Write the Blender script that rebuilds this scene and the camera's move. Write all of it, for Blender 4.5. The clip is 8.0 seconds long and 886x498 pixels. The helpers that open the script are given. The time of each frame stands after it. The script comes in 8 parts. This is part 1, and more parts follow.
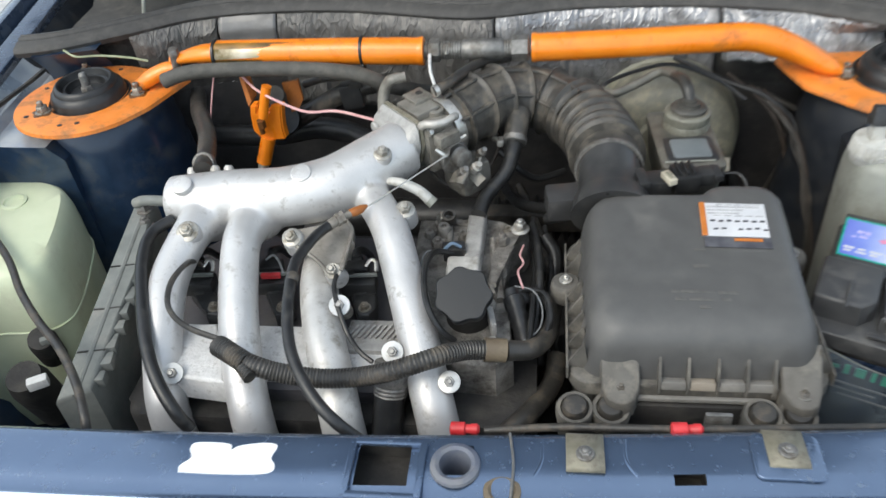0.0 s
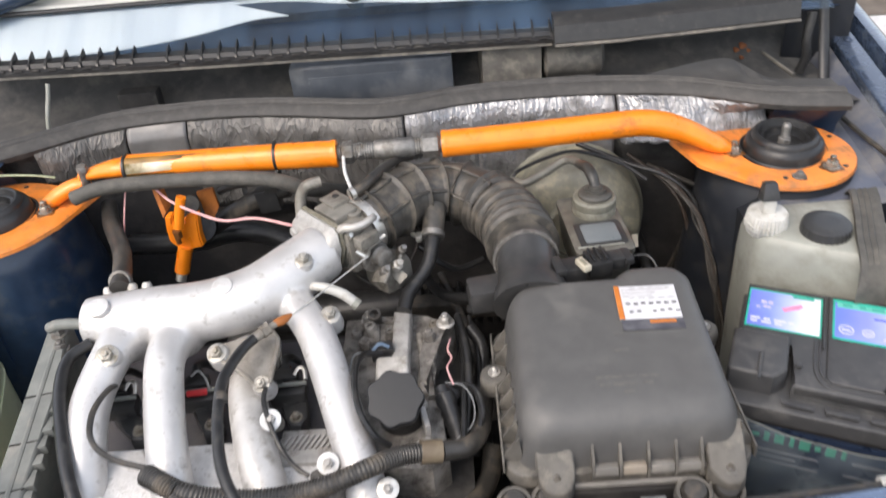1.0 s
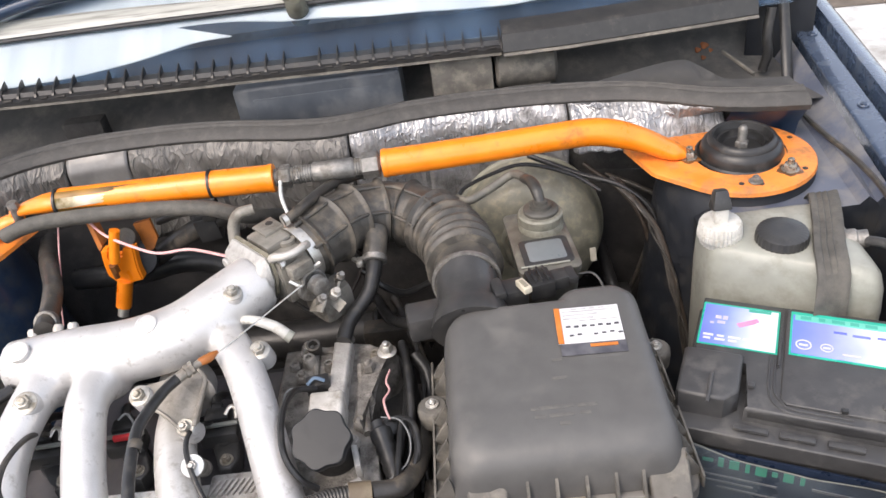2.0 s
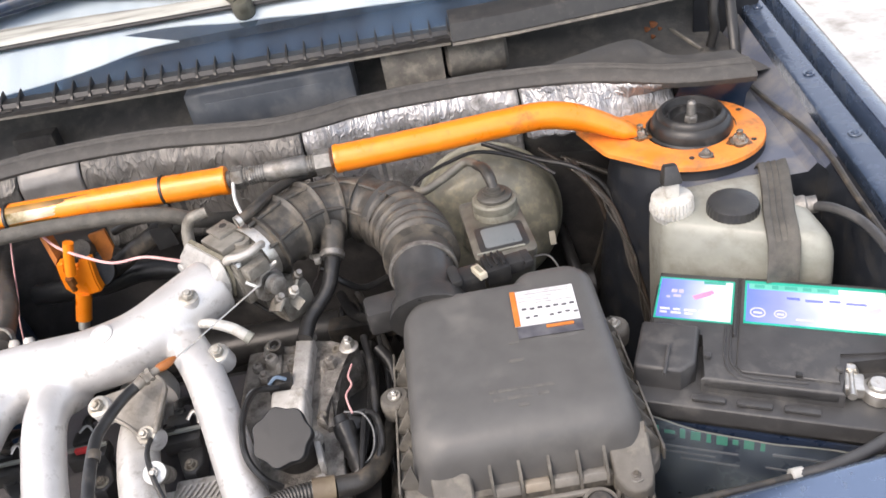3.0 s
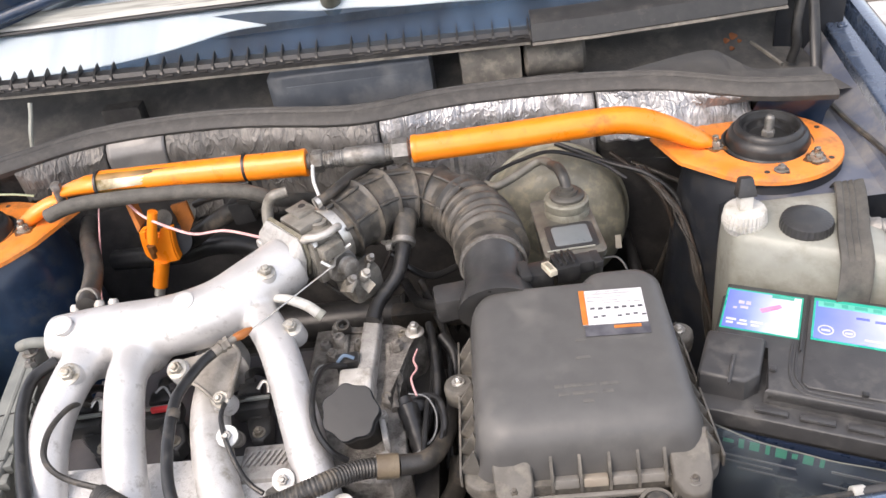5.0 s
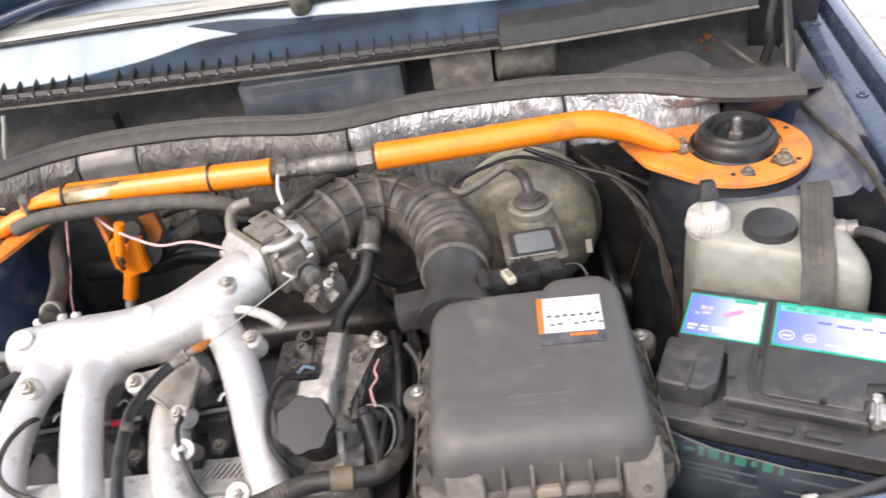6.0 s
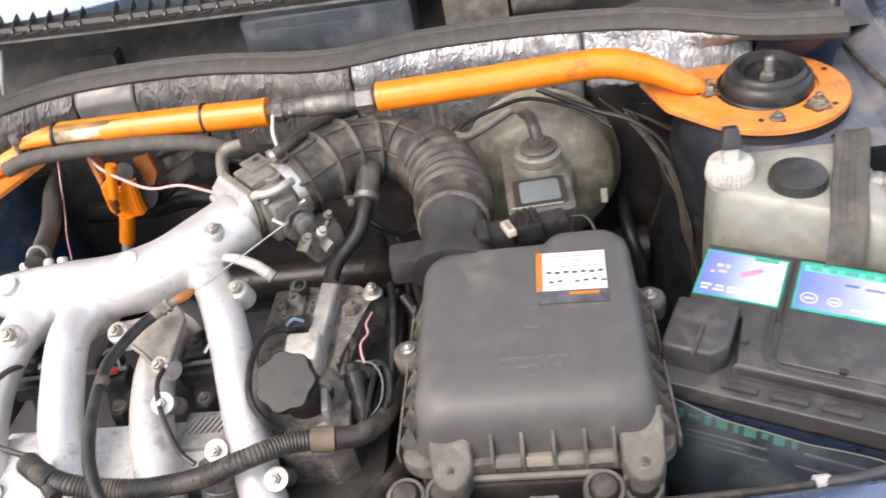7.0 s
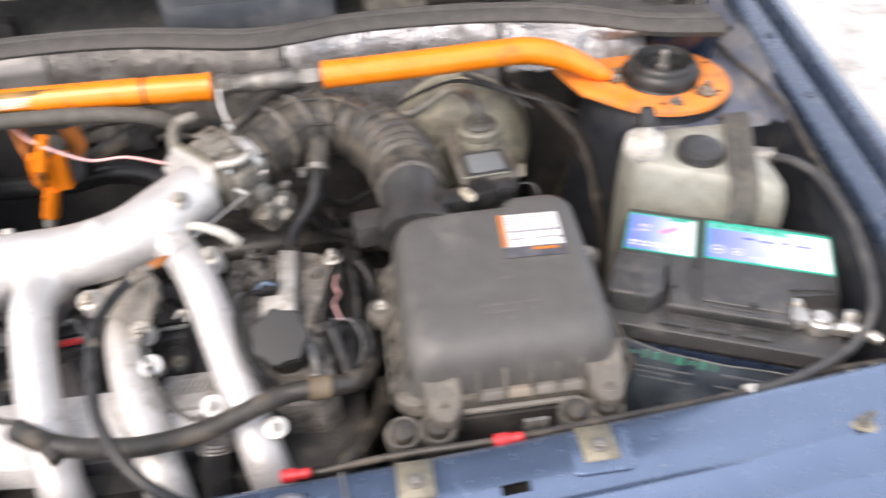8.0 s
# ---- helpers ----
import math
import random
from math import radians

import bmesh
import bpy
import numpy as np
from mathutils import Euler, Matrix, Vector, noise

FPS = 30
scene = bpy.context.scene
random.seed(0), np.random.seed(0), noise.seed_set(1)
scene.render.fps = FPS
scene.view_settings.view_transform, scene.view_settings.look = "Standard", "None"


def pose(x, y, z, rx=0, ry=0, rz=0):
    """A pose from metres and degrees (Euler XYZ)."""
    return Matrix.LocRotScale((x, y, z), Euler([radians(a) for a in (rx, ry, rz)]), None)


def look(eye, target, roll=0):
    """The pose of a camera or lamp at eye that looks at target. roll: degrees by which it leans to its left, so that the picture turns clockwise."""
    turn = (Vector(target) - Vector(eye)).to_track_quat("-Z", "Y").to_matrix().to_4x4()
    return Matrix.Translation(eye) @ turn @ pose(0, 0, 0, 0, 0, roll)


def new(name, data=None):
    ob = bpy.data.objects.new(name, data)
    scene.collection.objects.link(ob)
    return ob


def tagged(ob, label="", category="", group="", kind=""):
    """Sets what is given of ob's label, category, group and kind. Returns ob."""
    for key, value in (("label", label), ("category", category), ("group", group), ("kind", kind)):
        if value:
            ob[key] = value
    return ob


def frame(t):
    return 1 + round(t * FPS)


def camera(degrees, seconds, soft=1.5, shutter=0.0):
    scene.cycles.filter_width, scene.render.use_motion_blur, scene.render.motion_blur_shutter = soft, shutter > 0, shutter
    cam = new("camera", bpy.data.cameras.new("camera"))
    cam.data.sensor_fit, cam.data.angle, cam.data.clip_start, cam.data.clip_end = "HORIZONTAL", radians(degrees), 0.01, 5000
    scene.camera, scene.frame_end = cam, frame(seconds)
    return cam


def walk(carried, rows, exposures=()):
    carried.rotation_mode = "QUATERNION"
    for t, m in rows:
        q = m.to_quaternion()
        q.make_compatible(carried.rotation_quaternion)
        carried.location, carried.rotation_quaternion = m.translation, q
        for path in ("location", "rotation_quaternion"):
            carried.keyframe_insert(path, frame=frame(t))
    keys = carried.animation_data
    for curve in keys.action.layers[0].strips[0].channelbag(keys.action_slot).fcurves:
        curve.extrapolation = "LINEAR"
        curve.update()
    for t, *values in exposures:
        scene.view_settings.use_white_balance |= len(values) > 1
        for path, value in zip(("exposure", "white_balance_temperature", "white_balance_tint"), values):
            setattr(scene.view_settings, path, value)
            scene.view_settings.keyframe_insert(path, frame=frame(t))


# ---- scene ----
cam = camera(58.7, 8.0, shutter=0.5)
PATH = [
    (0, (0.106, 0.016, 1.35), (-0.16, 1.547, 0.09), -5.7),
    (0.2, (0.068, -0.019, 1.383), (-0.076, 1.538, 0.135), -3.1),
    (0.4, (0.06, -0.019, 1.396), (0.018, 1.547, 0.153), -3.8),
    (0.5, (0.06, -0.024, 1.386), (0.088, 1.571, 0.18), -2.8),
    (0.7, (0.076, -0.013, 1.391), (0.102, 1.584, 0.186), -4.8),
    (1, (0.106, 0.027, 1.386), (0.043, 1.669, 0.246), -5.6),
    (1.2, (0.136, 0.051, 1.387), (0.035, 1.699, 0.258), -6.3),
    (1.5, (0.171, 0.071, 1.373), (0.079, 1.718, 0.243), -7.2),
    (2.8, (0.206, 0.067, 1.363), (0.127, 1.733, 0.26), -11.1),
    (3, (0.217, 0.065, 1.357), (0.171, 1.713, 0.224), -11.2),
    (3.5, (0.213, 0.06, 1.361), (0.094, 1.695, 0.215), -9.2),
    (4, (0.196, 0.056, 1.367), (0.019, 1.695, 0.234), -8.9),
    (5.5, (0.186, 0.044, 1.37), (0.039, 1.692, 0.246), -9.2),
    (6, (0.241, 0.056, 1.366), (0.061, 1.703, 0.247), -10.4),
    (6.5, (0.292, 0.087, 1.36), (0.101, 1.718, 0.219), -10.3),
    (6.8, (0.290, 0.098, 1.352), (0.029, 1.690, 0.171), -11.4),
    (7, (0.278, 0.106, 1.335), (-0.012, 1.662, 0.113), -12.0),
    (7.2, (0.250, 0.110, 1.342), (0.019, 1.662, 0.103), -9.4),
    (7.4, (0.214, 0.083, 1.350), (0.123, 1.721, 0.205), -5.4),
    (7.5, (0.183, 0.073, 1.363), (0.184, 1.711, 0.215), -3.0),
    (7.6, (0.157, 0.062, 1.364), (0.172, 1.676, 0.190), -4.1),
    (7.8, (0.103, 0.038, 1.377), (0.135, 1.587, 0.111), -4.4),
    (8, (0.127, 0.031, 1.374), (0.290, 1.559, 0.095), -2.6),
]
walk(cam, [(t, look(eye, target, roll)) for t, eye, target, roll in PATH], [(0.0, 1.00, 6050, 2), (0.5, 1.16, 6250, 6.5), (1.0, 1.30, 6430, 10), (1.5, 1.43, 6480, 11), (3.5, 1.56, 6600, 12.5), (6.5, 1.60, 6620, 13), (8.0, 1.62, 6650, 13)])

# ---- light ----
world = bpy.data.worlds.new("sky")
scene.world = world
world.use_nodes = True
wn = world.node_tree
sky = wn.nodes.new("ShaderNodeTexSky")
sky.sky_type = "NISHITA"
sky.sun_disc = False
SUN_EL, SUN_AZ = 50.0, 222.0
sky.sun_elevation, sky.sun_rotation = radians(SUN_EL), radians(SUN_AZ)
sky.air_density, sky.dust_density, sky.ozone_density = 1.0, 3.6, 1.0
bg = wn.nodes["Background"]
bg.inputs["Strength"].default_value = 0.15
haze = wn.nodes.new("ShaderNodeMix")
haze.data_type = "RGBA"
haze.inputs["Factor"].default_value = 0.5
haze.inputs["B"].default_value = (4.6, 4.6, 4.7, 1)
wn.links.new(sky.outputs["Color"], haze.inputs["A"])
wn.links.new(haze.outputs["Result"], bg.inputs["Color"])
sun = new("sun", bpy.data.lights.new("sun", "SUN"))
sun.data.energy, sun.data.angle, sun.data.color = 0.68, radians(36), (1.0, 0.87, 0.765)
sun.matrix_world = look((0, 0, 0), (-math.sin(radians(SUN_AZ)), -math.cos(radians(SUN_AZ)), -math.tan(radians(SUN_EL))))


# ---- materials ----
def mat(name, c1, c2, rough=0.5, metal=0.0, scale=60.0, bump=0.1, dirt=None, amount=0.4, spread=9.0, coat=0.0, detail=6.0, rvar=0.15, bscale=None):
    m = bpy.data.materials.new(name)
    m.use_nodes = True
    nt = m.node_tree
    n, ln = nt.nodes, nt.links
    b = n["Principled BSDF"]
    tc = n.new("ShaderNodeTexCoord")
    na = n.new("ShaderNodeTexNoise")
    na.inputs["Scale"].default_value, na.inputs["Detail"].default_value = scale, detail
    ln.new(tc.outputs["Object"], na.inputs["Vector"])
    ra = n.new("ShaderNodeValToRGB")
    ra.color_ramp.elements[0].position, ra.color_ramp.elements[1].position = 0.35, 0.68
    ra.color_ramp.elements[0].color, ra.color_ramp.elements[1].color = (*c1, 1), (*c2, 1)
    ln.new(na.outputs["Fac"], ra.inputs["Fac"])
    colour = ra.outputs["Color"]
    mr = n.new("ShaderNodeMapRange")
    mr.inputs["To Min"].default_value, mr.inputs["To Max"].default_value = max(0.03, rough - rvar), min(1.0, rough + rvar)
    ln.new(na.outputs["Fac"], mr.inputs["Value"])
    rsock = mr.outputs["Result"]
    if dirt:
        nb = n.new("ShaderNodeTexNoise")
        nb.inputs["Scale"].default_value, nb.inputs["Detail"].default_value, nb.inputs["Roughness"].default_value = spread, 8.0, 0.68
        ln.new(tc.outputs["Object"], nb.inputs["Vector"])
        rb = n.new("ShaderNodeMapRange")
        rb.inputs["From Min"].default_value, rb.inputs["From Max"].default_value = 0.62 - 0.32 * amount, 0.80 - 0.25 * amount
        ln.new(nb.outputs["Fac"], rb.inputs["Value"])
        mx = n.new("ShaderNodeMix")
        mx.data_type = "RGBA"
        ln.new(rb.outputs["Result"], mx.inputs["Factor"])
        ln.new(colour, mx.inputs["A"])
        mx.inputs["B"].default_value = (*dirt, 1)
        colour = mx.outputs["Result"]
        mm = n.new("ShaderNodeMix")
        ln.new(rb.outputs["Result"], mm.inputs["Factor"])
        ln.new(rsock, mm.inputs["A"])
        mm.inputs["B"].default_value = 0.85
        rsock = mm.outputs["Result"]
        if metal:
            me = n.new("ShaderNodeMix")
            ln.new(rb.outputs["Result"], me.inputs["Factor"])
            me.inputs["A"].default_value, me.inputs["B"].default_value = metal, metal * 0.3
            ln.new(me.outputs["Result"], b.inputs["Metallic"])
    ln.new(colour, b.inputs["Base Color"])
    ln.new(rsock, b.inputs["Roughness"])
    if not (dirt and metal):
        b.inputs["Metallic"].default_value = metal
    b.inputs["Coat Weight"].default_value = coat
    b.inputs["Coat Roughness"].default_value = 0.12
    if bump:
        nc = n.new("ShaderNodeTexNoise")
        nc.inputs["Scale"].default_value, nc.inputs["Detail"].default_value = bscale or scale * 5, 4.0
        ln.new(tc.outputs["Object"], nc.inputs["Vector"])
        bp = n.new("ShaderNodeBump")
        bp.inputs["Strength"].default_value, bp.inputs["Distance"].default_value = bump, 0.004
        ln.new(nc.outputs["Fac"], bp.inputs["Height"])
        ln.new(bp.outputs["Normal"], b.inputs["Normal"])
    return m


ORANGE = mat("orange_paint", (0.82, 0.215, 0.008), (0.88, 0.26, 0.014), 0.32, 0, 40, 0.06, (0.26, 0.08, 0.016), 0.16, 26, 0.45)
ORANGE_WORN = mat("orange_paint_plate", (0.68, 0.20, 0.022), (0.80, 0.26, 0.045), 0.5, 0, 40, 0.1, (0.33, 0.15, 0.06), 0.48, 34)
BLUE = mat("blue_body_paint", (0.012, 0.028, 0.060), (0.018, 0.038, 0.078), 0.35, 0.2, 60, 0.03, (0.055, 0.062, 0.07), 0.35, 26, 0.5)
WING_DUST = mat("pale_dust_on_blue", (0.20, 0.24, 0.29), (0.36, 0.39, 0.42), 0.3, 0.3, 18, 0.02, (0.42, 0.43, 0.43), 0.5, 12, 0.6)
# same body paint, base lightened to hold the panel's sky reflection
BLUE_FRONT = mat("sky_lightened_blue_paint", (0.125, 0.176, 0.272), (0.140, 0.194, 0.292), 0.22, 0.7, 30, 0.012, (0.15, 0.18, 0.22), 0.08, 90, 1.0, rvar=0.05)
# body paint with a lighter base for the fender edges
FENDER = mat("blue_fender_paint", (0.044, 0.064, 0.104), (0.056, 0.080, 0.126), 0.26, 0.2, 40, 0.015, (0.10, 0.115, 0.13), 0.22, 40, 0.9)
BLUE_DUSTY = mat("blue_dusty_paint", (0.080, 0.094, 0.132), (0.120, 0.132, 0.165), 0.45, 0, 20, 0.03, (0.23, 0.223, 0.21), 0.45, 13)
ALU = mat("cast_silver", (0.53, 0.52, 0.505), (0.625, 0.615, 0.60), 0.37, 0.40, 30, 0.10, (0.25, 0.23, 0.20), 0.17, 58, bscale=420)
ALU_DIRTY = mat("dirty_cast_alloy", (0.15, 0.138, 0.122), (0.33, 0.312, 0.282), 0.48, 0.3, 55, 0.5, (0.045, 0.038, 0.031), 0.46, 48, bscale=200)
ALU_WORN = mat("stained_cast_silver", (0.42, 0.40, 0.36), (0.60, 0.58, 0.54), 0.45, 0.3, 50, 0.12, (0.22, 0.20, 0.165), 0.35, 40, bscale=420)
OLIVE = mat("dusty_olive_steel", (0.20, 0.185, 0.135), (0.29, 0.27, 0.21), 0.6, 0.2, 80, 0.1, (0.13, 0.11, 0.08), 0.4, 60)
# near-black base paints the bay's shading into the steel, with some grime
TOWER = mat("shade_dark_blue_steel", (0.006, 0.008, 0.012), (0.010, 0.013, 0.019), 0.6, 0, 60, 0.1, (0.022, 0.021, 0.019), 0.4, 30)
ALU_PALE = mat("pale_cast_alloy", (0.36, 0.35, 0.33), (0.52, 0.51, 0.485), 0.55, 0.3, 90, 0.25, (0.13, 0.115, 0.10), 0.4, 45, bscale=300)
RUBBER = mat("black_rubber", (0.016, 0.016, 0.016), (0.025, 0.025, 0.025), 0.36, 0, 80, 0.05, (0.06, 0.057, 0.05), 0.2, 60)
RUBBER_DUST = mat("dusty_rubber", (0.032, 0.030, 0.027), (0.052, 0.048, 0.042), 0.38, 0, 70, 0.10, (0.135, 0.112, 0.084), 0.36, 45)
FOAM = mat("foam_sleeve", (0.060, 0.057, 0.050), (0.095, 0.090, 0.079), 0.7, 0, 60, 0.3, (0.135, 0.125, 0.105), 0.35, 25)
PLASTIC = mat("black_plastic", (0.027, 0.027, 0.0275), (0.038, 0.038, 0.037), 0.35, 0, 60, 0.06, (0.080, 0.076, 0.069), 0.20, 70, bscale=600)
LID = mat("filter_lid_plastic", (0.080, 0.078, 0.075), (0.092, 0.090, 0.086), 0.43, 0, 60, 0.06, (0.122, 0.117, 0.108), 0.24, 16, bscale=900, rvar=0.09)
LID_DUST = mat("dusty_base_plastic", (0.078, 0.073, 0.063), (0.128, 0.120, 0.105), 0.65, 0, 45, 0.15, (0.21, 0.192, 0.160), 0.42, 40)
GREY_PLASTIC = mat("grey_plastic", (0.15, 0.158, 0.145), (0.20, 0.208, 0.19), 0.6, 0, 50, 0.08, (0.26, 0.25, 0.22), 0.3, 30)
FIRE = mat("bulkhead_mat", (0.025, 0.024, 0.023), (0.045, 0.043, 0.04), 0.85, 0, 60, 0.3, (0.085, 0.08, 0.07), 0.4, 25)
TRAY = mat("dusty_tray", (0.055, 0.054, 0.053), (0.08, 0.078, 0.074), 0.8, 0, 50, 0.15, (0.13, 0.122, 0.108), 0.42, 18)
SEAL = mat("seal_rubber", (0.043, 0.041, 0.038), (0.058, 0.056, 0.053), 0.62, 0, 90, 0.12, (0.090, 0.086, 0.079), 0.42, 50)
DARK = mat("dark_grime", (0.018, 0.017, 0.016), (0.032, 0.030, 0.028), 0.7, 0, 40, 0.5, (0.07, 0.065, 0.056), 0.42, 22, bscale=70)
ZINC = mat("zinc_steel", (0.55, 0.53, 0.48), (0.72, 0.70, 0.66), 0.35, 0.85, 120, 0.05, (0.28, 0.24, 0.18), 0.25, 60)
STEEL = mat("dull_steel", (0.17, 0.165, 0.155), (0.30, 0.29, 0.27), 0.48, 0.6, 120, 0.15, (0.09, 0.075, 0.055), 0.45, 45)
CREAM = mat("cream_tank_plastic", (0.255, 0.26, 0.225), (0.315, 0.32, 0.28), 0.42, 0, 40, 0.04, (0.19, 0.188, 0.155), 0.4, 14)
TANK_GREEN = mat("pale_green_tank", (0.55, 0.60, 0.40), (0.66, 0.70, 0.50), 0.45, 0, 14, 0.05, (0.42, 0.42, 0.28), 0.35, 7)
WHITE_CAP = mat("white_cap_plastic", (0.46, 0.455, 0.42), (0.54, 0.53, 0.49), 0.4, 0, 60, 0.03, (0.32, 0.30, 0.25), 0.35, 70)
RES = mat("reservoir_plastic", (0.075, 0.072, 0.06), (0.12, 0.115, 0.098), 0.35, 0, 60, 0.05, (0.19, 0.18, 0.15), 0.35, 40)
RES_WIN = mat("reservoir_fluid_window", (0.13, 0.145, 0.15), (0.17, 0.185, 0.19), 0.3, 0, 30, 0.02)
BOOST = mat("dull_olive_paint", (0.165, 0.156, 0.118), (0.225, 0.215, 0.166), 0.42, 0.2, 60, 0.08, (0.32, 0.295, 0.200), 0.36, 60, 0.2)
PINK = mat("pink_wire_skin", (0.62, 0.33, 0.33), (0.72, 0.44, 0.42), 0.5, 0, 50, 0)
WHITE = mat("white_plastic", (0.60, 0.60, 0.58), (0.74, 0.74, 0.72), 0.5, 0, 90, 0.03, (0.36, 0.34, 0.30), 0.3, 90)
RED = mat("red_plastic", (0.50, 0.025, 0.03), (0.64, 0.05, 0.055), 0.4, 0, 60, 0.02, (0.30, 0.08, 0.07), 0.3, 90)
ORANGE_PLASTIC = mat("orange_plastic_tip", (0.42, 0.13, 0.02), (0.55, 0.19, 0.04), 0.45, 0, 60, 0.02)
GREEN_LABEL = mat("green_label", (0.01, 0.36, 0.25), (0.02, 0.45, 0.32), 0.3, 0, 30, 0)
BLUE_LABEL = mat("blue_label", (0.13, 0.16, 0.60), (0.20, 0.24, 0.70), 0.3, 0, 25, 0)
LILAC_LABEL = mat("lilac_label", (0.48, 0.46, 0.78), (0.60, 0.58, 0.84), 0.3, 0, 25, 0)
LABEL_WHITE = mat("label_white", (0.54, 0.54, 0.55), (0.62, 0.62, 0.63), 0.35, 0, 40, 0)
INK = mat("ink", (0.05, 0.05, 0.06), (0.10, 0.10, 0.11), 0.5, 0, 80, 0)
INK_GREY = mat("grey_print", (0.35, 0.35, 0.36), (0.5, 0.5, 0.5), 0.5, 0, 80, 0)
NAVY = mat("navy_label", (0.013, 0.021, 0.042), (0.021, 0.032, 0.061), 0.3, 0, 30, 0, (0.04, 0.045, 0.05), 0.3, 14)
TAPE = mat("brown_tape", (0.13, 0.10, 0.065), (0.21, 0.17, 0.11), 0.6, 0, 40, 0.15, (0.06, 0.05, 0.04), 0.4, 40)
THROTTLE = mat("brownish_cast_alloy", (0.20, 0.188, 0.162), (0.30, 0.285, 0.25), 0.5, 0.35, 50, 0.25, (0.09, 0.078, 0.06), 0.4, 40, bscale=260)
GUSSET = mat("tan_stained_casting", (0.21, 0.190, 0.160), (0.29, 0.268, 0.232), 0.5, 0.3, 60, 0.15, (0.13, 0.11, 0.085), 0.4, 40)
RAIL = mat("white_oxidised_alloy", (0.60, 0.59, 0.57), (0.80, 0.79, 0.77), 0.65, 0.1, 90, 0.4, (0.30, 0.28, 0.25), 0.25, 90, bscale=300)
MATTING = mat("wrinkled_sound_mat", (0.034, 0.033, 0.033), (0.052, 0.050, 0.050), 0.65, 0, 30, 1.0, (0.09, 0.085, 0.078), 0.4, 16, bscale=22)
NEGATIVE_PRINT = mat("dull_print", (0.10, 0.105, 0.12), (0.16, 0.165, 0.18), 0.5, 0, 80, 0)
SCUFF = mat("dusty_emboss", (0.080, 0.078, 0.073), (0.115, 0.110, 0.100), 0.5, 0, 160, 0.1)
MAF_BLACK = mat("glossy_black_plastic", (0.036, 0.036, 0.036), (0.050, 0.049, 0.048), 0.33, 0, 60, 0.05, (0.09, 0.085, 0.078), 0.2, 50)
RUST = mat("rust", (0.16, 0.055, 0.02), (0.26, 0.10, 0.04), 0.85, 0, 60, 0.2)
GROUND = mat("pale_concrete", (0.40, 0.393, 0.375), (0.56, 0.55, 0.53), 0.9, 0, 9, 0.4, (0.24, 0.228, 0.20), 0.42, 4, bscale=60)
# paper of the torn sticker, also the white of the windscreen's painted reflection
PAPER = mat("paper_and_glare_white", (0.82, 0.82, 0.82), (0.88, 0.88, 0.88), 0.6, 0, 10, 0.02)


def label_material(name, axis, u0, u1, colours):
    """Printed colours running across a label."""
    m = mat(name, (0.5, 0.5, 0.5), (0.5, 0.5, 0.5), 0.32, 0, 30, 0)
    n, ln = m.node_tree.nodes, m.node_tree.links
    tc = n.new("ShaderNodeTexCoord")
    dot = n.new("ShaderNodeVectorMath")
    dot.operation = "DOT_PRODUCT"
    dot.inputs[1].default_value = axis
    ln.new(tc.outputs["Object"], dot.inputs[0])
    ns = n.new("ShaderNodeTexNoise")
    ns.inputs["Scale"].default_value = 35.0
    ln.new(tc.outputs["Object"], ns.inputs["Vector"])
    mr = n.new("ShaderNodeMapRange")
    mr.inputs["From Min"].default_value, mr.inputs["From Max"].default_value = u0, u1
    ln.new(dot.outputs["Value"], mr.inputs["Value"])
    ad = n.new("ShaderNodeMath")
    ad.operation = "MULTIPLY_ADD"
    ln.new(ns.outputs["Fac"], ad.inputs[0])
    ad.inputs[1].default_value = 0.25
    ln.new(mr.outputs["Result"], ad.inputs[2])
    ra = n.new("ShaderNodeValToRGB")
    el = ra.color_ramp.elements
    while len(el) < len(colours):
        el.new(0.5)
    for k, c in enumerate(colours):
        el[k].position = 0.12 + k / (len(colours) - 1)  * 0.88
        el[k].color = (*c, 1)
    ln.new(ad.outputs["Value"], ra.inputs["Fac"])
    ln.new(ra.outputs["Color"], n["Principled BSDF"].inputs["Base Color"])
    return m


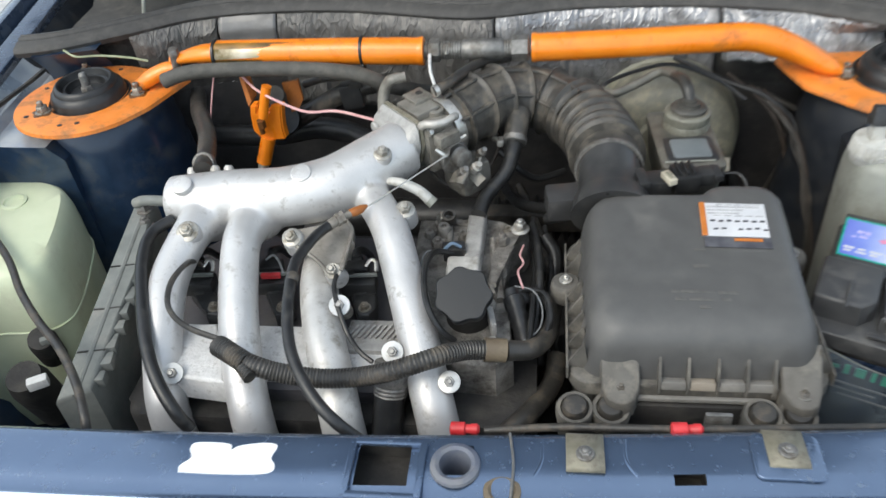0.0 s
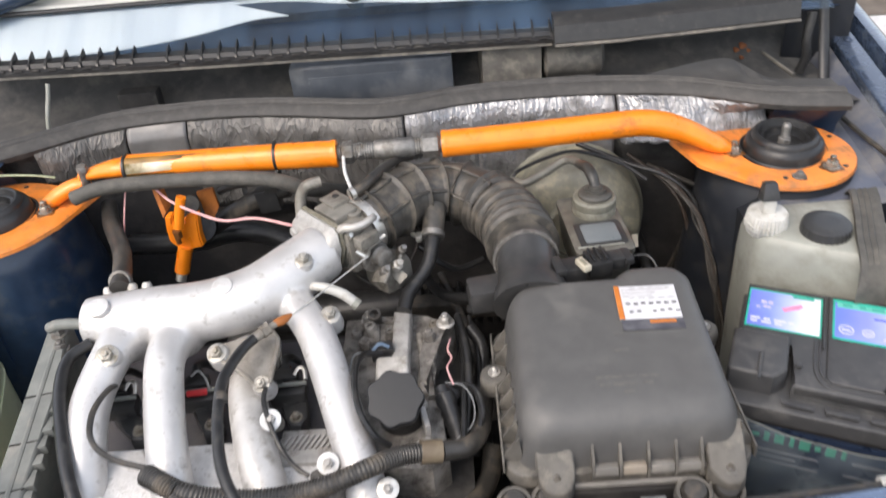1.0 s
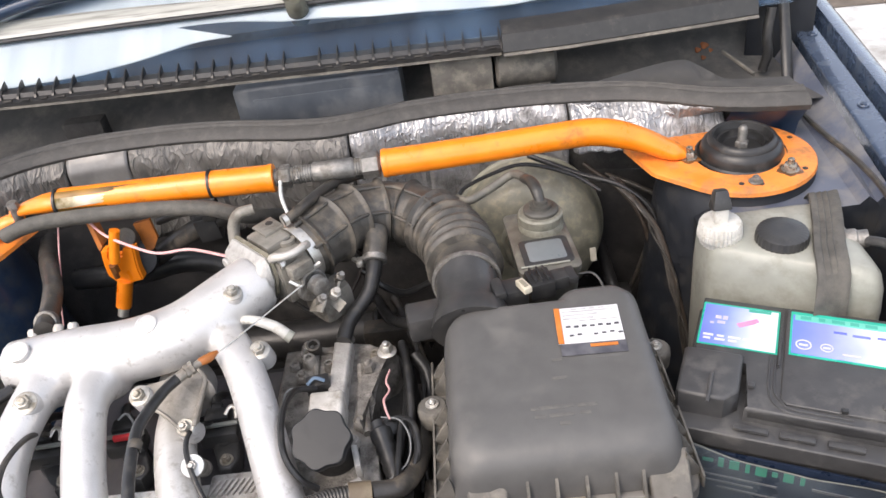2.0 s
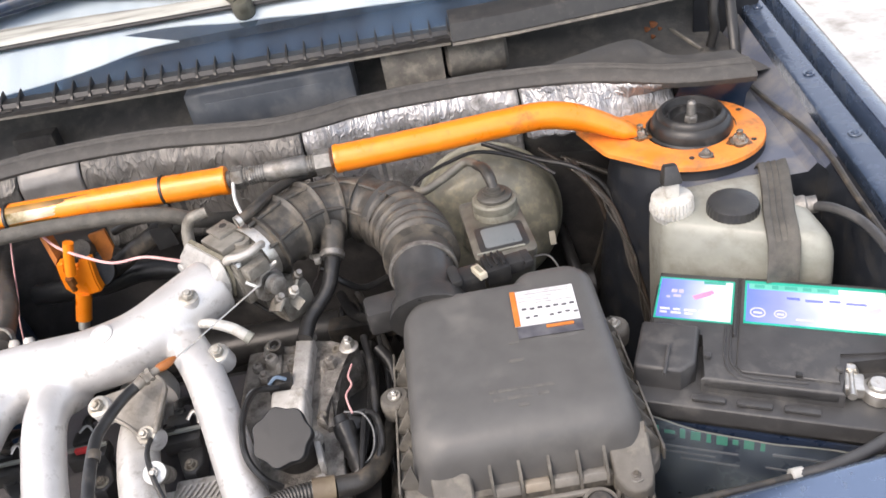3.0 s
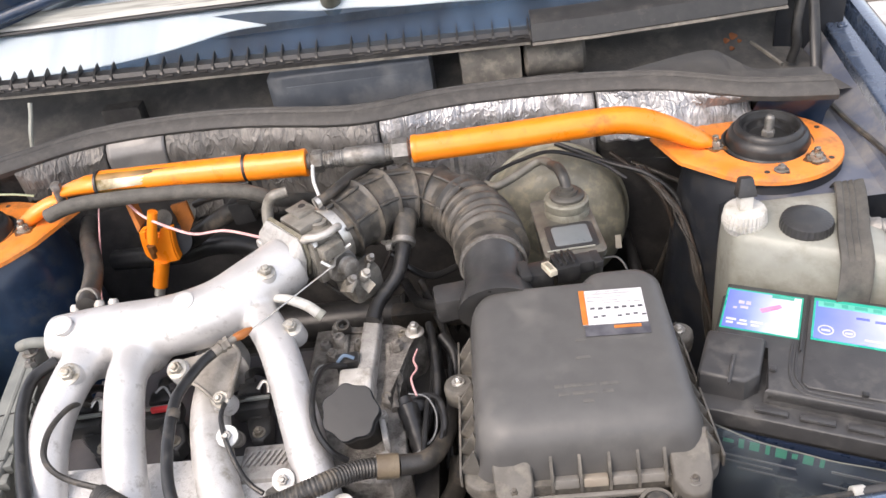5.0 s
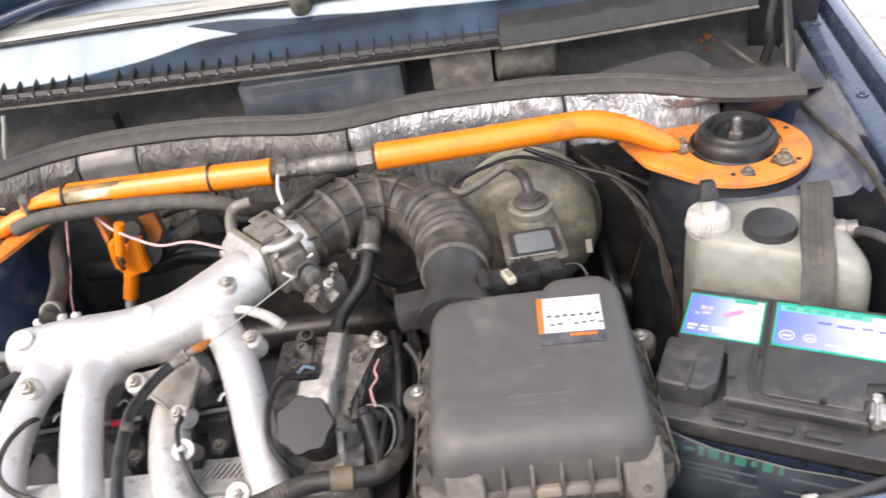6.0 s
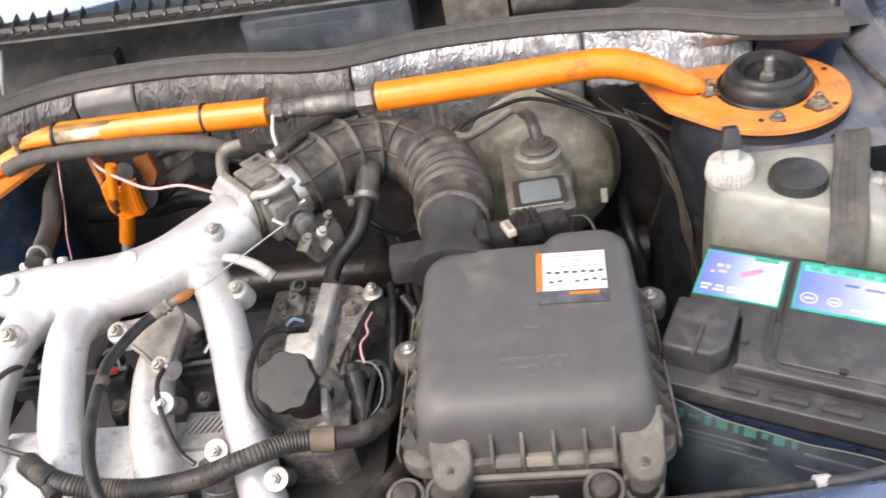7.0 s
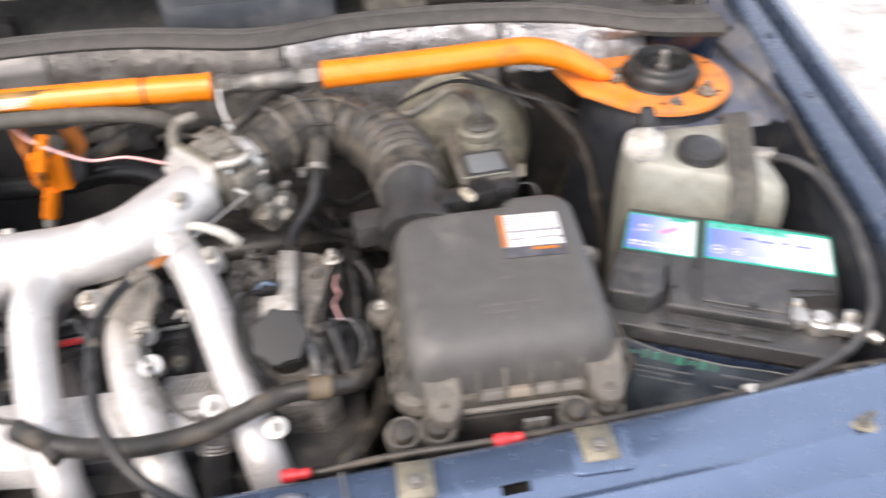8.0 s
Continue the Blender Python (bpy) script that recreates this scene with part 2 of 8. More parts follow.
def foil_material(name, strength, scale):
    bright = strength > 0.4
    m = mat(name, (0.25, 0.25, 0.252) if bright else (0.100, 0.096, 0.088), (0.39, 0.39, 0.392) if bright else (0.185, 0.177, 0.164), 0.30 if bright else 0.42, 0.62 if bright else 0.35, 40, 0, (0.12, 0.117, 0.112), 0.42 if bright else 0.5, 22)
    nt = m.node_tree
    n, ln = nt.nodes, nt.links
    tc = n.new("ShaderNodeTexCoord")
    folds = n.new("ShaderNodeMapping")
    folds.inputs["Scale"].default_value = (1.15, 1.0, 0.85) if bright else (1.2, 0.8, 0.6)
    ln.new(tc.outputs["Object"], folds.inputs["Vector"])

    def creases(freq, width):
        tx = n.new("ShaderNodeTexNoise")
        tx.inputs["Scale"].default_value, tx.inputs["Detail"].default_value, tx.inputs["Distortion"].default_value = freq, 1.5, 0.25
        ln.new(folds.outputs["Vector"], tx.inputs["Vector"])
        sb = n.new("ShaderNodeMath")
        sb.operation = "SUBTRACT"
        sb.inputs[1].default_value = 0.5
        ln.new(tx.outputs["Fac"], sb.inputs[0])
        ab = n.new("ShaderNodeMath")
        ab.operation = "ABSOLUTE"
        ln.new(sb.outputs["Value"], ab.inputs[0])
        mr = n.new("ShaderNodeMapRange")
        mr.inputs["From Max"].default_value, mr.inputs["To Min"].default_value, mr.inputs["To Max"].default_value = width, 1.0, 0.0
        ln.new(ab.outputs["Value"], mr.inputs["Value"])
        return mr.outputs["Result"]

    both = n.new("ShaderNodeMath")
    ln.new(creases(scale, 0.035), both.inputs[0])
    ln.new(creases(scale * 2.3, 0.05), both.inputs[1])
    edge = both
    mp = n.new("ShaderNodeMapping")
    mp.inputs["Scale"].default_value = (150.0, 40.0, 22.0)
    ln.new(tc.outputs["Object"], mp.inputs["Vector"])
    ns = n.new("ShaderNodeTexNoise")
    ns.inputs["Scale"].default_value, ns.inputs["Detail"].default_value = 1.0, 4.0
    ln.new(mp.outputs["Vector"], ns.inputs["Vector"])
    ad = n.new("ShaderNodeMath")
    ad.operation = "MULTIPLY_ADD"
    ln.new(edge.outputs["Value"], ad.inputs[0])
    ad.inputs[1].default_value = 0.19 if bright else 0.24
    ln.new(ns.outputs["Fac"], ad.inputs[2])
    bp = n.new("ShaderNodeBump")
    bp.inputs["Strength"].default_value, bp.inputs["Distance"].default_value = strength if bright else 0.75, 0.005
    ln.new(ad.outputs["Value"], bp.inputs["Height"])
    ln.new(bp.outputs["Normal"], n["Principled BSDF"].inputs["Normal"])
    return m


FOIL = foil_material("dull_crinkled_foil", 0.39, 24.0)
FOIL_SMOOTH = mat("smooth_grey_foil", (0.15, 0.147, 0.141), (0.20, 0.196, 0.188), 0.4, 0.3, 30, 0.08, (0.16, 0.155, 0.146), 0.35, 25)
FOIL_BRIGHT = foil_material("shiny_crinkled_foil", 0.62, 26.0)


def glass_material():
    m = bpy.data.materials.new("windscreen_glass")
    m.use_nodes = True
    n, ln = m.node_tree.nodes, m.node_tree.links
    n.remove(n["Principled BSDF"])
    clear = n.new("ShaderNodeBsdfTransparent")
    clear.inputs["Color"].default_value = (0.80, 0.88, 0.92, 1)
    shine = n.new("ShaderNodeBsdfGlossy")
    shine.inputs["Roughness"].default_value = 0.03
    fr = n.new("ShaderNodeFresnel")
    fr.inputs["IOR"].default_value = 1.6
    pane = n.new("ShaderNodeMixShader")
    ln.new(fr.outputs["Fac"], pane.inputs[0])
    ln.new(clear.outputs["BSDF"], pane.inputs[1])
    ln.new(shine.outputs["BSDF"], pane.inputs[2])
    tc = n.new("ShaderNodeTexCoord")
    mp = n.new("ShaderNodeMapping")
    mp.inputs["Scale"].default_value = (22.0, 1.5, 1.5)
    ns = n.new("ShaderNodeTexNoise")
    ns.inputs["Scale"].default_value, ns.inputs["Detail"].default_value = 1.0, 4.0
    ln.new(tc.outputs["Object"], mp.inputs["Vector"])
    ln.new(mp.outputs["Vector"], ns.inputs["Vector"])
    # streaked dust, tinted blue to paint in the reflected sky
    dust = n.new("ShaderNodeBsdfDiffuse")
    dust.inputs["Color"].default_value = (0.15, 0.26, 0.42, 1)
    fine = n.new("ShaderNodeMapRange")
    fine.inputs["From Min"].default_value, fine.inputs["From Max"].default_value = 0.38, 0.8
    fine.inputs["To Min"].default_value, fine.inputs["To Max"].default_value = 0.04, 0.24
    ln.new(ns.outputs["Fac"], fine.inputs["Value"])
    mx = n.new("ShaderNodeMixShader")
    ln.new(fine.outputs["Result"], mx.inputs[0])
    ln.new(pane.outputs["Shader"], mx.inputs[1])
    ln.new(dust.outputs["BSDF"], mx.inputs[2])
    ln.new(mx.outputs["Shader"], n["Material Output"].inputs["Surface"])
    return m


GLASS = glass_material()


# ---- building helpers ----
def thing(name, at, label, category, group="", kind=""):
    ob = new(name)
    ob.location = at
    ob.empty_display_size = 0.02
    return tagged(ob, label, category, group, kind)


def base_of(ob):
    while ob.parent:
        ob = ob.parent
    return Vector(ob.location)


def part(name, bm, material, parent=None, label="", smooth=True):
    """Links a bmesh, in world metres, as one mesh object under a thing or a part."""
    if parent:
        bmesh.ops.translate(bm, verts=bm.verts, vec=-base_of(parent))
    bmesh.ops.recalc_face_normals(bm, faces=bm.faces)
    me = bpy.data.meshes.new(name)
    bm.to_mesh(me)
    bm.free()
    me.materials.append(material)
    if smooth:
        me.polygons.foreach_set("use_smooth", [True] * len(me.polygons))
        me.set_sharp_from_angle(angle=radians(42))
    ob = new(name, me)
    ob.parent = parent
    return tagged(ob, label)


def spline(pts, n=8):
    """A smooth line through the points."""
    p = [Vector(a) for a in pts]
    if len(p) == 2:
        return [p[0].lerp(p[1], i / n) for i in range(n + 1)]
    q = [2 * p[0] - p[1]] + p + [2 * p[-1] - p[-2]]
    out = []
    for i in range(1, len(q) - 2):
        a, b, c, d = q[i - 1:i + 3]
        for k in range(n):
            t = k / n
            out.append(0.5 * (2 * b + (c - a) * t + (2 * a - 5 * b + 4 * c - d) * t * t + (3 * b - a - 3 * c + d) * t ** 3))
    out.append(p[-1])
    return out


def resample(line, step):
    """Points along the line at an even step."""
    out, left = [line[0].copy()], step
    for a, b in zip(line, line[1:]):
        seg = (b - a).length
        pos = 0.0
        while seg - pos >= left:
            pos += left
            out.append(a.lerp(b, pos / seg))
            left = step
        left -= seg - pos
    if (out[-1] - line[-1]).length > step * 0.3:
        out.append(line[-1].copy())
    return out


def skin(bm, rings, caps=True, closed=True):
    rows = [[bm.verts.new(v) for v in r] for r in rings]
    k = len(rows[0])
    for a, b in zip(rows, rows[1:]):
        for i in range(k if closed else k - 1):
            bm.faces.new((a[i], a[(i + 1) % k], b[(i + 1) % k], b[i]))
    if caps and closed:
        bm.faces.new(rows[0][::-1])
        bm.faces.new(rows[-1])
    return bm


def tube(bm, pts, radius, seg=14, n=8, flat=1.0, smooth_line=True, even=0.0):
    """A swept tube; radius is a number, a list along the line or a function of the share (0 to 1) and length."""
    line = spline(pts, n) if smooth_line else [Vector(a) for a in pts]
    if even:
        line = resample(line, even)
    total = sum((b - a).length for a, b in zip(line, line[1:]))
    side, run, rings = None, 0.0, []
    for i, c in enumerate(line):
        d = (line[min(i + 1, len(line) - 1)] - line[max(i - 1, 0)]).normalized()
        if side is None:
            side = d.cross(Vector((0, 0, 1)))
            if side.length < 0.1:
                side = d.cross(Vector((0, 1, 0)))
        side = (side - d * side.dot(d)).normalized()
        up = side.cross(d)
        if i:
            run += (c - line[i - 1]).length
        s = run / total
        if callable(radius):
            r = radius(s, run)
        elif isinstance(radius, (list, tuple)):
            f = s * (len(radius) - 1)
            j = min(int(f), len(radius) - 2)
            r = radius[j] + (radius[j + 1] - radius[j]) * (f - j)
        else:
            r = radius
        squash = flat(s) if callable(flat) else flat
        rings.append([c + (side * math.cos(a) + up * math.sin(a) * squash) * r for a in (2 * math.pi * k / seg for k in range(seg))])
    return skin(bm, rings)


def turn(axis):
    """The rotation that takes z to the axis."""
    return Vector(axis).normalized().to_track_quat("Z", "Y").to_matrix().to_4x4()


def lathe(bm, profile, at, axis=(0, 0, 1), seg=28, lobes=0, depth=0.0, caps=True):
    m = Matrix.Translation(at) @ turn(axis)
    rings = []
    for r, z in profile:
        ring = []
        for k in range(seg):
            a = 2 * math.pi * k / seg
            q = r * (1 + (depth * math.cos(lobes * a) if lobes else 0))
            ring.append(m @ Vector((q * math.cos(a), q * math.sin(a), z)))
        rings.append(ring)
    return skin(bm, rings, caps)


def box(bm, at, size, m=None, bevel=0.003, taper=0.0):
    made = bmesh.ops.create_cube(bm, size=1.0)["verts"]
    for v in made:
        k = 1 - taper if v.co.z > 0 else 1
        v.co = Vector((v.co.x * size[0] * k, v.co.y * size[1] * k, v.co.z * size[2]))
    if bevel:
        edges = list({e for v in made for e in v.link_edges})
        made = list({v for f in bmesh.ops.bevel(bm, geom=edges + made, offset=bevel, segments=2, affect="EDGES", profile=0.6)["faces"] for v in f.verts} | {v for v in made if v.is_valid})
    bmesh.ops.transform(bm, verts=made, matrix=Matrix.Translation(at) @ (m or Matrix()))
    return bm


def prism(bm, outline, z0, z1, bevel=0.003, m=None):
    """An upright body over an outline; z0 and z1 are numbers or functions of x and y."""
    low = z0 if callable(z0) else (lambda x, y: z0)
    high = z1 if callable(z1) else (lambda x, y: z1)
    bot = [bm.verts.new((x, y, low(x, y))) for x, y in outline]
    top = [bm.verts.new((x, y, high(x, y))) for x, y in outline]
    k = len(outline)
    for i in range(k):
        bm.faces.new((bot[i], bot[(i + 1) % k], top[(i + 1) % k], top[i]))
    lid = bm.faces.new(top)
    bm.faces.new(bot[::-1])
    verts = bot + top
    if bevel:
        res = bmesh.ops.bevel(bm, geom=list(lid.edges), offset=bevel, segments=3, affect="EDGES", profile=0.5)
        verts = [v for v in verts if v.is_valid] + [v for f in res["faces"] for v in f.verts]
    if m:
        bmesh.ops.transform(bm, verts=list(set(verts)), matrix=m)
    return bm


def round_rect(x0, y0, x1, y1, r, n=6):
    out = []
    for cx, cy, a0 in ((x1 - r, y1 - r, 0), (x0 + r, y1 - r, 90), (x0 + r, y0 + r, 180), (x1 - r, y0 + r, 270)):
        for k in range(n + 1):
            a = radians(a0 + 90 * k / n)
            out.append((cx + r * math.cos(a), cy + r * math.sin(a)))
    return out


def bolt(parent, at, axis=(0, 0, 1), r=0.008, h=0.006, washer=0.0, material=None, label=""):
    """A hexagon head on a washer."""
    bm = bmesh.new()
    if washer:
        lathe(bm, [(washer * 0.94, 0), (washer, 0.0006), (washer, 0.0018), (washer * 0.92, 0.0025)], at, axis, 20)
    q = Vector(at) + Vector(axis).normalized() * 0.002
    lathe(bm, [(r, 0), (r, h * 0.8), (r * 0.85, h)], q, axis, 6)
    lathe(bm, [(r * 0.55, h * 0.9), (r * 0.55, h * 1.3), (r * 0.4, h * 1.45)], q, axis, 10)
    return part("bolt", bm, material or ZINC, parent, label)


def hull(points):
    p = sorted(points)
    def half(seq):
        out = []
        for a in seq:
            while len(out) > 1 and (out[-1][0] - out[-2][0]) * (a[1] - out[-2][1]) - (out[-1][1] - out[-2][1]) * (a[0] - out[-2][0]) <= 0:
                out.pop()
            out.append(a)
        return out[:-1]
    return half(p) + half(p[::-1])


# ---- ground ----
bm = bmesh.new()
skin(bm, [[(-150, y, 0), (150, y, 0)] for y in (-150, -4, 4, 150)], closed=False)
tagged(part("ground", bm, GROUND), "pale dusty concrete yard beside the car", "ground", kind="structure")

# dark brown rising ground beyond the edge of the concrete
bm = bmesh.new()
rows = []
for i in range(121):
    x = -30 + 0.5 * i
    e = 3.66 + 0.10 * noise.noise(Vector((x * 0.9, 0.0, 4.0)))
    rows.append([(x, e + d, 0.004 + 0.16 * min(1.0, d / 1.6) + (0.03 * noise.noise(Vector((x * 2.1, d * 3.0, 1.0))) if d > 0.2 else 0.0)) for d in (0.0, 0.08, 0.25, 0.6, 1.2, 2.4, 6.0, 14.0)])
skin(bm, rows, closed=False)
tagged(part("verge", bm, mat("dark_brown_ground", (0.085, 0.068, 0.052), (0.14, 0.115, 0.09), 0.95, 0, 9, 0.5, (0.05, 0.042, 0.03), 0.4, 3, bscale=40)), "dark brown ground beyond the concrete yard", "verge", kind="structure")

# ---- car body ----
car = thing("car_body", (0, 0.9, 0.0), "dark blue car with its bonnet open over a dusty engine bay", "car")


def panel_edge(x):
    return 0.421 + 0.045 * x + 0.06 * x * x


def gutter_x(y):
    return 0.671 + 0.105 * (y - 0.93)


def gutter_z(y):
    return 0.880 + 0.07 * (y - 0.97)


# front panel with its openings
FP = [(0.0, 0.62), (0.0, 0.812), (-0.003, 0.818), (-0.009, 0.8205), (-0.016, 0.821), (-0.022, 0.821), (-0.033, 0.821), (-0.044, 0.821), (-0.048, 0.8205), (-0.053, 0.8195), (-0.062, 0.8168), (-0.0655, 0.8170), (-0.0685, 0.8185), (-0.0715, 0.8170), (-0.076, 0.8128), (-0.098, 0.8095), (-0.101, 0.8105), (-0.104, 0.8085), (-0.14, 0.8045), (-0.185, 0.800), (-0.225, 0.785), (-0.25, 0.745), (-0.26, 0.40), (-0.25, 0.0)]
XS = sorted({-0.66, -0.55, -0.44, -0.33, -0.25, -0.18, -0.1, -0.046, -0.003, 0.021, 0.047, 0.059, 0.077, 0.12, 0.203, 0.227, 0.3, 0.38, 0.46, 0.56, 0.62})
bm = bmesh.new()
grid = [[bm.verts.new((x, panel_edge(x) + dy, z + 0.0)) for dy, z in FP] for x in XS]
OPEN = [(-0.046, -0.003, 4, 9), (0.021, 0.047, 4, 7), (0.203, 0.227, 7, 9)]
for i in range(len(XS) - 1):
    for j in range(len(FP) - 1):
        if any(a <= XS[i] < b and lo <= j < hi for a, b, lo, hi in OPEN):
            continue
        bm.faces.new((grid[i][j], grid[i + 1][j], grid[i + 1][j + 1], grid[i][j + 1]))
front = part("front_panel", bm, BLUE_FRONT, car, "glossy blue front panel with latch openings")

bm = bmesh.new()
for x in (-0.052, 0.006):
    box(bm, (x + 0.001, 0.380, 0.8235), (0.006, 0.052, 0.004), bevel=0.0015)
for y in (0.407, 0.357):
    box(bm, (-0.0225, y - 0.002, 0.8235), (0.056, 0.006, 0.004), bevel=0.0015)
part("latch_frame", bm, BLUE_FRONT, front, "raised edge round the square opening")
bm = bmesh.new()
lathe(bm, [(0.0205, 0.0), (0.0198, 0.003), (0.0160, 0.0045), (0.013, 0.003), (0.0115, -0.004), (0.0115, -0.03), (0.0, -0.03)], (0.034, 0.387, 0.8215), seg=32, caps=False)
part("latch_ring", bm, BLUE_DUSTY, front, "dusty round latch socket")
bm = bmesh.new()
lathe(bm, [(0.015, 0.0), (0.0145, 0.003), (0.011, 0.004), (0.0085, 0.002), (0.008, -0.002), (0.0, -0.002)], (0.072, 0.368, 0.817), seg=24, caps=False)
part("latch_hole", bm, TAPE, front, "small round socket with a brownish rim")
bm = bmesh.new()
tube(bm, [(0.076, 0.42, 0.823), (0.080, 0.39, 0.824), (0.079, 0.36, 0.822)], 0.0012, 6)
part("spring_wire", bm, STEEL, front)
bm = bmesh.new()
sticker = [(-0.192, 0.362), (-0.155, 0.361), (-0.118, 0.363), (-0.113, 0.372), (-0.118, 0.382), (-0.116, 0.397), (-0.128, 0.400), (-0.148, 0.396), (-0.154, 0.391), (-0.158, 0.398), (-0.186, 0.399), (-0.190, 0.39), (-0.186, 0.38), (-0.193, 0.37)]
prism(bm, [(p.x, panel_edge(p.x) - 0.0465 + (p.y - 0.361) * 0.80) for p in spline([(*q, 0) for q in sticker + sticker[:1]], 4)[:-1]], lambda x, y: 0.8208, lambda x, y: 0.8216, bevel=0)
part("sticker", bm, PAPER, front, "torn white sticker")
for x, y, w, d in ((-0.0245, 0.383, 0.06, 0.06), (0.215, 0.3905, 0.030, 0.03)):
    bm = bmesh.new()
    box(bm, (x, y, 0.792), (w, d, 0.006), bevel=0)
    for q in (-1, 1):
        box(bm, (x + q * w / 2, y, 0.799), (0.003, d, 0.020), bevel=0)
        box(bm, (x, y + q * d / 2, 0.799), (w, 0.003, 0.020), bevel=0)
    part("latch_well", bm, DARK, front, "dark well under the opening")


bm = bmesh.new()
lathe(bm, [(0.0, 0.0), (0.011, 0.0), (0.009, 0.0009), (0.0, 0.0012)], (0.520, panel_edge(0.52) - 0.058, 0.8180), seg=18, lobes=3, depth=0.12, caps=False)
part("rust_stain", bm, OLIVE, front, "dusty rust stain round the stud")
bolt(front, (0.520, panel_edge(0.52) - 0.058, 0.8185), (0.1, -0.2, 1), 0.0045, 0.012, 0.0065, STEEL)
for x0_, x1_ in ((0.102, 0.096), (0.168, 0.176)):
    bm = bmesh.new()
    tube(bm, [(x0_, panel_edge(x0_) - 0.010, 0.8185), (x0_, panel_edge(x0_) - 0.03, 0.8190), (x1_, panel_edge(x1_) - 0.047, 0.8182), (x1_, panel_edge(x1_) - 0.058, 0.810)], 0.0026, 10, 5)
    part("panel_fold", bm, BLUE_FRONT, front)


# fenders, inner wings and towers on both sides
def side(s):
    name = "fender"
    ys = [0.38, 0.46, 0.55, 0.65, 0.75, 0.85, 0.95, 1.05, 1.15, 1.3, 1.5]
    prof = [(0.006, -0.03), (0.006, -0.002), (0.009, 0.0), (0.036, 0.002), (0.038, 0.0), (0.040, -0.016), (0.046, -0.018), (0.0485, 0.012), (0.050, 0.0155), (0.053, 0.0165), (0.070, 0.014), (0.081, 0.004), (0.091, -0.02), (0.101, -0.08), (0.125, -0.25), (0.13, -0.55), (0.12, -0.878)]
    bm = bmesh.new()
    skin(bm, [[(s * (gutter_x(y) + dx), y, gutter_z(y) + dz) for dx, dz in prof] for y in ys], closed=False)
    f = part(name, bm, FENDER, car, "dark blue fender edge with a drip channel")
    for y in (0.62, 0.85, 1.0, 1.22):
        bolt(f, (s * (gutter_x(y) + 0.025), y, gutter_z(y) + 0.001), r=0.0048, h=0.0025, washer=0.0075, material=FENDER)
    # inner wing: shelf round the tower, open well in front of it
    bm = bmesh.new()
    rows = []
    for y in [0.43, 0.5, 0.6, 0.7, 0.78, 0.822, 0.834, 0.86, 0.88, 0.9, 0.92, 0.95, 1.0, 1.04, 1.08, 1.16, 1.25, 1.34]:
        k = min(1, max(0, (y - 0.822) / 0.012))
        xg, zg = gutter_x(y), gutter_z(y)
        zs = 0.60 + (0.842 - 0.60) * k
        xi = 0.60 + ((0.455 if s > 0 else 0.53) - 0.60) * k
        rows.append([(s * (xg + 0.001), y, zg - 0.012), (s * (xg - 0.012), y, zg - 0.026), (s * (xg - 0.022), y, zs + 0.012), (s * (xg - 0.032), y, zs + 0.002), (s * (xi + 0.02), y, zs), (s * xi, y, zs - 0.02), (s * (xi - 0.01), y, 0.50), (s * 0.40, y, 0.36)])
    skin(bm, [r[:5] for r in rows if 0.83 < r[0][1] < 1.05], closed=False)
    part("inner_wing", bm, BLUE_DUSTY if s > 0 else WING_DUST, car, "dusty blue inner wing" if s > 0 else "blue inner wing under pale dust")
    # left cowl side is near black to stand for the shaded cavity
    bm = bmesh.new()
    skin(bm, [r[:5] for r in rows if r[0][1] > 1.03], closed=False)
    part("cowl_side", bm, BLUE_DUSTY if s > 0 else TOWER, car, "dusty blue side of the cowl" if s > 0 else "grimy side of the cowl, shading painted in")
    # right-hand walls and tower carry the bay's shading in their colour
    bm = bmesh.new()
    skin(bm, [r[:5] for r in rows if r[0][1] < 0.835], closed=False)
    part("inner_wing", bm, TOWER if s > 0 else BLUE, car, "grimy inner wing wall, shading painted in on the right")
    bm = bmesh.new()
    skin(bm, [r[4:] for r in rows], closed=False)
    part("wing_well", bm, TOWER if s > 0 else BLUE, car, "grimy wing wall beside the engine, shading painted in on the right")
    bm = bmesh.new()
    strip = ((0.647, 1.074, 0.858), (0.648, 0.989, 0.860), (0.652, 0.912, 0.863), (0.649, 0.835, 0.866), (0.642, 0.76, 0.858), (0.634, 0.68, 0.852))
    tube(bm, [(s * p[0], p[1], p[2]) for p in strip], 0.0036, 8, 5)
    part("seam_strip", bm, RUBBER_DUST, car, "dark sealer strip along the inner wing")
    bm = bmesh.new()
    lathe(bm, [(0.135, -0.40), (0.112, -0.14), (0.102, -0.05), (0.095, -0.022), (0.086, -0.008), (0.05, -0.006)], (s * 0.528, 0.950, 0.862), seg=40)
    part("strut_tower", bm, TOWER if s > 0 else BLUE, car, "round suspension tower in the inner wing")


side(1)
side(-1)

# bulkhead with a wavy top flange
def along(table, x):
    """A smooth value at x from a short table of (x, value)."""
    if x <= table[0][0]:
        return table[0][1]
    for k in range(len(table) - 1):
        (x0, v0), (x1, v1) = table[k], table[k + 1]
        if x <= x1:
            xa, va = table[max(k - 1, 0)]
            xb, vb = table[min(k + 2, len(table) - 1)]
            m0, m1 = (v1 - va) / (x1 - xa), (vb - v0) / (xb - x0)
            h, t = x1 - x0, (x - x0) / (x1 - x0)
            return (2 * t ** 3 - 3 * t * t + 1) * v0 + (t ** 3 - 2 * t * t + t) * h * m0 + (3 * t * t - 2 * t ** 3) * v1 + (t ** 3 - t * t) * h * m1
    return table[-1][1]


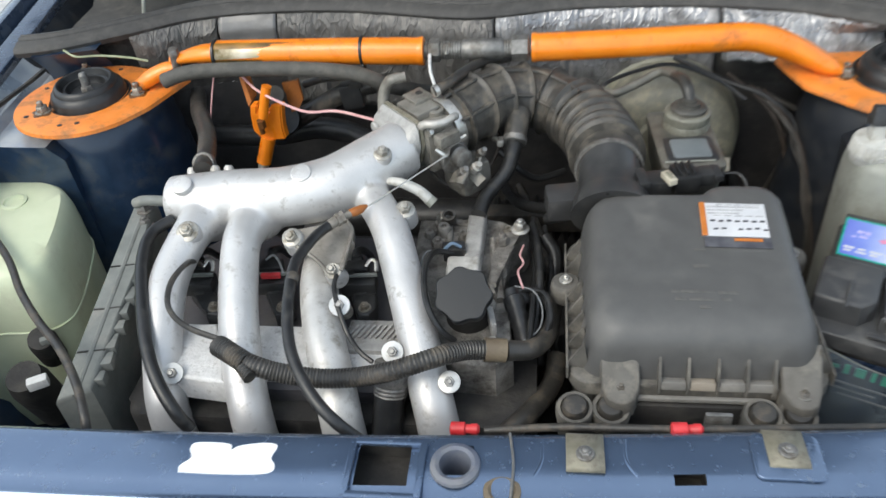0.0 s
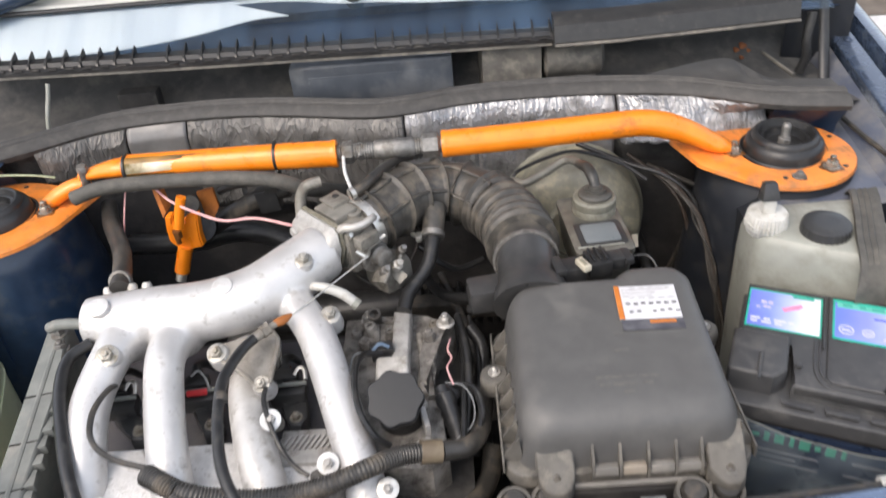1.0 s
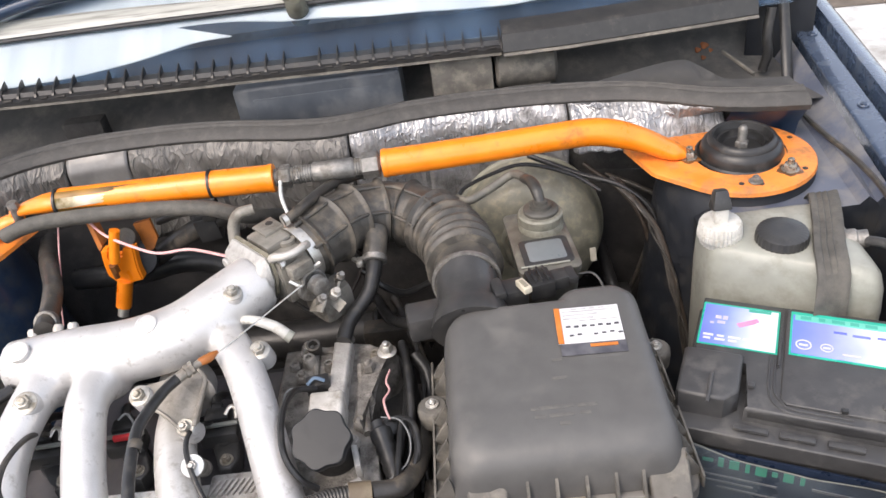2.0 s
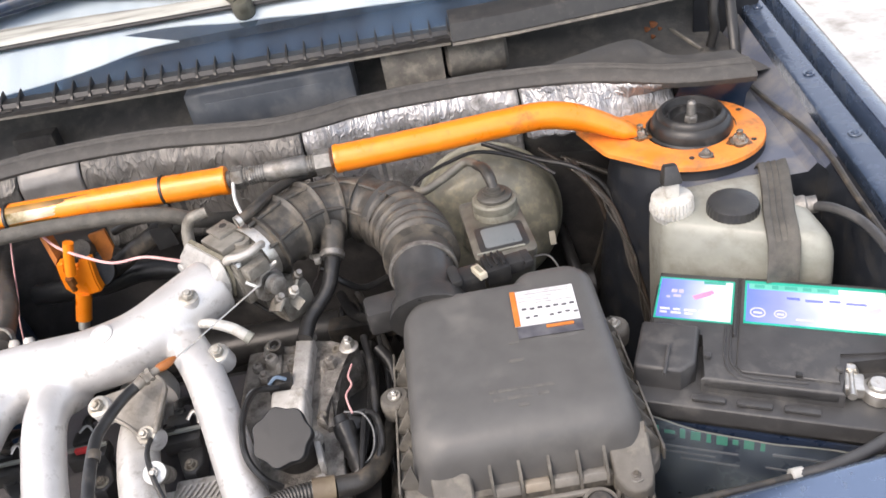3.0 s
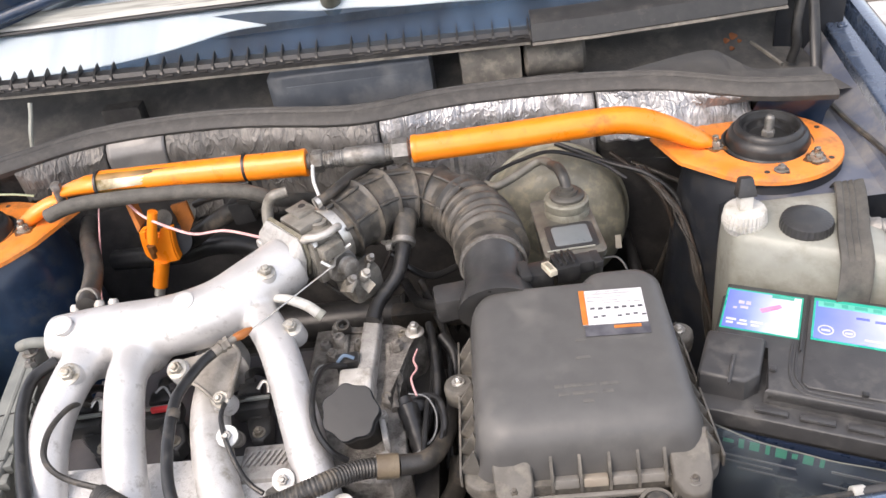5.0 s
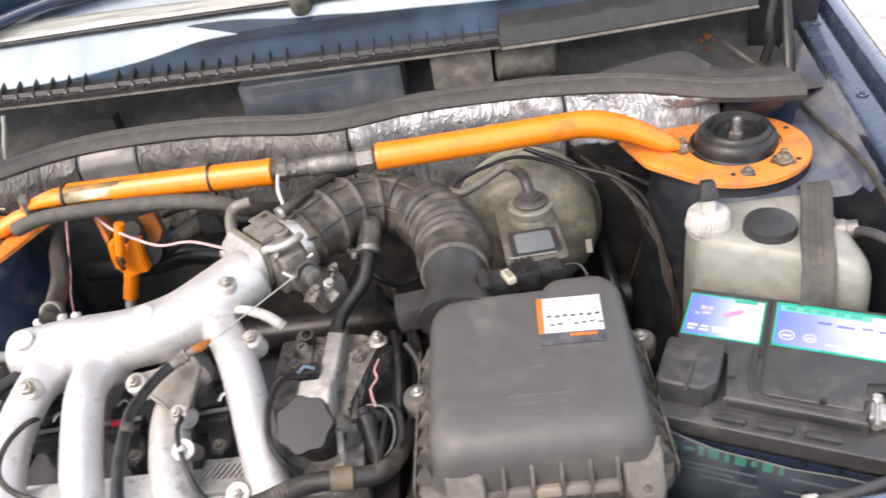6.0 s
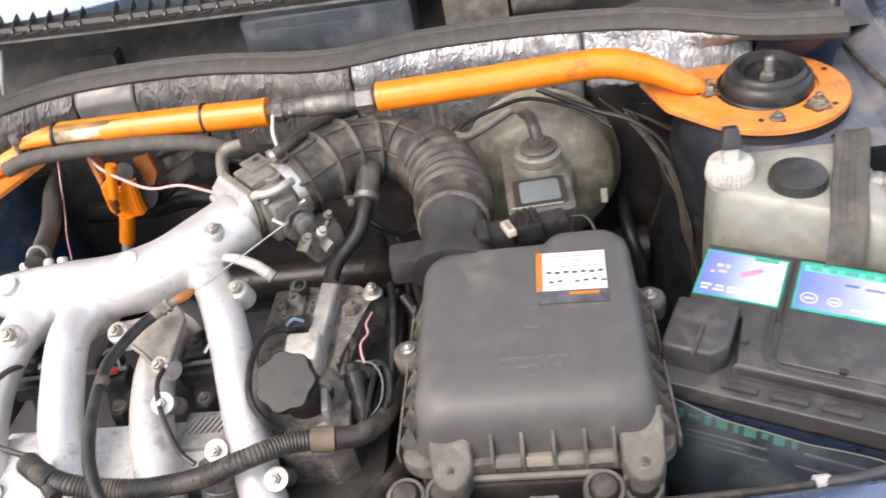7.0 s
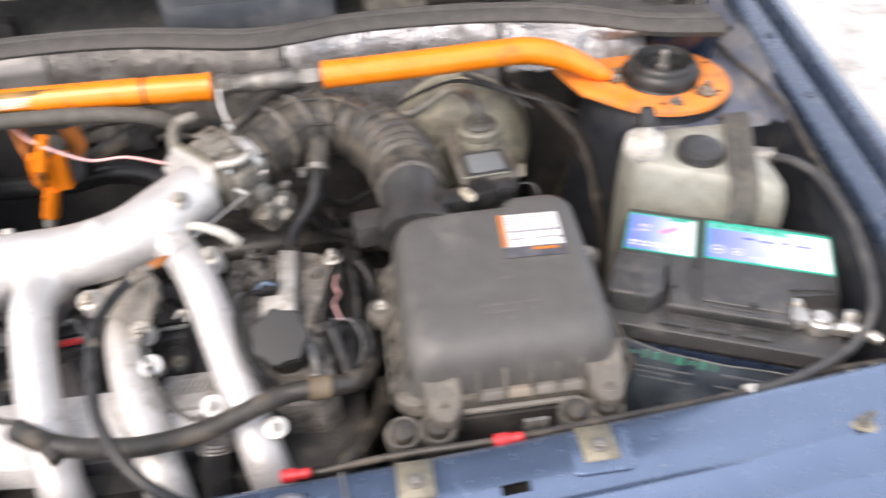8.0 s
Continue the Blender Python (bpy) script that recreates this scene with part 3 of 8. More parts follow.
FLANGE = [(-0.68, 0.990), (-0.60, 1.000), (-0.50, 1.050), (-0.41, 1.100), (-0.285, 1.116), (-0.17, 1.108), (-0.02, 1.073), (0.05, 1.077), (0.11, 1.092), (0.20, 1.096), (0.30, 1.090), (0.40, 1.072), (0.45, 1.052), (0.525, 1.010), (0.616, 0.988), (0.68, 0.982)]


def flange_y(x):
    """The line of the bonnet seal over the bulkhead."""
    return along(FLANGE, x)


def flange_z(x):
    return 0.917


def wall_y(x):
    """The front face of the bulkhead below the flange."""
    return max(1.046, flange_y(x) - 0.018)


XB = [-0.68 + 1.36 * i / 48 for i in range(49)]
XF = [-0.615 + 1.23 * i / 48 for i in range(49)]
bm = bmesh.new()
skin(bm, [[(x, flange_y(x) + 0.03, 0.86), (x, flange_y(x) + 0.022, flange_z(x) - 0.004), (x, flange_y(x) - 0.004, flange_z(x) - 0.006), (x, flange_y(x) - 0.008, flange_z(x) - 0.012), (x, wall_y(x), flange_z(x) - 0.03), (x, wall_y(x) + 0.006, 0.80)] for x in XF], closed=False)
part("bulkhead", bm, FIRE, car, "dark matted bulkhead behind the engine")
bm = bmesh.new()
skin(bm, [[(x, wall_y(x) + 0.006, 0.80), (x, wall_y(x) + 0.03, 0.62), (x, 1.12, 0.36)] for x in XB], closed=False)
part("lower_bulkhead", bm, MATTING, car, "black sound mat low on the bulkhead")
for s in (-1, 1):
    bm = bmesh.new()
    skin(bm, [[(s * x, flange_y(x) + 0.012, 0.9045), (s * x, flange_y(x) - 0.011, 0.9035), (s * x, flange_y(x) - 0.009, 0.900), (s * x, 1.030 - 0.25 * (x - 0.5), 0.872), (s * x, 1.038 - 0.25 * (x - 0.5), 0.846)] for x in (0.533, 0.545, 0.56, 0.58, 0.605, 0.622)], closed=False)
    part("bulkhead_end", bm, BLUE, car, "bare dark blue bulkhead end")
bm = bmesh.new()
skin(bm, [[(x, max(flange_y(x) + 0.016, 1.06 if abs(x) > 0.6 else 0.0), 0.872), (x, 1.16, 0.858), (x, 1.26, 0.862), (x, 1.31, 0.90), (x, 1.33, 0.98)] for x in XB], closed=False)
part("cowl_tray", bm, TRAY, car, "dusty grey tray under the windscreen")
bm = bmesh.new()
box(bm, (0, 0.75, 0.36), (1.3, 0.8, 0.02), bevel=0)
part("bay_floor", bm, DARK, car, "grimy dark floor of the engine bay")
bm = bmesh.new()
box(bm, (0.688, 1.25, 0.94), (0.096, 0.012, 0.19), Matrix.Rotation(radians(-18), 4, "Z"), 0.003)
part("cowl_corner", bm, TOWER, car, "dark cowl corner below the pillar")
# dashboard below the windscreen, its blue standing for reflections in the glass
bm = bmesh.new()
skin(bm, [[(x, 1.235, 0.95), (x, 1.30, 0.965), (x, 1.55, 0.985), (x, 1.75, 0.98), (x, 1.8, 0.9), (x, 1.9, 0.5)] for x in (-0.71, -0.3, 0, 0.3, 0.71)], closed=False)
part("dashboard", bm, mat("reflection_blue_dashboard", (0.008, 0.020, 0.046), (0.013, 0.030, 0.064), 0.5, 0, 30, 0.05), car, "dark dashboard behind the windscreen, blue put in for reflections")


def screen_z(y):
    return 0.963 + (y - 1.19) * 0.60


# open bonnet standing up behind the bay, its rear edge close over the glass
EDGE = [(-0.69, 1.255), (-0.60, 1.285), (-0.545, 1.304), (-0.485, 1.328), (-0.392, 1.338), (-0.31, 1.348), (0.0, 1.366), (0.31, 1.348), (0.392, 1.338), (0.485, 1.328), (0.60, 1.285), (0.69, 1.255)]
bm = bmesh.new()
rows = []
for i in range(41):
    x = -0.69 + 1.38 * i / 40
    y0 = along(EDGE, x)
    z0 = screen_z(y0) + 0.014
    lie = 0.03 * (1 - (x / 0.69) ** 2)
    face = [(x * (1 + 0.04 * math.sin(k * 2.6)), y0 + lie * math.sin(k * 3.1) - 0.32 * k, z0 + 0.93 * k) for k in (0.0, 0.02, 0.05, 0.2, 0.4, 0.6, 0.8, 0.95, 1.0)]
    rows.append(face + [(a, b + 0.02, c + 0.01) for a, b, c in face[::-1]])
skin(bm, rows)
bonnet = part("bonnet", bm, BLUE, car, "open dark blue bonnet standing over the cowl")
bm = bmesh.new()
tube(bm, [(x, along(EDGE, x) - 0.012, screen_z(along(EDGE, x)) + 0.030) for x in (-0.66, -0.55, -0.42, -0.3, 0.0, 0.3, 0.42, 0.55, 0.66)], 0.010, 10, 5)
part("edge_fold", bm, BLUE, bonnet, "rolled rear edge of the bonnet frame")
for a, b in (((-0.60, 0.10), (-0.12, 0.92)), ((0.60, 0.10), (0.12, 0.92)), ((-0.62, 0.06), (-0.62, 0.95)), ((0.62, 0.06), (0.62, 0.95))):
    bm = bmesh.new()
    tube(bm, [(a[0] + (b[0] - a[0]) * t, 1.326 - 0.32 * (a[1] + (b[1] - a[1]) * t), 1.06 + 0.93 * (a[1] + (b[1] - a[1]) * t)) for t in (0, 0.33, 0.66, 1)], 0.022, 10, 4, 0.6)
    part("stiffener", bm, BLUE, bonnet, "pressed stiffener of the bonnet frame")


bm = bmesh.new()
skin(bm, [[(x * (1 - 0.1 * (y - 1.19)), y, screen_z(y)) for x in (-0.68, -0.4, -0.2, 0, 0.2, 0.4, 0.68)] for y in (1.19, 1.4, 1.6, 1.85)], closed=False)
glass = part("windscreen", bm, GLASS, car, "dusty sloping windscreen glass, blue reflection painted in")
glass.visible_shadow = False

# rubber seal on the flange
seal = thing("bonnet_seal", (0, 1.08, 0.92), "dusty grey rubber bonnet seal along the bulkhead", "seal")
bm = bmesh.new()
fr, bk = [], []
for x in [-0.645 + 1.267 * i / 80 for i in range(81)]:
    y, z = flange_y(x), flange_z(x)
    fr.append([(x, y - 0.014, z - 0.016), (x, y - 0.0175, z - 0.008), (x, y - 0.0150, z - 0.003), (x, y + 0.000, z + 0.003), (x, y + 0.003, z - 0.001), (x, y + 0.003, z - 0.010)])
    bk.append([(x, y + 0.003, z - 0.006), (x, y + 0.0035, z + 0.002), (x, y + 0.005, z + 0.0045), (x, y + 0.0085, z + 0.006), (x, y + 0.0105, z + 0.003), (x, y + 0.0125, z + 0.0065), (x, y + 0.0165, z + 0.006), (x, y + 0.0185, z + 0.001), (x, y + 0.016, z - 0.008)])
bm = bmesh.new()
skin(bm, fr)
part("seal_base", bm, SEAL, seal, "flat dusty foot of the seal")
bm = bmesh.new()
skin(bm, bk)
part("seal_lip", bm, SEAL, seal, "raised grooved lip of the seal")

# broad flap of the seal at the driver's end
FLAP = [(0.36, 1.108), (0.42, 1.13), (0.47, 1.148), (0.50, 1.154), (0.517, 1.146), (0.530, 1.108), (0.542, 1.074), (0.584, 1.060), (0.622, 1.054), (0.66, 1.05)]
bm = bmesh.new()
rows = []
for x in [0.36 + 0.262 * i / 50 for i in range(51)]:
    y, yb = flange_y(x), along(FLAP, x)
    rows.append([(x, y + 0.014, 0.906), (x, y + 0.019, 0.9155), (x, y + 0.024, 0.917), (x, yb - 0.010, 0.917), (x, yb - 0.003, 0.914), (x, yb, 0.906), (x, yb + 0.002, 0.872), (x, yb - 0.004, 0.872), (x, yb - 0.006, 0.903), (x, y + 0.016, 0.903)])
skin(bm, rows)
part("seal_flap", bm, SEAL, seal, "broad dark flap behind the seal")

# ---- cowl grille, wiper, boxes in the tray ----
grille = thing("cowl_grille", (0, 1.18, 0.955), "dusty black cowl grille with upright fins below the windscreen", "grille")
GX0, GX1 = -0.66, 0.255


def rail_z(x):
    return 0.9525 - 0.018 * x + 0.010 * max(0.0, -x - 0.35)


bm = bmesh.new()
skin(bm, [[(x, 1.176, rail_z(x)), (x, 1.170, rail_z(x) + 0.003), (x, 1.170, rail_z(x) + 0.010), (x, 1.174, rail_z(x) + 0.0125), (x, 1.180, rail_z(x) + 0.0125), (x, 1.183, rail_z(x) + 0.0185), (x, 1.202, rail_z(x) + 0.0195), (x, 1.204, rail_z(x) + 0.012), (x, 1.182, rail_z(x) + 0.006)] for x in (GX0, -0.5, -0.35, -0.2, 0.0, GX1)])
part("grille_rail", bm, RUBBER, grille, "dusty rail of the grille")
fin_bm = bmesh.new()
skin(fin_bm, [[(-w, y, z0), (w, y, z0), (w * 0.7, y, z1), (-w * 0.7, y, z1)] for y, w, z0, z1 in ((-0.002, 0.0030, 0.0, 0.004), (0.006, 0.0026, 0.0, 0.013), (0.016, 0.0020, 0.002, 0.0195), (0.028, 0.0014, 0.008, 0.0250), (0.036, 0.0008, 0.018, 0.0275))])
fin_mesh = bpy.data.meshes.new("fin")
fin_bm.to_mesh(fin_mesh)
fin_bm.free()
fin_mesh.materials.append(RUBBER)
for k in range(-22, 13):
    if k in (1, -11):
        continue
    x = -0.063 + 0.0265 * k
    ob = new("fin", fin_mesh)
    ob.parent = grille
    ob.location = Vector((x, 1.172, rail_z(x) + 0.003)) - base_of(grille)
bm = bmesh.new()
skin(bm, [[(x, 1.1695, rail_z(x) + 0.0005), (x, 1.1675, rail_z(x) + 0.001), (x, 1.1680, rail_z(x) + 0.0045), (x, 1.1705, rail_z(x) + 0.004)] for x in (GX0, -0.5, -0.35, -0.2, 0.0, GX1)])
part("grille_edge", bm, LID_DUST, grille, "dusty lower edge of the rail")
for k in range(-21, 12):
    if k in (0, 1, -11, -12):
        continue
    x = -0.063 + 0.0265 * (k + 0.5)
    bm = bmesh.new()
    box(bm, (x, 1.1715, rail_z(x) + 0.0122), (0.013, 0.005, 0.0016), None, 0.0005)
    part("dust_ledge", bm, FIRE, grille)
cover = thing("cowl_end_cover", (0.44, 1.17, 0.94), "dusty black plastic cowl cover below the windscreen end", "cover")
bm = bmesh.new()
skin(bm, [[(x, 1.158 + k, 0.943 + d), (x, 1.152 + k, 0.950 + d), (x, 1.158 + k, 0.974 + d), (x, 1.166 + k, 0.979 + d), (x, 1.192 + k * 0.6, 0.984 + d), (x, 1.192 + k * 0.6, 0.976 + d), (x, 1.175 + k, 0.955 + d)] for x, k, d in ((0.257, 0, 0.008), (0.35, 0.0, 0.008), (0.5, 0.006, 0.010), (0.62, 0.012, 0.012))])
part("cover_strip", bm, PLASTIC, cover)
bm = bmesh.new()
skin(bm, [[(x, 1.150 + k, 0.952 + d), (x, 1.147 + k, 0.954 + d), (x, 1.150 + k, 0.957 + d), (x, 1.156 + k, 0.956 + d)] for x, k, d in ((0.257, 0, 0), (0.35, 0.0, 0), (0.5, 0.006, 0.002), (0.62, 0.012, 0.004))])
part("cover_edge", bm, LID_DUST, cover, "dusty lower edge of the cover")
wiper = thing("windscreen_wiper", (-0.04, 1.265, 1.0), "dusty black windscreen wiper resting on the glass", "wiper")
WIPER_OLIVE = mat("dusty_olive_arm", (0.055, 0.055, 0.042), (0.10, 0.10, 0.078), 0.5, 0, 60, 0.1, (0.17, 0.165, 0.13), 0.35, 40)
DUST_BLADE = mat("dust_streaked_rubber", (0.34, 0.345, 0.31), (0.62, 0.62, 0.58), 0.6, 0, 24, 0.1, (0.07, 0.065, 0.06), 0.45, 30)
nt = DUST_BLADE.node_tree
stretch = nt.nodes.new("ShaderNodeMapping")
stretch.inputs["Scale"].default_value = (0.12, 3.0, 3.0)
nt.links.new(next(n for n in nt.nodes if n.type == "TEX_COORD").outputs["Object"], stretch.inputs["Vector"])
for node in [n for n in nt.nodes if n.type == "TEX_NOISE"]:
    nt.links.new(stretch.outputs["Vector"], node.inputs["Vector"])
bm = bmesh.new()
lathe(bm, [(0.0155, -0.028), (0.017, -0.004), (0.016, 0.010), (0.011, 0.016)], (-0.043, 1.278, 1.026), (0, -0.5, 0.86), 20)
part("pivot_cap", bm, WIPER_OLIVE, wiper, "dusty round pivot cap")
bm = bmesh.new()
tube(bm, [(-0.043, 1.276, 1.036), (-0.062, 1.300, 1.048), (-0.078, 1.316, 1.056)], [0.014, 0.016, 0.014], 14, 5, 0.7)
tube(bm, [(-0.075, 1.314, 1.052), (-0.14, 1.322, 1.056), (-0.23, 1.338, 1.064), (-0.33, 1.354, 1.072), (-0.50, 1.380, 1.086)], [0.010, 0.0085, 0.007, 0.006, 0.006], 10, 5, 0.6)
part("wiper_arm", bm, WIPER_OLIVE, wiper, "dusty olive-grey wiper arm")
bm = bmesh.new()
rows = []
for x, y0, y1 in ((-0.80, 1.293, 1.322), (-0.55, 1.2915, 1.322), (-0.40, 1.2915, 1.320), (-0.28, 1.2910, 1.316), (-0.18, 1.2900, 1.310), (-0.06, 1.2880, 1.306), (0.06, 1.2860, 1.304), (0.20, 1.2835, 1.300), (0.34, 1.2800, 1.294)):
    rows.append([(x, y0, screen_z(y0) + 0.002), (x, y0, screen_z(y0) + 0.007), (x, (y0 + y1) / 2, screen_z((y0 + y1) / 2) + 0.013), (x, y1, screen_z(y1) + 0.008), (x, y1, screen_z(y1) + 0.002)])
skin(bm, rows)
blade = part("wiper_blade", bm, DUST_BLADE, wiper, "wiper blade streaked with pale dust")
bm = bmesh.new()
tube(bm, [(r[0][0], r[0][1] - 0.003, r[0][2] + 0.003) for r in rows], 0.0038, 8, 4)
part("rubber_edge", bm, RUBBER, blade, "black rubber lip of the blade")
# added white sheet, cut to the outline of the sky mirrored in the glass
glare = thing("sky_reflection_sheet", (-0.25, 1.28, 1.01), "white sheet behind the glass, added as the sky's reflection", "sunshade")
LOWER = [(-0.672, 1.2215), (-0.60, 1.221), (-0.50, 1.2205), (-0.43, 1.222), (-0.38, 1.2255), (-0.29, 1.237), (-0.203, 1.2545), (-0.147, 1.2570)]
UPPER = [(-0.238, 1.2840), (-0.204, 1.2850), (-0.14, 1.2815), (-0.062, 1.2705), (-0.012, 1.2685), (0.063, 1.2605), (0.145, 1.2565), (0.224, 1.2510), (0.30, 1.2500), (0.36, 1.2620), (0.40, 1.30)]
bm = bmesh.new()


def sheet_piece(x0, x1, low, high, n):
    rows = []
    for i in range(n + 1):
        x = x0 + (x1 - x0) * i / n
        ys = [low(x) + (high(x) - low(x)) * j / 4 for j in range(5)]
        rows.append([(x, y, screen_z(y) - 0.003) for y in ys] + [(x, y, screen_z(y) - 0.0045) for y in ys[::-1]])
    skin(bm, rows)


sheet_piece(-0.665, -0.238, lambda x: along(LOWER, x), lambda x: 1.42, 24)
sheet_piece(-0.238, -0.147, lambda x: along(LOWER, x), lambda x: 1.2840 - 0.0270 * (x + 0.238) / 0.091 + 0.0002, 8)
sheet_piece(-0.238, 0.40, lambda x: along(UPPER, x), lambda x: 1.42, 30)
part("sheet", bm, PAPER, glare)

TRAY_DARK = mat("bluish_grey_plastic", (0.052, 0.060, 0.072), (0.078, 0.088, 0.102), 0.4, 0, 25, 0.05, (0.13, 0.135, 0.14), 0.4, 14)
heater = thing("heater_housing", (-0.024, 1.21, 0.87), "grey streaked heater air housing standing in the cowl tray", "heater box")
bm = bmesh.new()
prism(bm, [(-0.150, 1.19), (-0.138, 1.181), (-0.11, 1.178), (0.088, 1.176), (0.103, 1.182), (0.104, 1.25), (-0.150, 1.25)], 0.862, lambda x, y: 0.944 - 0.10 * max(0.0, -0.115 - x), 0.006)
part("housing", bm, TRAY_DARK, heater)
bm = bmesh.new()
box(bm, (-0.024, 1.1775, 0.905), (0.19, 0.003, 0.040), None, 0.001)
part("housing_lid", bm, TRAY_DARK, heater, "flat front cover")
motor = thing("wiper_motor_cover", (0.2, 1.21, 0.87), "beige dusty cover of the wiper motor in the tray", "motor cover")
bm = bmesh.new()
prism(bm, [(0.150, 1.180), (0.240, 1.178), (0.243, 1.25), (0.146, 1.25)], 0.862, 0.946, 0.005)
part("cover", bm, LID_DUST, motor)
bm = bmesh.new()
lathe(bm, [(0.024, -0.046), (0.030, -0.041), (0.030, 0.041), (0.024, 0.046)], (0.291, 1.205, 0.915), (1, 0, 0.0), 24)
box(bm, (0.291, 1.206, 0.876), (0.070, 0.040, 0.036), None, 0.004)
part("motor_drum", bm, LID_DUST, motor, "round dusty motor drum")
bm = bmesh.new()
box(bm, (-0.410, 1.238, 0.884), (0.064, 0.03, 0.044), bevel=0.004)
tb = thing("tray_box", (-0.41, 1.238, 0.86), "dark box in the cowl tray", "box")
part("box_body", bm, FIRE, tb)
bm = bmesh.new()
tube(bm, [(0.668, 1.15, 0.855), (0.672, 1.18, 0.90), (0.672, 1.21, 0.97), (0.675, 1.23, 1.05)], [0.008, 0.008, 0.007, 0.007], 8, 5, 0.6)
stay = part("bonnet_hinge", bm, RUBBER, car, "black bonnet hinge arm at the cowl corner")
bm = bmesh.new()
tube(bm, [(0.640, 1.18, 0.868), (0.646, 1.18, 0.895), (0.643, 1.182, 0.92), (0.648, 1.19, 0.96)], 0.0070, 10, 5)
part("drain_hose", bm, RUBBER, stay, "brownish rubber drain hose")
bm = bmesh.new()
tube(bm, [(0.586, 1.2, 0.898), (0.609, 1.13, 0.887)], 0.003, 8, 4)
part("hinge_rod", bm, FOAM, stay, "thin dusty rod")
for q, r in (((0.572, 1.274, 0.875), 0.0050), ((0.584, 1.280, 0.879), 0.0065), ((0.578, 1.262, 0.866), 0.0040), ((0.592, 1.272, 0.873), 0.0035)):
    bm = bmesh.new()
    lathe(bm, [(0.0, 0.0), (r, 0.0), (r * 0.8, 0.0012), (0.0, 0.0016)], q, (0, -0.6, 0.8), 14, 3, 0.16, caps=False)
    part("rust_patch", bm, RUST, stay, "rusty spot on the tray wall")
bm = bmesh.new()
tube(bm, [(-0.513, 1.166, 0.956), (-0.515, 1.158, 0.940), (-0.519, 1.143, 0.915), (-0.522, 1.130, 0.885), (-0.524, 1.12, 0.866)], 0.0032, 8, 6)
jet = thing("washer_tube", (-0.57, 1.15, 0.9), "thin pale washer tube crossing the bonnet seal", "tube")
part("tube_body", bm, CREAM, jet)

# ---- foil insulation on the bulkhead ----
def foil(x0, x1, drop, label, crease=0.004, seed=1, lean=0.0):
    f = thing("foil_mat", ((x0 + x1) / 2, 1.05, 0.85), label, "insulation", "foil mats on the bulkhead")
    bm = bmesh.new()
    nx, nz = max(6, int((x1 - x0) / 0.006)), 16
    rows = []
    for i in range(nx + 1):
        x = x0 + (x1 - x0) * i / nx
        ztop = flange_z(x) - 0.004
        row = []
        for j in range(nz + 1):
            z = ztop - drop * j / nz
            w = noise.noise(Vector((x * 45, z * 30, seed))) * crease + noise.noise(Vector((x * 110, z * 60, seed + 7))) * crease * 0.25
            w += abs(noise.noise(Vector((x * 75, z * 9, seed + 3)))) ** 1.5 * crease * 2.2 * min(1, j / 3)
            dz = flange_z(x) - z
            wall = flange_y(x) - 0.008 + (wall_y(x) - flange_y(x) + 0.008) * min(1.0, max(0.0, (dz - 0.012) / 0.018))
            y = wall - 0.001 - 0.008 * min(1.0, (dz - 0.004) / 0.012) - max(-0.003, w) * min(1.0, j / 3) - lean * max(0.0, dz - 0.01)
            row.append((x, y, z))
        rows.append(row)
    skin(bm, rows, closed=False)
    ob = part("foil_sheet", bm, FOIL_BRIGHT if x0 > 0 else FOIL_SMOOTH if crease < 0.001 else FOIL, f)
    so = ob.modifiers.new("thick", "SOLIDIFY")
    so.thickness = 0.001
    return f


foil(-0.50, -0.385, 0.06, "dusty brown crinkled insulation foil piece", 0.0022, 3)
foil(-0.383, -0.297, 0.065, "smooth pale grey foil patch on the bulkhead", 0.0006, 5)
foil(-0.295, 0.028, 0.150, "dusty crinkled silver foil on the bulkhead", 0.0050, 9)
foil(0.03, 0.331, 0.16, "crinkled silver foil mat hanging down the bulkhead", 0.0042, 13)
foil(0.333, 0.532, 0.060, "crumpled shiny silver foil on the bulkhead", 0.0050, 17, 0.6)

# ---- suspension top mounts ----
def strut_mount(s):
    t = thing("strut_mount", (s * 0.532, 0.952, 0.855), "black rubber suspension top mount with a threaded stud", "strut mount", "strut mounts")
    c = (s * 0.532, 0.952, 0.862) if s > 0 else (-0.524, 0.930, 0.862)
    bm = bmesh.new()
    lathe(bm, [(0.057, -0.004), (0.0565, 0.003), (0.054, 0.005), (0.0515, 0.003), (0.0506, 0.006), (0.0498, 0.0115), (0.0478, 0.0165), (0.0445, 0.0195), (0.0425, 0.0205), (0.0415, 0.0245), (0.0390, 0.0272), (0.0365, 0.0280), (0.0345, 0.0270), (0.0335, 0.0235), (0.0315, 0.0190), (0.0300, 0.0185), (0.0290, 0.0205), (0.0270, 0.0200), (0.0262, 0.0150), (0.0240, 0.0110), (0.0200, 0.0125), (0.0140, 0.0110), (0.0, 0.0110)], c, (0, -0.04, 1), 40, caps=False)
    part("rubber", bm, RUBBER, t, "moulded black rubber ring")
    bm = bmesh.new()
    lathe(bm, [(0.013, 0.0), (0.0135, 0.002), (0.011, 0.003)], (c[0], c[1], c[2] + 0.007), (0, 0, 1), 20)
    lathe(bm, [(0.0085, 0.003), (0.0085, 0.010), (0.007, 0.012)], (c[0], c[1], c[2] + 0.007), (0, 0, 1), 6)
    part("nut", bm, STEEL, t)
    bm = bmesh.new()
    lathe(bm, [(0.0055 + 0.0005 * (i % 2), 0.012 + 0.0016 * i) for i in range(15)] + [(0.004, 0.037)], c, (s * 0.05, 0.12, 1), 10)
    part("stud", bm, STEEL, t)


strut_mount(1)
strut_mount(-1)

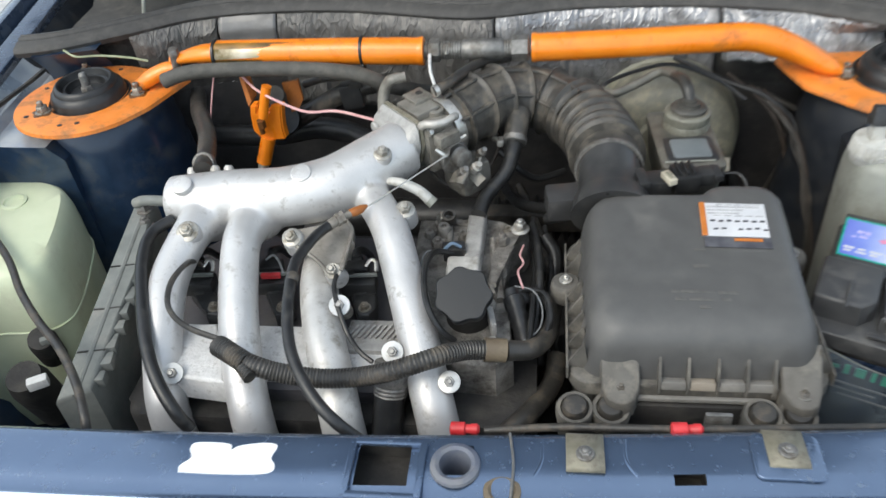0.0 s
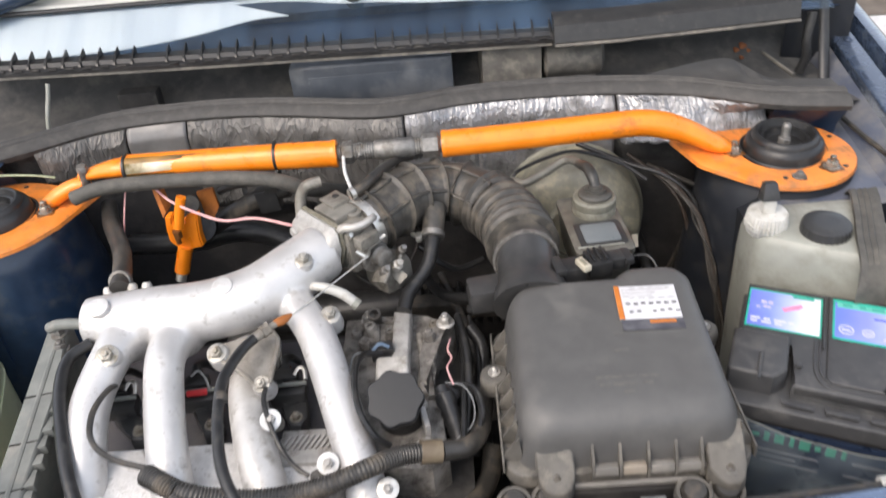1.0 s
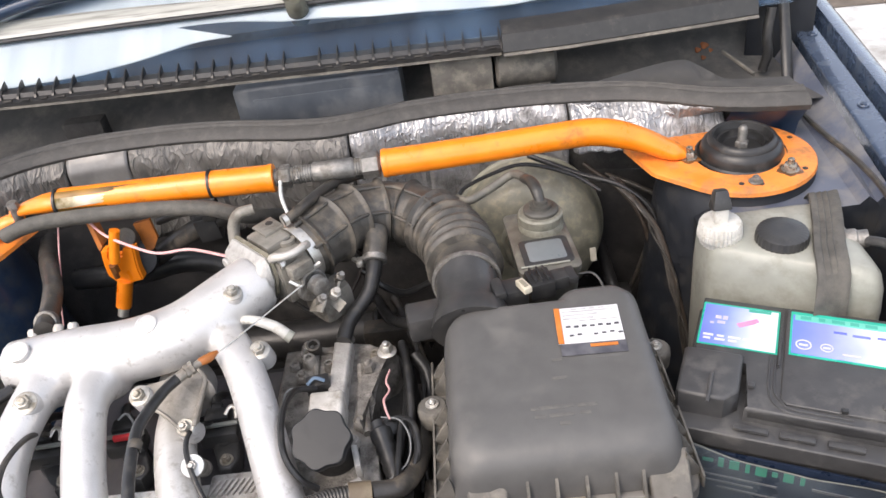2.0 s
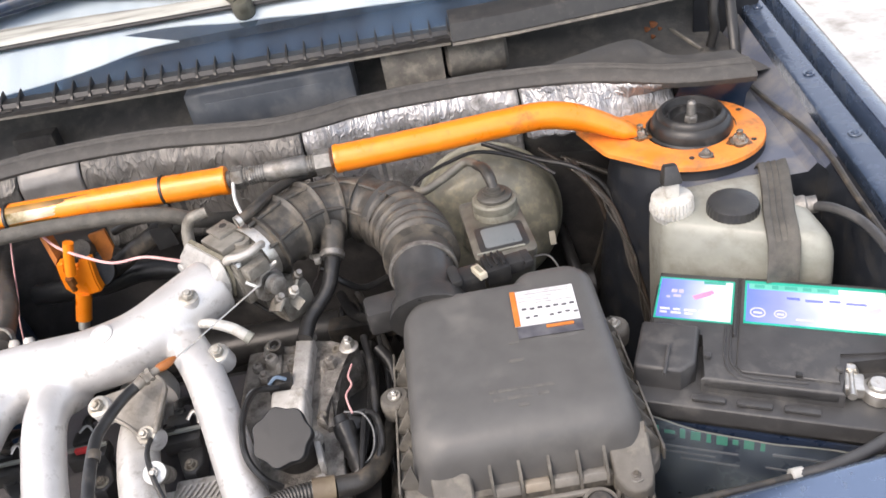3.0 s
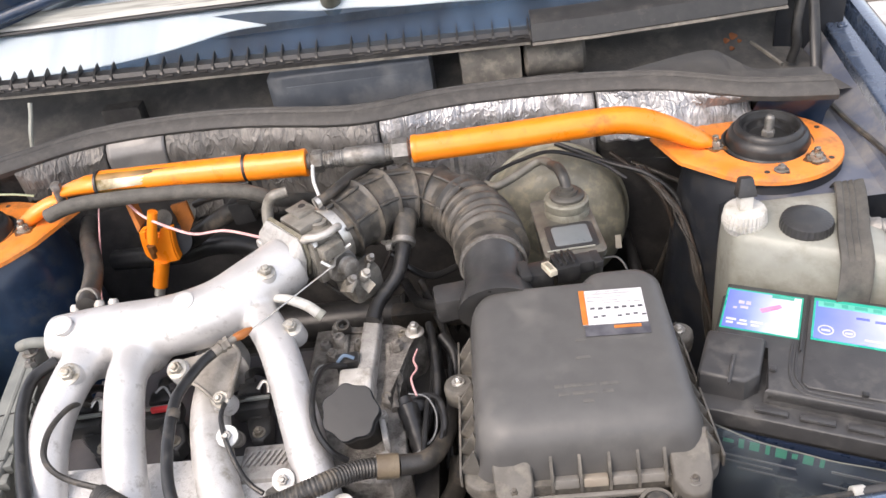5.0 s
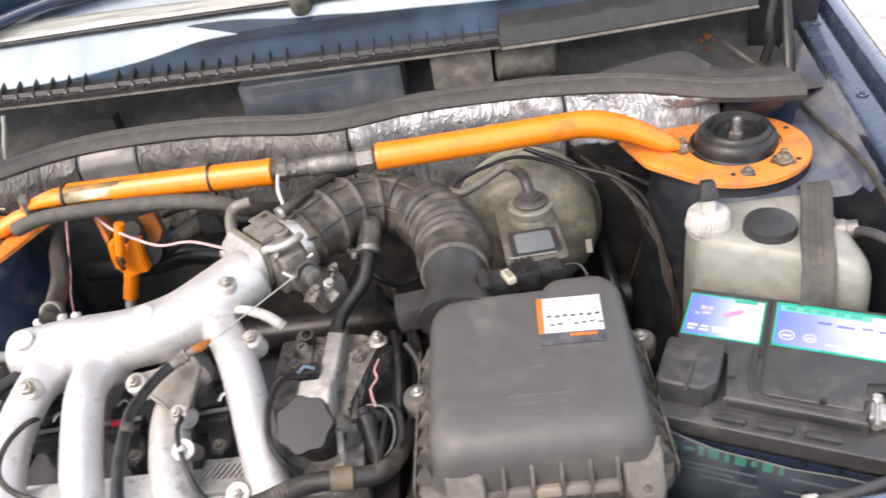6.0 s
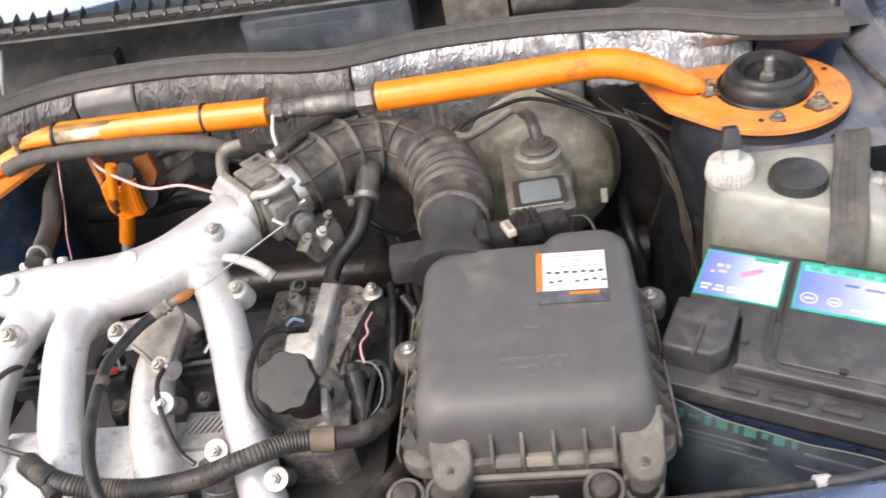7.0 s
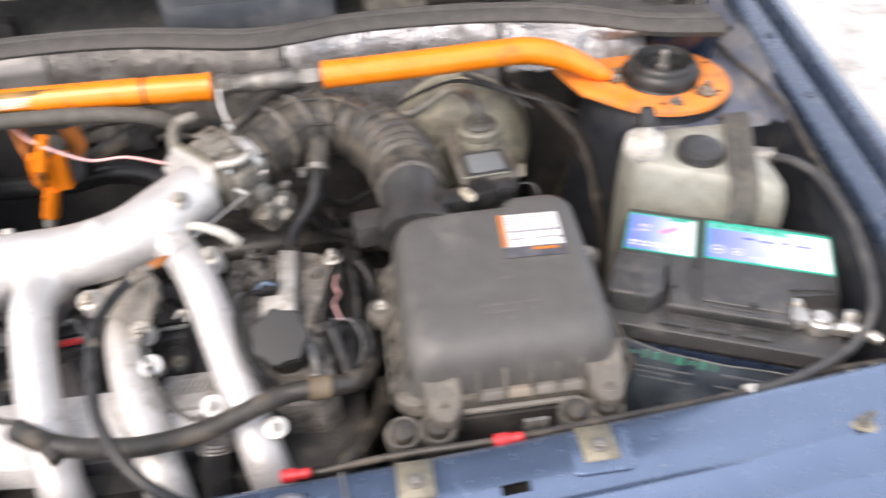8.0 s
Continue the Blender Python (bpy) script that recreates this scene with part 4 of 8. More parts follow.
# ---- strut brace ----
brace = thing("strut_brace", (0, 0.95, 0.86), "orange tubular strut brace bolted across the suspension towers", "strut brace")


def plate(s, tips):
    cx, cy, z = s * 0.525, 0.944 if s > 0 else 0.926, 0.863
    rim = 0.093 if s > 0 else 0.099
    circle = [(cx + rim * math.cos(a), cy + rim * math.sin(a)) for a in (2 * math.pi * k / 48 for k in range(48))]
    poly = hull(circle + tips)
    def reach(a):
        d = Vector((math.cos(a), math.sin(a)))
        best = rim
        for p, q in zip(poly, poly[1:] + poly[:1]):
            e = Vector((q[0] - p[0], q[1] - p[1]))
            w = Vector((p[0] - cx, p[1] - cy))
            den = d.x * e.y - d.y * e.x
            if abs(den) > 1e-9:
                t = (w.x * e.y - w.y * e.x) / den
                u = (w.x * d.y - w.y * d.x) / den
                if t > 0 and -1e-6 <= u <= 1 + 1e-6:
                    best = t
        return best
    bm = bmesh.new()
    cols = []
    for k in range(96):
        a = 2 * math.pi * k / 96
        r = reach(a)
        c, sn = math.cos(a), math.sin(a)
        lip = 0.004
        cols.append([(cx + c * q, cy + sn * q, h) for q, h in ((0.052, z - 0.001), (0.052, z + 0.003), (r - 0.004, z + 0.003), (r - 0.001, z + 0.001), (r, z - lip), (r - 0.003, z - lip), (r - 0.004, z - 0.001))])
    cols.append(cols[0])
    skin(bm, cols, caps=False)
    bmesh.ops.remove_doubles(bm, verts=bm.verts, dist=1e-6)
    p = part("mount_plate", bm, ORANGE_WORN, brace, "scuffed dusty orange mounting plate")
    for a, r in ((-105, 0.073), (-88, 0.076), (-40, 0.082), (20, 0.080), (150, 0.080), (98, 0.083)):
        a = radians(a) if s > 0 else radians(180 - a)
        bm = bmesh.new()
        lathe(bm, [(0.0034, 0.0031), (0.0034, 0.0036), (0.001, 0.0036)], (cx + r * math.cos(a), cy + r * math.sin(a), z), seg=10)
        part("punched_hole", bm, DARK, p)
    return p


OILY = mat("oily_rusty_steel", (0.22, 0.19, 0.15), (0.46, 0.42, 0.36), 0.28, 0.75, 140, 0.2, (0.03, 0.022, 0.016), 0.45, 70)
STAIN = mat("oily_orange_stain", (0.12, 0.05, 0.012), (0.22, 0.085, 0.018), 0.25, 0, 90, 0.05, (0.03, 0.018, 0.01), 0.5, 60)
pr = plate(1, [(0.392, 1.005), (0.415, 0.925)])
bolt(pr, (0.523, 0.874, 0.866), r=0.0055, h=0.005, washer=0.0085, material=STEEL)
pl = plate(-1, [(-0.395, 0.985), (-0.425, 0.90)])
for s, at in ((1, (0.466, 0.950, 0.866)), (1, (0.570, 0.892, 0.866)), (1, (0.565, 1.018, 0.866)), (-1, (-0.455, 0.935, 0.866)), (-1, (-0.570, 0.886, 0.866)), (-1, (-0.560, 0.998, 0.866))):
    q = pr if s > 0 else pl
    bm = bmesh.new()
    lathe(bm, [(0.0105, 0.0), (0.0105, 0.0015), (0.009, 0.002)], at, seg=16)
    lathe(bm, [(0.0080, 0.002), (0.0080, 0.008), (0.0066, 0.0095)], at, seg=6)
    lathe(bm, [(0.0042, 0.009), (0.0042, 0.015), (0.003, 0.016)], at, seg=10)
    part("stud_nut", bm, OILY, q, "oily steel stud and nut")
    bm = bmesh.new()
    lathe(bm, [(0.0001, -0.0002), (0.0150, -0.0002), (0.0125, 0.0006), (0.0001, 0.0006)], at, seg=20, lobes=5, depth=0.14, caps=False)
    part("oil_stain", bm, STAIN, q, "dark oil stain round the stud")

bm = bmesh.new()
tube(bm, [(0.086, 0.946, 0.914), (0.15, 0.9475, 0.9145), (0.225, 0.951, 0.915), (0.30, 0.956, 0.9155), (0.345, 0.960, 0.914), (0.378, 0.962, 0.906), (0.412, 0.962, 0.892), (0.440, 0.960, 0.878), (0.470, 0.957, 0.867)], lambda sh, run: 0.0175 + 0.0035 * max(0.0, sh - 0.72) / 0.28 - 0.012 * max(0.0, sh - 0.94) / 0.06, 24, 8, lambda sh: 1.0 - 0.42 * min(1.0, max(0.0, (sh - 0.74) / 0.2)))
part("brace_tube", bm, ORANGE, brace, "bright orange steel tube bent to the plate")
bm = bmesh.new()
tube(bm, [(-0.057, 0.943, 0.914), (-0.135, 0.943, 0.916), (-0.245, 0.944, 0.917), (-0.335, 0.947, 0.917)], [0.0172, 0.0172, 0.0168, 0.016], 24, 6)
part("brace_tube", bm, ORANGE, brace, "orange steel tube with a bare worn patch")
bm = bmesh.new()
tube(bm, [(-0.325, 0.9465, 0.917), (-0.345, 0.948, 0.916), (-0.372, 0.950, 0.912), (-0.400, 0.951, 0.906)], [0.0165, 0.016, 0.012, 0.008], 20, 6, 0.75)
part("flattened_end", bm, ORANGE, brace)
bm = bmesh.new()
tube(bm, [(-0.398, 0.955, 0.893), (-0.414, 0.957, 0.890), (-0.436, 0.952, 0.882), (-0.458, 0.946, 0.870)], [0.011, 0.013, 0.014, 0.011], 16, 6, 0.8)
part("lug", bm, ORANGE, brace)
bm = bmesh.new()
tube(bm, [(-0.395, 0.948, 0.880), (-0.391, 0.944, 0.925)], 0.006, 10, 3)
lathe(bm, [(0.007, 0), (0.007, 0.006), (0.0055, 0.008)], (-0.391, 0.944, 0.917), (0.05, -0.08, 1), 6)
part("hinge_bolt", bm, STEEL, brace)
# worn patch on the left tube: a thin sleeve of bare metal and soot
WORN = mat("worn_bare_patch", (0.52, 0.44, 0.28), (0.72, 0.68, 0.58), 0.4, 0.3, 30, 0.05, (0.14, 0.10, 0.03), 0.5, 16)
def streak(x0, x1, mid, half, taper, r):
    bm = bmesh.new()
    rows = []
    for i in range(41):
        k = i / 40
        w = min(1.0, (1.0 - k) / taper + 0.02) ** 0.8
        a0, a1 = radians(mid - half * w), radians(mid + half * w)
        rows.append([Vector((x0 + (x1 - x0) * k, 0.9453, 0.9170)) + Vector((0, math.cos(a), math.sin(a))) * r for a in (a0 + (a1 - a0) * j / 8 for j in range(9))])
    return skin(bm, rows, closed=False)


part("worn_patch", streak(-0.331, -0.155, 161, 24, 0.95, 0.0172), WORN, brace, "bare metal patch worn through the paint")
SCORCH = mat("scorched_paint", (0.16, 0.085, 0.012), (0.30, 0.15, 0.02), 0.4, 0, 30, 0.05, (0.06, 0.04, 0.015), 0.5, 24)
part("scorched_patch", streak(-0.331, -0.135, 124, 15, 0.85, 0.0173), SCORCH, brace, "dark scorched streak on the tube")
part("scorched_patch", streak(-0.331, -0.215, 197, 9, 0.8, 0.0173), SCORCH, brace, "dark scorched streak on the tube")
# adjuster
bm = bmesh.new()
ax = Vector((0.143, 0.003, 0.0)).normalized()
a0 = Vector((-0.057, 0.943, 0.914))
lathe(bm, [(0.0105 + 0.0009 * (i % 2), 0.0016 * i) for i in range(90)], a0, ax, 14)
part("threaded_rod", bm, STEEL, brace, "dull grey threaded adjuster rod")
for x, w, r in ((0.010, 0.014, 0.0150), (0.030, 0.006, 0.0120), (0.052, 0.052, 0.0128), (0.114, 0.022, 0.0165)):
    bm = bmesh.new()
    lathe(bm, [(r * 0.9, 0), (r, 0.0015), (r, w - 0.0015), (r * 0.9, w)], a0 + ax * x, ax, 12 if w > 0.04 else 6)
    part("lock_nut", bm, STEEL, brace, "dull steel lock nut")
for at in ((0.086, 0.946, 0.914), (-0.0575, 0.943, 0.914)):
    bm = bmesh.new()
    lathe(bm, [(0.0155, -0.004), (0.0176, -0.0035), (0.0182, 0.0), (0.0178, 0.0035), (0.0155, 0.004)], at, ax, 28)
    part("end_collar", bm, ORANGE, brace)
for x in (-0.134, -0.331):
    bm = bmesh.new()
    lathe(bm, [(0.0182, -0.002), (0.0192, -0.0015), (0.0192, 0.0015), (0.0182, 0.002)], (x, 0.944, 0.9162), (1, 0, 0.0), 24)
    part("tie_strap", bm, RUBBER, brace, "black cable tie")

# ---- foam sleeved hose tied under the brace ----
sleeve = thing("foam_sleeved_pipe", (-0.25, 0.93, 0.88), "dark foam sleeved pipe tied under the orange brace", "pipe")
bm = bmesh.new()
tube(bm, [(-0.400, 0.914, 0.894), (-0.37, 0.916, 0.903), (-0.33, 0.918, 0.906), (-0.22, 0.917, 0.906), (-0.14, 0.914, 0.899), (-0.10, 0.93, 0.872), (-0.06, 0.99, 0.83)], 0.0098, 14, 7)
part("foam_sleeve", bm, FOAM, sleeve)

# ---- orange bracket behind the plenum ----
BROWN_NUT = mat("rusty_orange_nut", (0.16, 0.065, 0.02), (0.24, 0.10, 0.03), 0.5, 0.3, 80, 0.1)
br = thing("tow_bracket", (-0.27, 0.9, 0.77), "orange steel bracket with a cup and pin", "bracket")


def thick(pts, back, bevel=0.0):
    """A flat outline carried back along y into a solid."""
    bm = bmesh.new()
    f = bm.faces.new([bm.verts.new(v) for v in pts])
    ext = bmesh.ops.extrude_face_region(bm, geom=[f])
    bmesh.ops.translate(bm, verts=[v for v in ext["geom"] if isinstance(v, bmesh.types.BMVert)], vec=back)
    if bevel:
        bmesh.ops.bevel(bm, geom=list(bm.edges), offset=bevel, segments=2, affect="EDGES")
    return bm


part("cup", thick([(-0.292, 0.914, 0.855), (-0.295, 0.914, 0.836), (-0.296, 0.914, 0.816), (-0.288, 0.914, 0.805), (-0.272, 0.914, 0.801), (-0.252, 0.914, 0.803), (-0.253, 0.914, 0.82), (-0.251, 0.914, 0.837), (-0.248, 0.914, 0.856), (-0.261, 0.914, 0.857), (-0.268, 0.914, 0.845), (-0.284, 0.914, 0.844), (-0.281, 0.914, 0.856)], (0.003, 0.012, 0.002), 0.002), ORANGE, br)
bm = bmesh.new()
tube(bm, [(-0.259, 0.908, 0.887), (-0.266, 0.906, 0.867), (-0.273, 0.904, 0.843)], 0.0066, 14, 5)
part("clamp_pin", bm, ORANGE, br)
bm = bmesh.new()
lathe(bm, [(0.0060, -0.008), (0.0060, 0.003)], (-0.277, 0.904, 0.836), (0, -0.1, 1), 6)
lathe(bm, [(0.0036, -0.016), (0.0036, -0.006)], (-0.279, 0.904, 0.834), (0, -0.1, 1), 10)
part("pin_nut", bm, BROWN_NUT, br)
bm = bmesh.new()
lathe(bm, [(0.0125, -0.020), (0.0135, -0.002), (0.0125, 0.003), (0.006, 0.004)], (-0.258, 0.926, 0.864), (0.15, -0.8, 0.6), 20)
part("bush", bm, FOAM, br, "grey rubber bush in the cup")
bm = bmesh.new()
lathe(bm, [(0.024, -0.008), (0.025, -0.002), (0.022, 0.003), (0.0, 0.003)], (-0.26, 0.94, 0.82), (0.35, -0.85, 0.4), 24, caps=False)
part("stop_disc", bm, RUBBER, br, "black rubber stop behind the cup")
bm = bmesh.new()
tube(bm, [(-0.277, 0.918, 0.805), (-0.284, 0.916, 0.787), (-0.291, 0.912, 0.767)], 0.0102, 16, 4)
part("shank", bm, ORANGE, br)
bm = bmesh.new()
tube(bm, [(-0.29, 0.912, 0.769), (-0.295, 0.908, 0.755)], 0.0072, 12, 3)
part("shank_end", bm, ZINC, br)
# darker copy of the bracket orange, painting the legs as if in shadow
SHADED = mat("shaded_orange_steel", (0.42, 0.13, 0.02), (0.5, 0.17, 0.03), 0.6, 0, 40, 0.1, (0.2, 0.08, 0.03), 0.5, 30)
part("side_leg", thick([(-0.307, 0.938, 0.895), (-0.302, 0.938, 0.895), (-0.292, 0.925, 0.856), (-0.298, 0.925, 0.848)], (0.004, 0.014, 0.002)), SHADED, br, "orange leg in a painted shadow tone", False)
part("side_leg", thick([(-0.253, 0.947, 0.87), (-0.23, 0.947, 0.874), (-0.227, 0.944, 0.847), (-0.236, 0.942, 0.832), (-0.246, 0.942, 0.829)], (0.0, 0.005, 0.0)), SHADED, br, "orange leg in a painted shadow tone", False)

# ---- engine ----
COVER_GREY = mat("dark_grey_cover_paint", (0.062, 0.060, 0.064), (0.086, 0.083, 0.088), 0.5, 0, 40, 0.08, (0.13, 0.122, 0.115), 0.3, 30)
engine = thing("engine", (-0.12, 0.62, 0.40), "dirty alloy petrol engine with a black oil cap", "engine")
bm = bmesh.new()
prism(bm, round_rect(-0.335, 0.50, 0.095, 0.80, 0.02), 0.42, 0.725, 0.01)
part("engine_block", bm, DARK, engine, "grimy dark engine block")
bm = bmesh.new()
prism(bm, round_rect(-0.325, 0.525, -0.03, 0.775, 0.02), 0.72, 0.742, 0.008)
part("cam_cover", bm, COVER_GREY, engine, "dark grey camshaft cover")
bm = bmesh.new()
prism(bm, round_rect(-0.31, 0.535, -0.02, 0.60, 0.008), 0.73, 0.758, 0.005)
part("cover_rail", bm, RAIL, engine, "pale alloy rail with bolt bosses")
bm = bmesh.new()
prism(bm, [(p[0], p[1]) for p in ((-0.27, 0.51, 0.776), (-0.209, 0.503, 0.776), (-0.232, 0.562, 0.776), (-0.245, 0.586, 0.776), (-0.27, 0.581, 0.776), (-0.292, 0.579, 0.776))], 0.745, 0.776, 0.004)
part("rail_web", bm, RAIL, engine, "white oxidised alloy web between the runners")
bm = bmesh.new()
prism(bm, [(-0.050, 0.776), (-0.050, 0.693), (-0.034, 0.610), (-0.010, 0.560), (0.010, 0.545), (0.055, 0.540), (0.072, 0.556), (0.067, 0.600), (0.058, 0.649), (0.056, 0.692), (0.061, 0.723), (0.078, 0.734), (0.083, 0.748), (0.074, 0.762), (0.058, 0.765), (0.048, 0.766), (0.033, 0.779)], 0.70, 0.772, 0.005)
part("head_cover", bm, ALU_DIRTY, engine, "dirty alloy head cover with a breather")
bm = bmesh.new()
prism(bm, [(0.012, 0.660), (0.031, 0.660), (0.033, 0.762), (0.011, 0.765)], 0.76, lambda x, y: 0.793 - 0.04 * (y - 0.66), 0.005)
part("breather_duct", bm, ALU_PALE, engine, "raised breather duct on the cover")
bm = bmesh.new()
prism(bm, round_rect(-0.003, 0.634, 0.033, 0.668, 0.004, 3), 0.76, lambda x, y: 0.803 + 0.15 * (y - 0.65), 0.004)
part("breather_block", bm, ALU_WORN, engine, "pale square block below the breather duct")
bm = bmesh.new()
prism(bm, [(0.040, 0.640), (0.052, 0.630), (0.056, 0.690), (0.064, 0.722), (0.080, 0.736), (0.082, 0.748), (0.072, 0.757), (0.060, 0.750), (0.047, 0.722), (0.042, 0.690)], 0.74, 0.783, 0.005)
part("cover_flange", bm, ALU_DIRTY, engine)
CAPAX = (0.0, -0.52, 0.85)
bm = bmesh.new()
lathe(bm, [(0.025, -0.060), (0.0215, -0.034), (0.0200, -0.014), (0.0195, -0.004)], (0.024, 0.586, 0.822), (0, -0.38, 0.92), 28)
part("filler_neck", bm, DARK, engine, "dark oil filler neck")
bm = bmesh.new()
lathe(bm, [(0.0245, -0.012), (0.0268, -0.009), (0.0275, 0.0), (0.0275, 0.0036), (0.0264, 0.0048), (0.012, 0.0052)], (0.024, 0.577, 0.830), CAPAX, 112, 7, 0.055)
part("oil_cap", bm, mat("worn_black_cap", (0.008, 0.0095, 0.011), (0.011, 0.012, 0.0135), 0.5, 0, 40, 0.02, (0.03, 0.028, 0.026), 0.12, 120, rvar=0.03), engine, "lobed black plastic oil filler cap")
for at, w in (((0.073, 0.741, 0.783), 0.011), ((-0.021, 0.716, 0.776), 0.0), ((-0.02, 0.765, 0.775), 0.010), ((0.054, 0.715, 0.783), 0.0), ((0.046, 0.60, 0.79), 0.0)):
    bolt(engine, at, r=0.0075, h=0.009, washer=w, material=ZINC if w else ALU_DIRTY)
BOLT_DULL = mat("dull_brown_bolt", (0.16, 0.14, 0.11), (0.28, 0.26, 0.22), 0.5, 0.4, 120, 0.2)
WASHER_BOLT = mat("greyed_bolt_steel", (0.30, 0.29, 0.27), (0.44, 0.43, 0.41), 0.45, 0.5, 120, 0.1)
# bosses with pale washers beside the runners
for at, mt in (((0.013, 0.513, 0.776), ZINC), ((-0.044, 0.535, 0.792), WHITE), ((-0.265, 0.511, 0.778), WHITE), ((-0.103, 0.578, 0.812), WHITE)):
    bm = bmesh.new()
    lathe(bm, [(0.0085, -0.040), (0.0095, -0.010), (0.0095, -0.001)], at, (0.10, -0.60, 0.79), 18)
    b = part("boss", bm, ALU_DIRTY, engine)
    bm = bmesh.new()
    lathe(bm, [(0.0106, 0.0), (0.0110, 0.001), (0.0106, 0.0026), (0.006, 0.0032)], at, (0.10, -0.60, 0.79), 22)
    w = part("washer", bm, mt, b, "pale round washer")
    bolt(b, at, (0.10, -0.60, 0.79), r=0.0052, h=0.006, material=WASHER_BOLT)
# lugs, holes and ribs on the head cover
for q, r, h, mt in (((-0.017, 0.746, 0.776), 0.008, 0.010, ALU_DIRTY), ((0.007, 0.736, 0.776), 0.006, 0.008, STEEL), ((0.059, 0.743, 0.776), 0.006, 0.009, BOLT_DULL), ((0.053, 0.677, 0.776), 0.007, 0.008, ALU_DIRTY), ((0.046, 0.645, 0.776), 0.006, 0.007, BOLT_DULL), ((0.023, 0.782, 0.776), 0.007, 0.007, ALU_DIRTY), ((-0.034, 0.743, 0.774), 0.0065, 0.006, ALU_DIRTY)):
    bm = bmesh.new()
    lathe(bm, [(r * 1.25, -0.004), (r, 0.001), (r, h * 0.7), (r * 0.8, h), (r * 0.45, h), (r * 0.4, h * 0.6), (0.0, h * 0.6)], q, (0, -0.1, 1), 12, caps=False)
    part("cover_lug", bm, mt, engine)
for a, b, w in (((-0.029, 0.77, 0.775), (0.025, 0.761, 0.775), 0.004), ((0.042, 0.732, 0.775), (0.056, 0.629, 0.775), 0.005), ((-0.012, 0.768, 0.775), (-0.008, 0.72, 0.775), 0.0035)):
    bm = bmesh.new()
    tube(bm, [a, b], w, 8, 3)
    part("cover_rib", bm, ALU_DIRTY, engine)
PALE_WIRE = mat("pale_grey_wire", (0.16, 0.165, 0.165), (0.26, 0.265, 0.26), 0.5, 0, 200, 0.05)
for way in ([(-0.01, 0.683, 0.795), (-0.023, 0.679, 0.802), (-0.03, 0.669, 0.802), (-0.031, 0.638, 0.798), (-0.028, 0.611, 0.794), (-0.017, 0.584, 0.788), (-0.002, 0.564, 0.78)],
            [(0.071, 0.636, 0.79), (0.09, 0.629, 0.79), (0.1, 0.608, 0.785), (0.097, 0.583, 0.78), (0.078, 0.567, 0.775)]):
    bm = bmesh.new()
    tube(bm, way, 0.0009, 8, 7)
    part("thin_wire", bm, PALE_WIRE, engine, "thin pale grey wire")
bm = bmesh.new()
lathe(bm, [(0.0085, -0.060), (0.0100, -0.040), (0.0088, -0.036), (0.0104, -0.032), (0.0090, -0.027), (0.0108, -0.022), (0.0092, -0.017), (0.0112, -0.012), (0.0112, -0.002), (0.0080, 0.0), (0.0070, 0.008), (0.0, 0.009)], (0.069, 0.624, 0.786), (-0.28, 0.86, 0.42), 20, caps=False)
part("ribbed_boot", bm, RUBBER, engine, "black ribbed sensor boot beside the filler neck")
bm = bmesh.new()
box(bm, (0.05, 0.582, 0.79), (0.006, 0.030, 0.020), Matrix.Rotation(radians(12), 4, "Z"), 0.002)
box(bm, (0.049, 0.554, 0.786), (0.016, 0.010, 0.012), Matrix.Rotation(radians(30), 4, "Z"), 0.002)
part("cover_bracket", bm, ALU_PALE, engine, "small pale bracket beside the filler neck")
# raised lettering plate, unreadable: ribbed alloy block
bm = bmesh.new()
box(bm, (-0.075, 0.585, 0.758), (0.060, 0.045, 0.012), bevel=0.003)
plate_ob = part("ribbed_pad", bm, ALU_PALE, engine, "ribbed pale alloy pad between the runners")
rib = bmesh.new()
box(rib, (0, 0, 0), (0.0022, 0.020, 0.003), Matrix.Rotation(radians(-25), 4, "Z"), bevel=0)
rib_me = bpy.data.meshes.new("rib")
rib.to_mesh(rib_me)
rib.free()
rib_me.materials.append(ALU_PALE)
for i in range(9):
    ob = new("rib", rib_me)
    ob.parent = plate_ob
    ob.location = Vector((-0.098 + i * 0.006, 0.588, 0.7652)) - base_of(engine)

